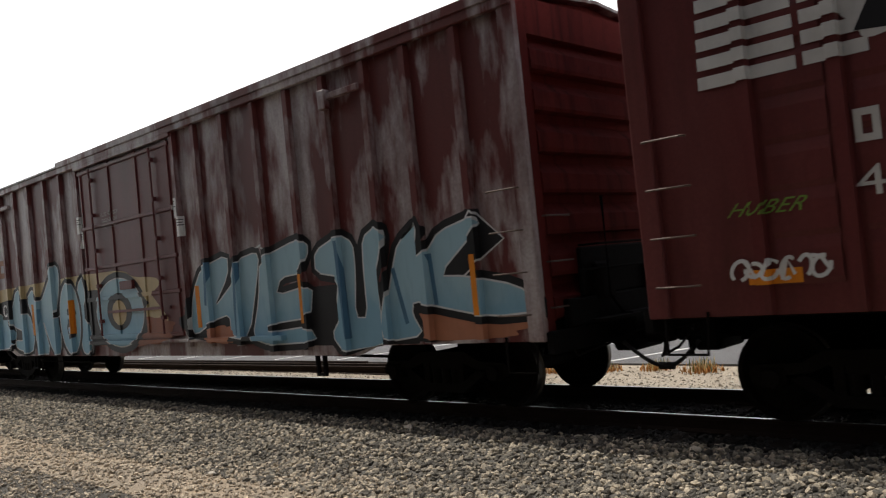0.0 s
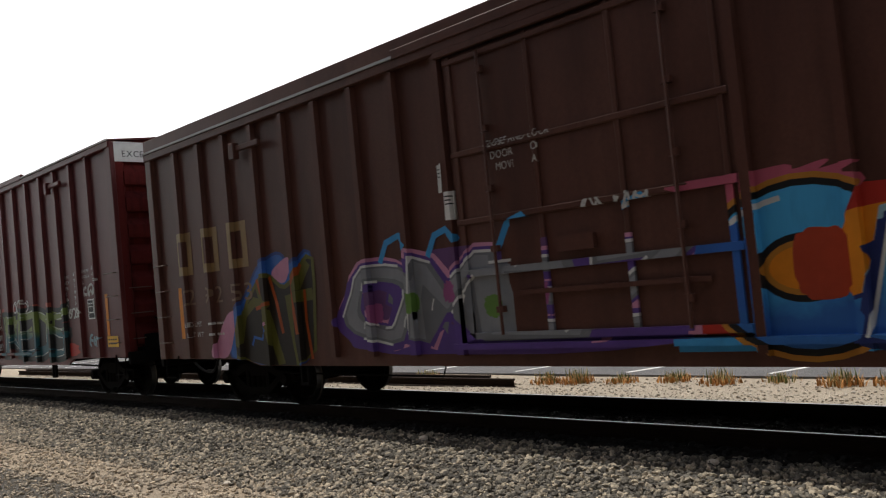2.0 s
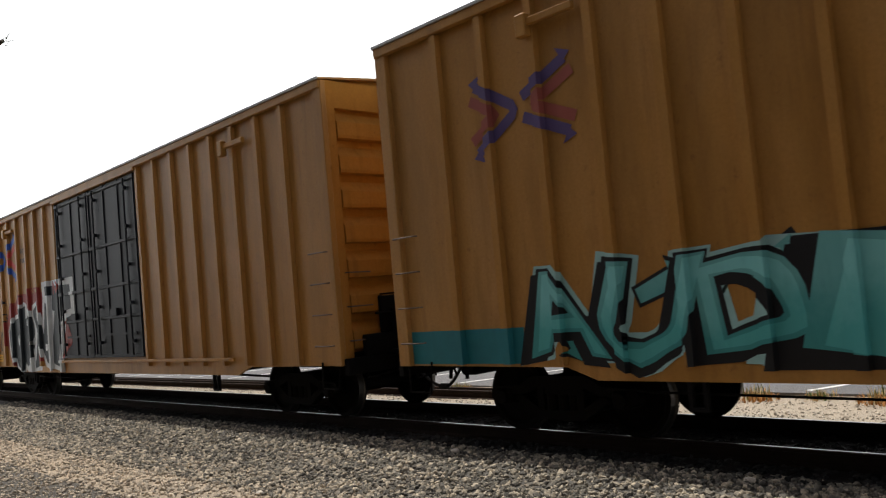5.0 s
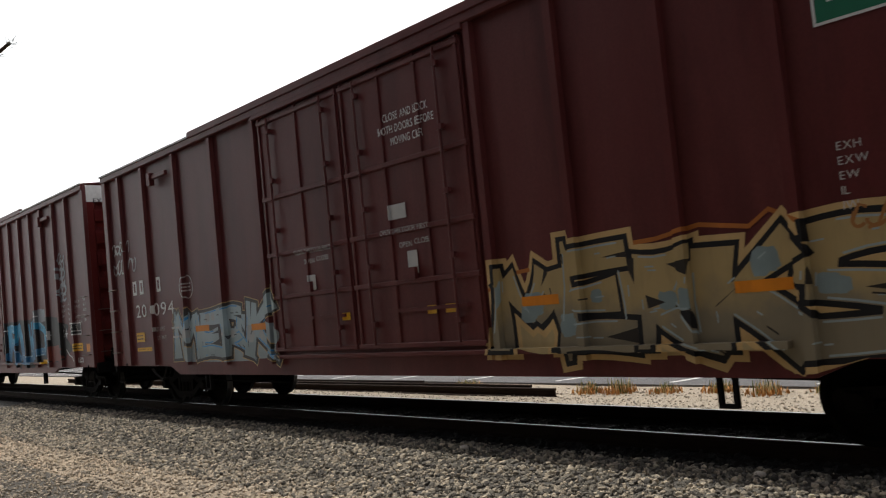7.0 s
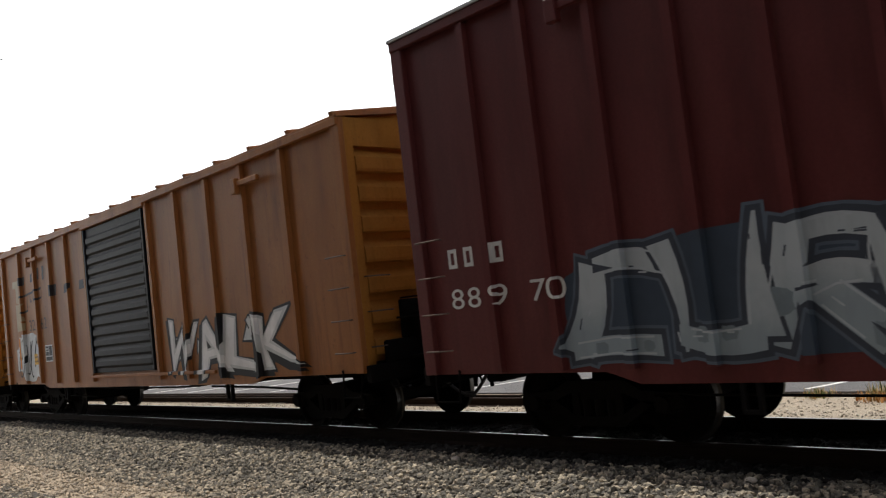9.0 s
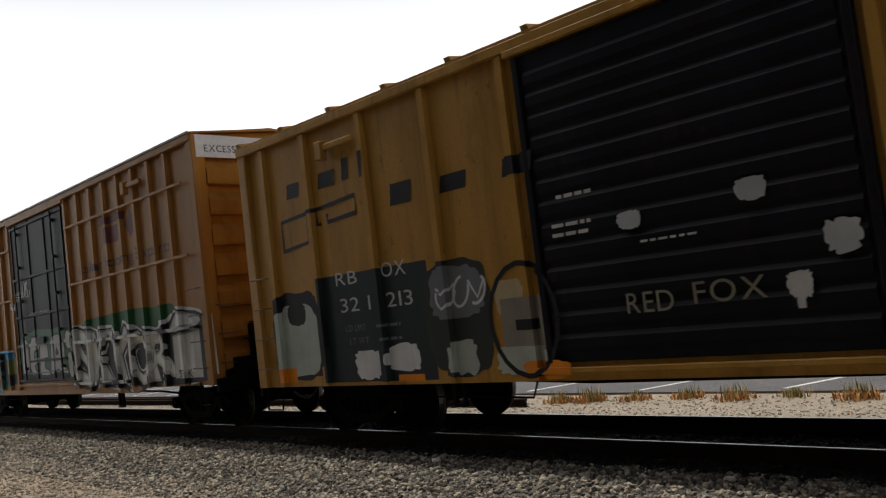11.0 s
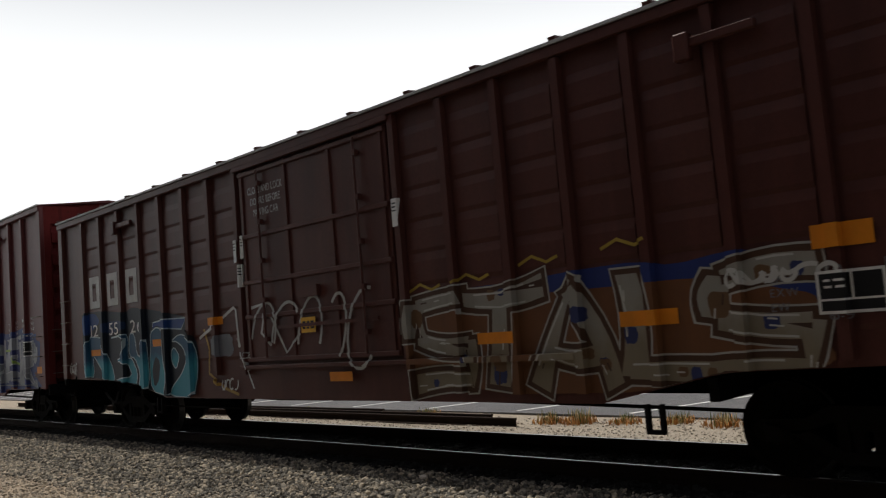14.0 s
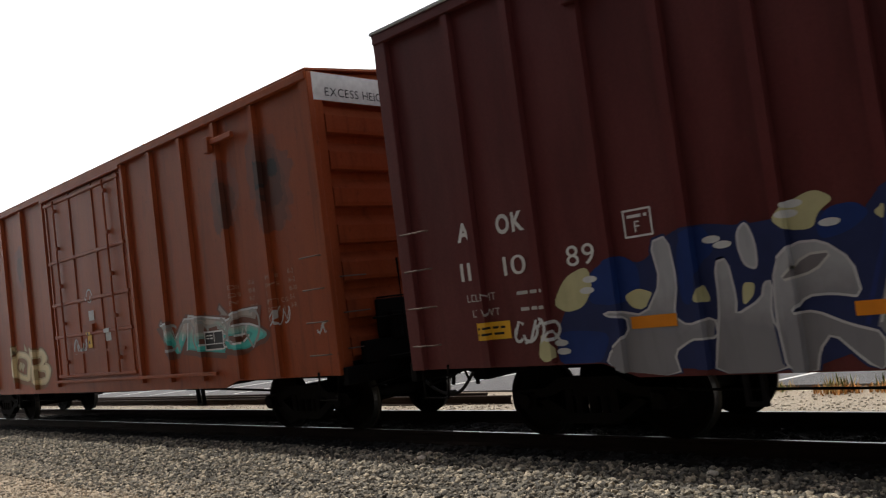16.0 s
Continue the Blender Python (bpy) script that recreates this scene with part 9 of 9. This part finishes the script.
# poles and overhead wires
POLES = (-46.0, -15.8, 14.0)
for x in POLES:
    root = new("utility_pole")
    root.matrix_world = pose(x, 39, ground_z(x, 39))
    part("pole", tube(bmesh.new(), [(0, 0, 0), (0, 0, 9.4)], 0.13, 10), WOOD_POLE, root)
    part("cross_arm", boxes((-0.06, 0.06, -1.1, 1.1, 8.6, 8.74)), WOOD_POLE, root)
    tagged(root, "weathered wooden utility pole with a cross-arm", "utility pole", "utility poles")
for k, (dy, z) in enumerate(((-1.0, 7.75), (0.0, 7.8), (1.0, 7.75), (-0.15, 6.2), (-0.15, 5.2), (-0.15, 4.8))):
    bm = bmesh.new()
    for a, b in zip(POLES, POLES[1:]):
        tube(bm, [(a + (b - a) * i / 10, 39 + dy, z - 0.35 * (1 - (2 * i / 10 - 1) ** 2)) for i in range(11)], 0.018, 5)
    tagged(new("overhead_wire", mesh_of("overhead_wire", bm, WIRE_M)), "thin black overhead wire between poles", "wire", "overhead wires")

# far hills, pale because the haze is mixed into their colour
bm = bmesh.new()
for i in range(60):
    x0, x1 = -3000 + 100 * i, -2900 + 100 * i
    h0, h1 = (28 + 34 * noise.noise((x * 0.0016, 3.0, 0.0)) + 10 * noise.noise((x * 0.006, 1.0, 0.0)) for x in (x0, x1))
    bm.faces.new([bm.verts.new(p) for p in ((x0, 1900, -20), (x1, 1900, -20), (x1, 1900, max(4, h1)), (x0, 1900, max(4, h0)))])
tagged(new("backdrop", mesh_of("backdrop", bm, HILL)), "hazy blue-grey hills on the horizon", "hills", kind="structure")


def pine(x, y, h):
    """A young pine: tapered trunk, sloping limbs and tufts of needles."""
    rng = random.Random(11)
    root = new("pine_tree")
    root.matrix_world = pose(x, y, ground_z(x, y))
    bm = bmesh.new()
    lathe(bm, [(0.20, 0.0), (0.15, h * 0.3), (0.10, h * 0.65), (0.03, h)], n=12)
    for v in bm.verts:
        v.co = Vector((v.co.x, v.co.z, v.co.y))
    bmesh.ops.recalc_face_normals(bm, faces=bm.faces)
    part("trunk", bm, BARK, root)
    lim, tuft = bmesh.new(), bmesh.new()
    limbs = [(rng.uniform(0, 6.28), h * (0.42 + 0.55 * k / 26), (1.0 - k / 30) * 1.35) for k in range(26)] + TIPS
    for a, z, r in limbs:
        ca, sa = math.cos(a), math.sin(a)
        p = [Vector((ca * r * t, sa * r * t, z + r * 0.25 * t * t - 0.05 * t)) for t in (0, 0.35, 0.7, 1.0)]
        tube(lim, p, 0.018, 5)
        for t in (0.45, 0.62, 0.78, 0.9, 1.0):
            c = Vector((ca * r * t, sa * r * t, z + r * 0.25 * t * t - 0.05 * t))
            for _ in range(46):
                d = Vector((ca + rng.gauss(0, 0.6), sa + rng.gauss(0, 0.6), 0.25 + rng.gauss(0, 0.55))).normalized() * rng.uniform(0.08, 0.17)
                w = d.orthogonal().normalized() * 0.0022
                o = c + Vector((rng.gauss(0, 0.02), rng.gauss(0, 0.02), rng.gauss(0, 0.02)))
                tuft.faces.new([tuft.verts.new(q) for q in (o - w, o + w, o + d)])
    part("limbs", lim, BARK, root)
    part("needles", tuft, NEEDLE, root)
    return tagged(root, "young pine tree with sparse needle tufts", "tree")


TIPS = [(0.442, 4.46, 2.07), (0.385, 4.86, 2.17)]      # two low limbs: direction, height, reach
pine(-10.4, 1.55, 7.5)



# ---- what moves: the whole train rolls by, and its wheels turn ----
def motions():
    for c in CARS:
        walk(c.ob, [(t, pose(c.mid + s, TRACK_Y, 0)) for t, s in RUN])
    ts, ss = [t for t, _ in RUN], [s for _, s in RUN]
    first = {}
    for w, x in AXLES:
        if x not in first:
            rows = [(k / FPS, pose(x, 0, WHEEL_R, 0, math.degrees(np.interp(k / FPS, ts, ss) / WHEEL_R), 0)) for k in range(16 * FPS + 1)]
            walk(w, rows)
            first[x] = w.animation_data
        else:                 # all trucks' wheels turn alike
            w.rotation_mode = "QUATERNION"
            keys = w.animation_data_create()
            keys.action = first[x].action
            keys.action_slot = first[x].action_slot


motions()
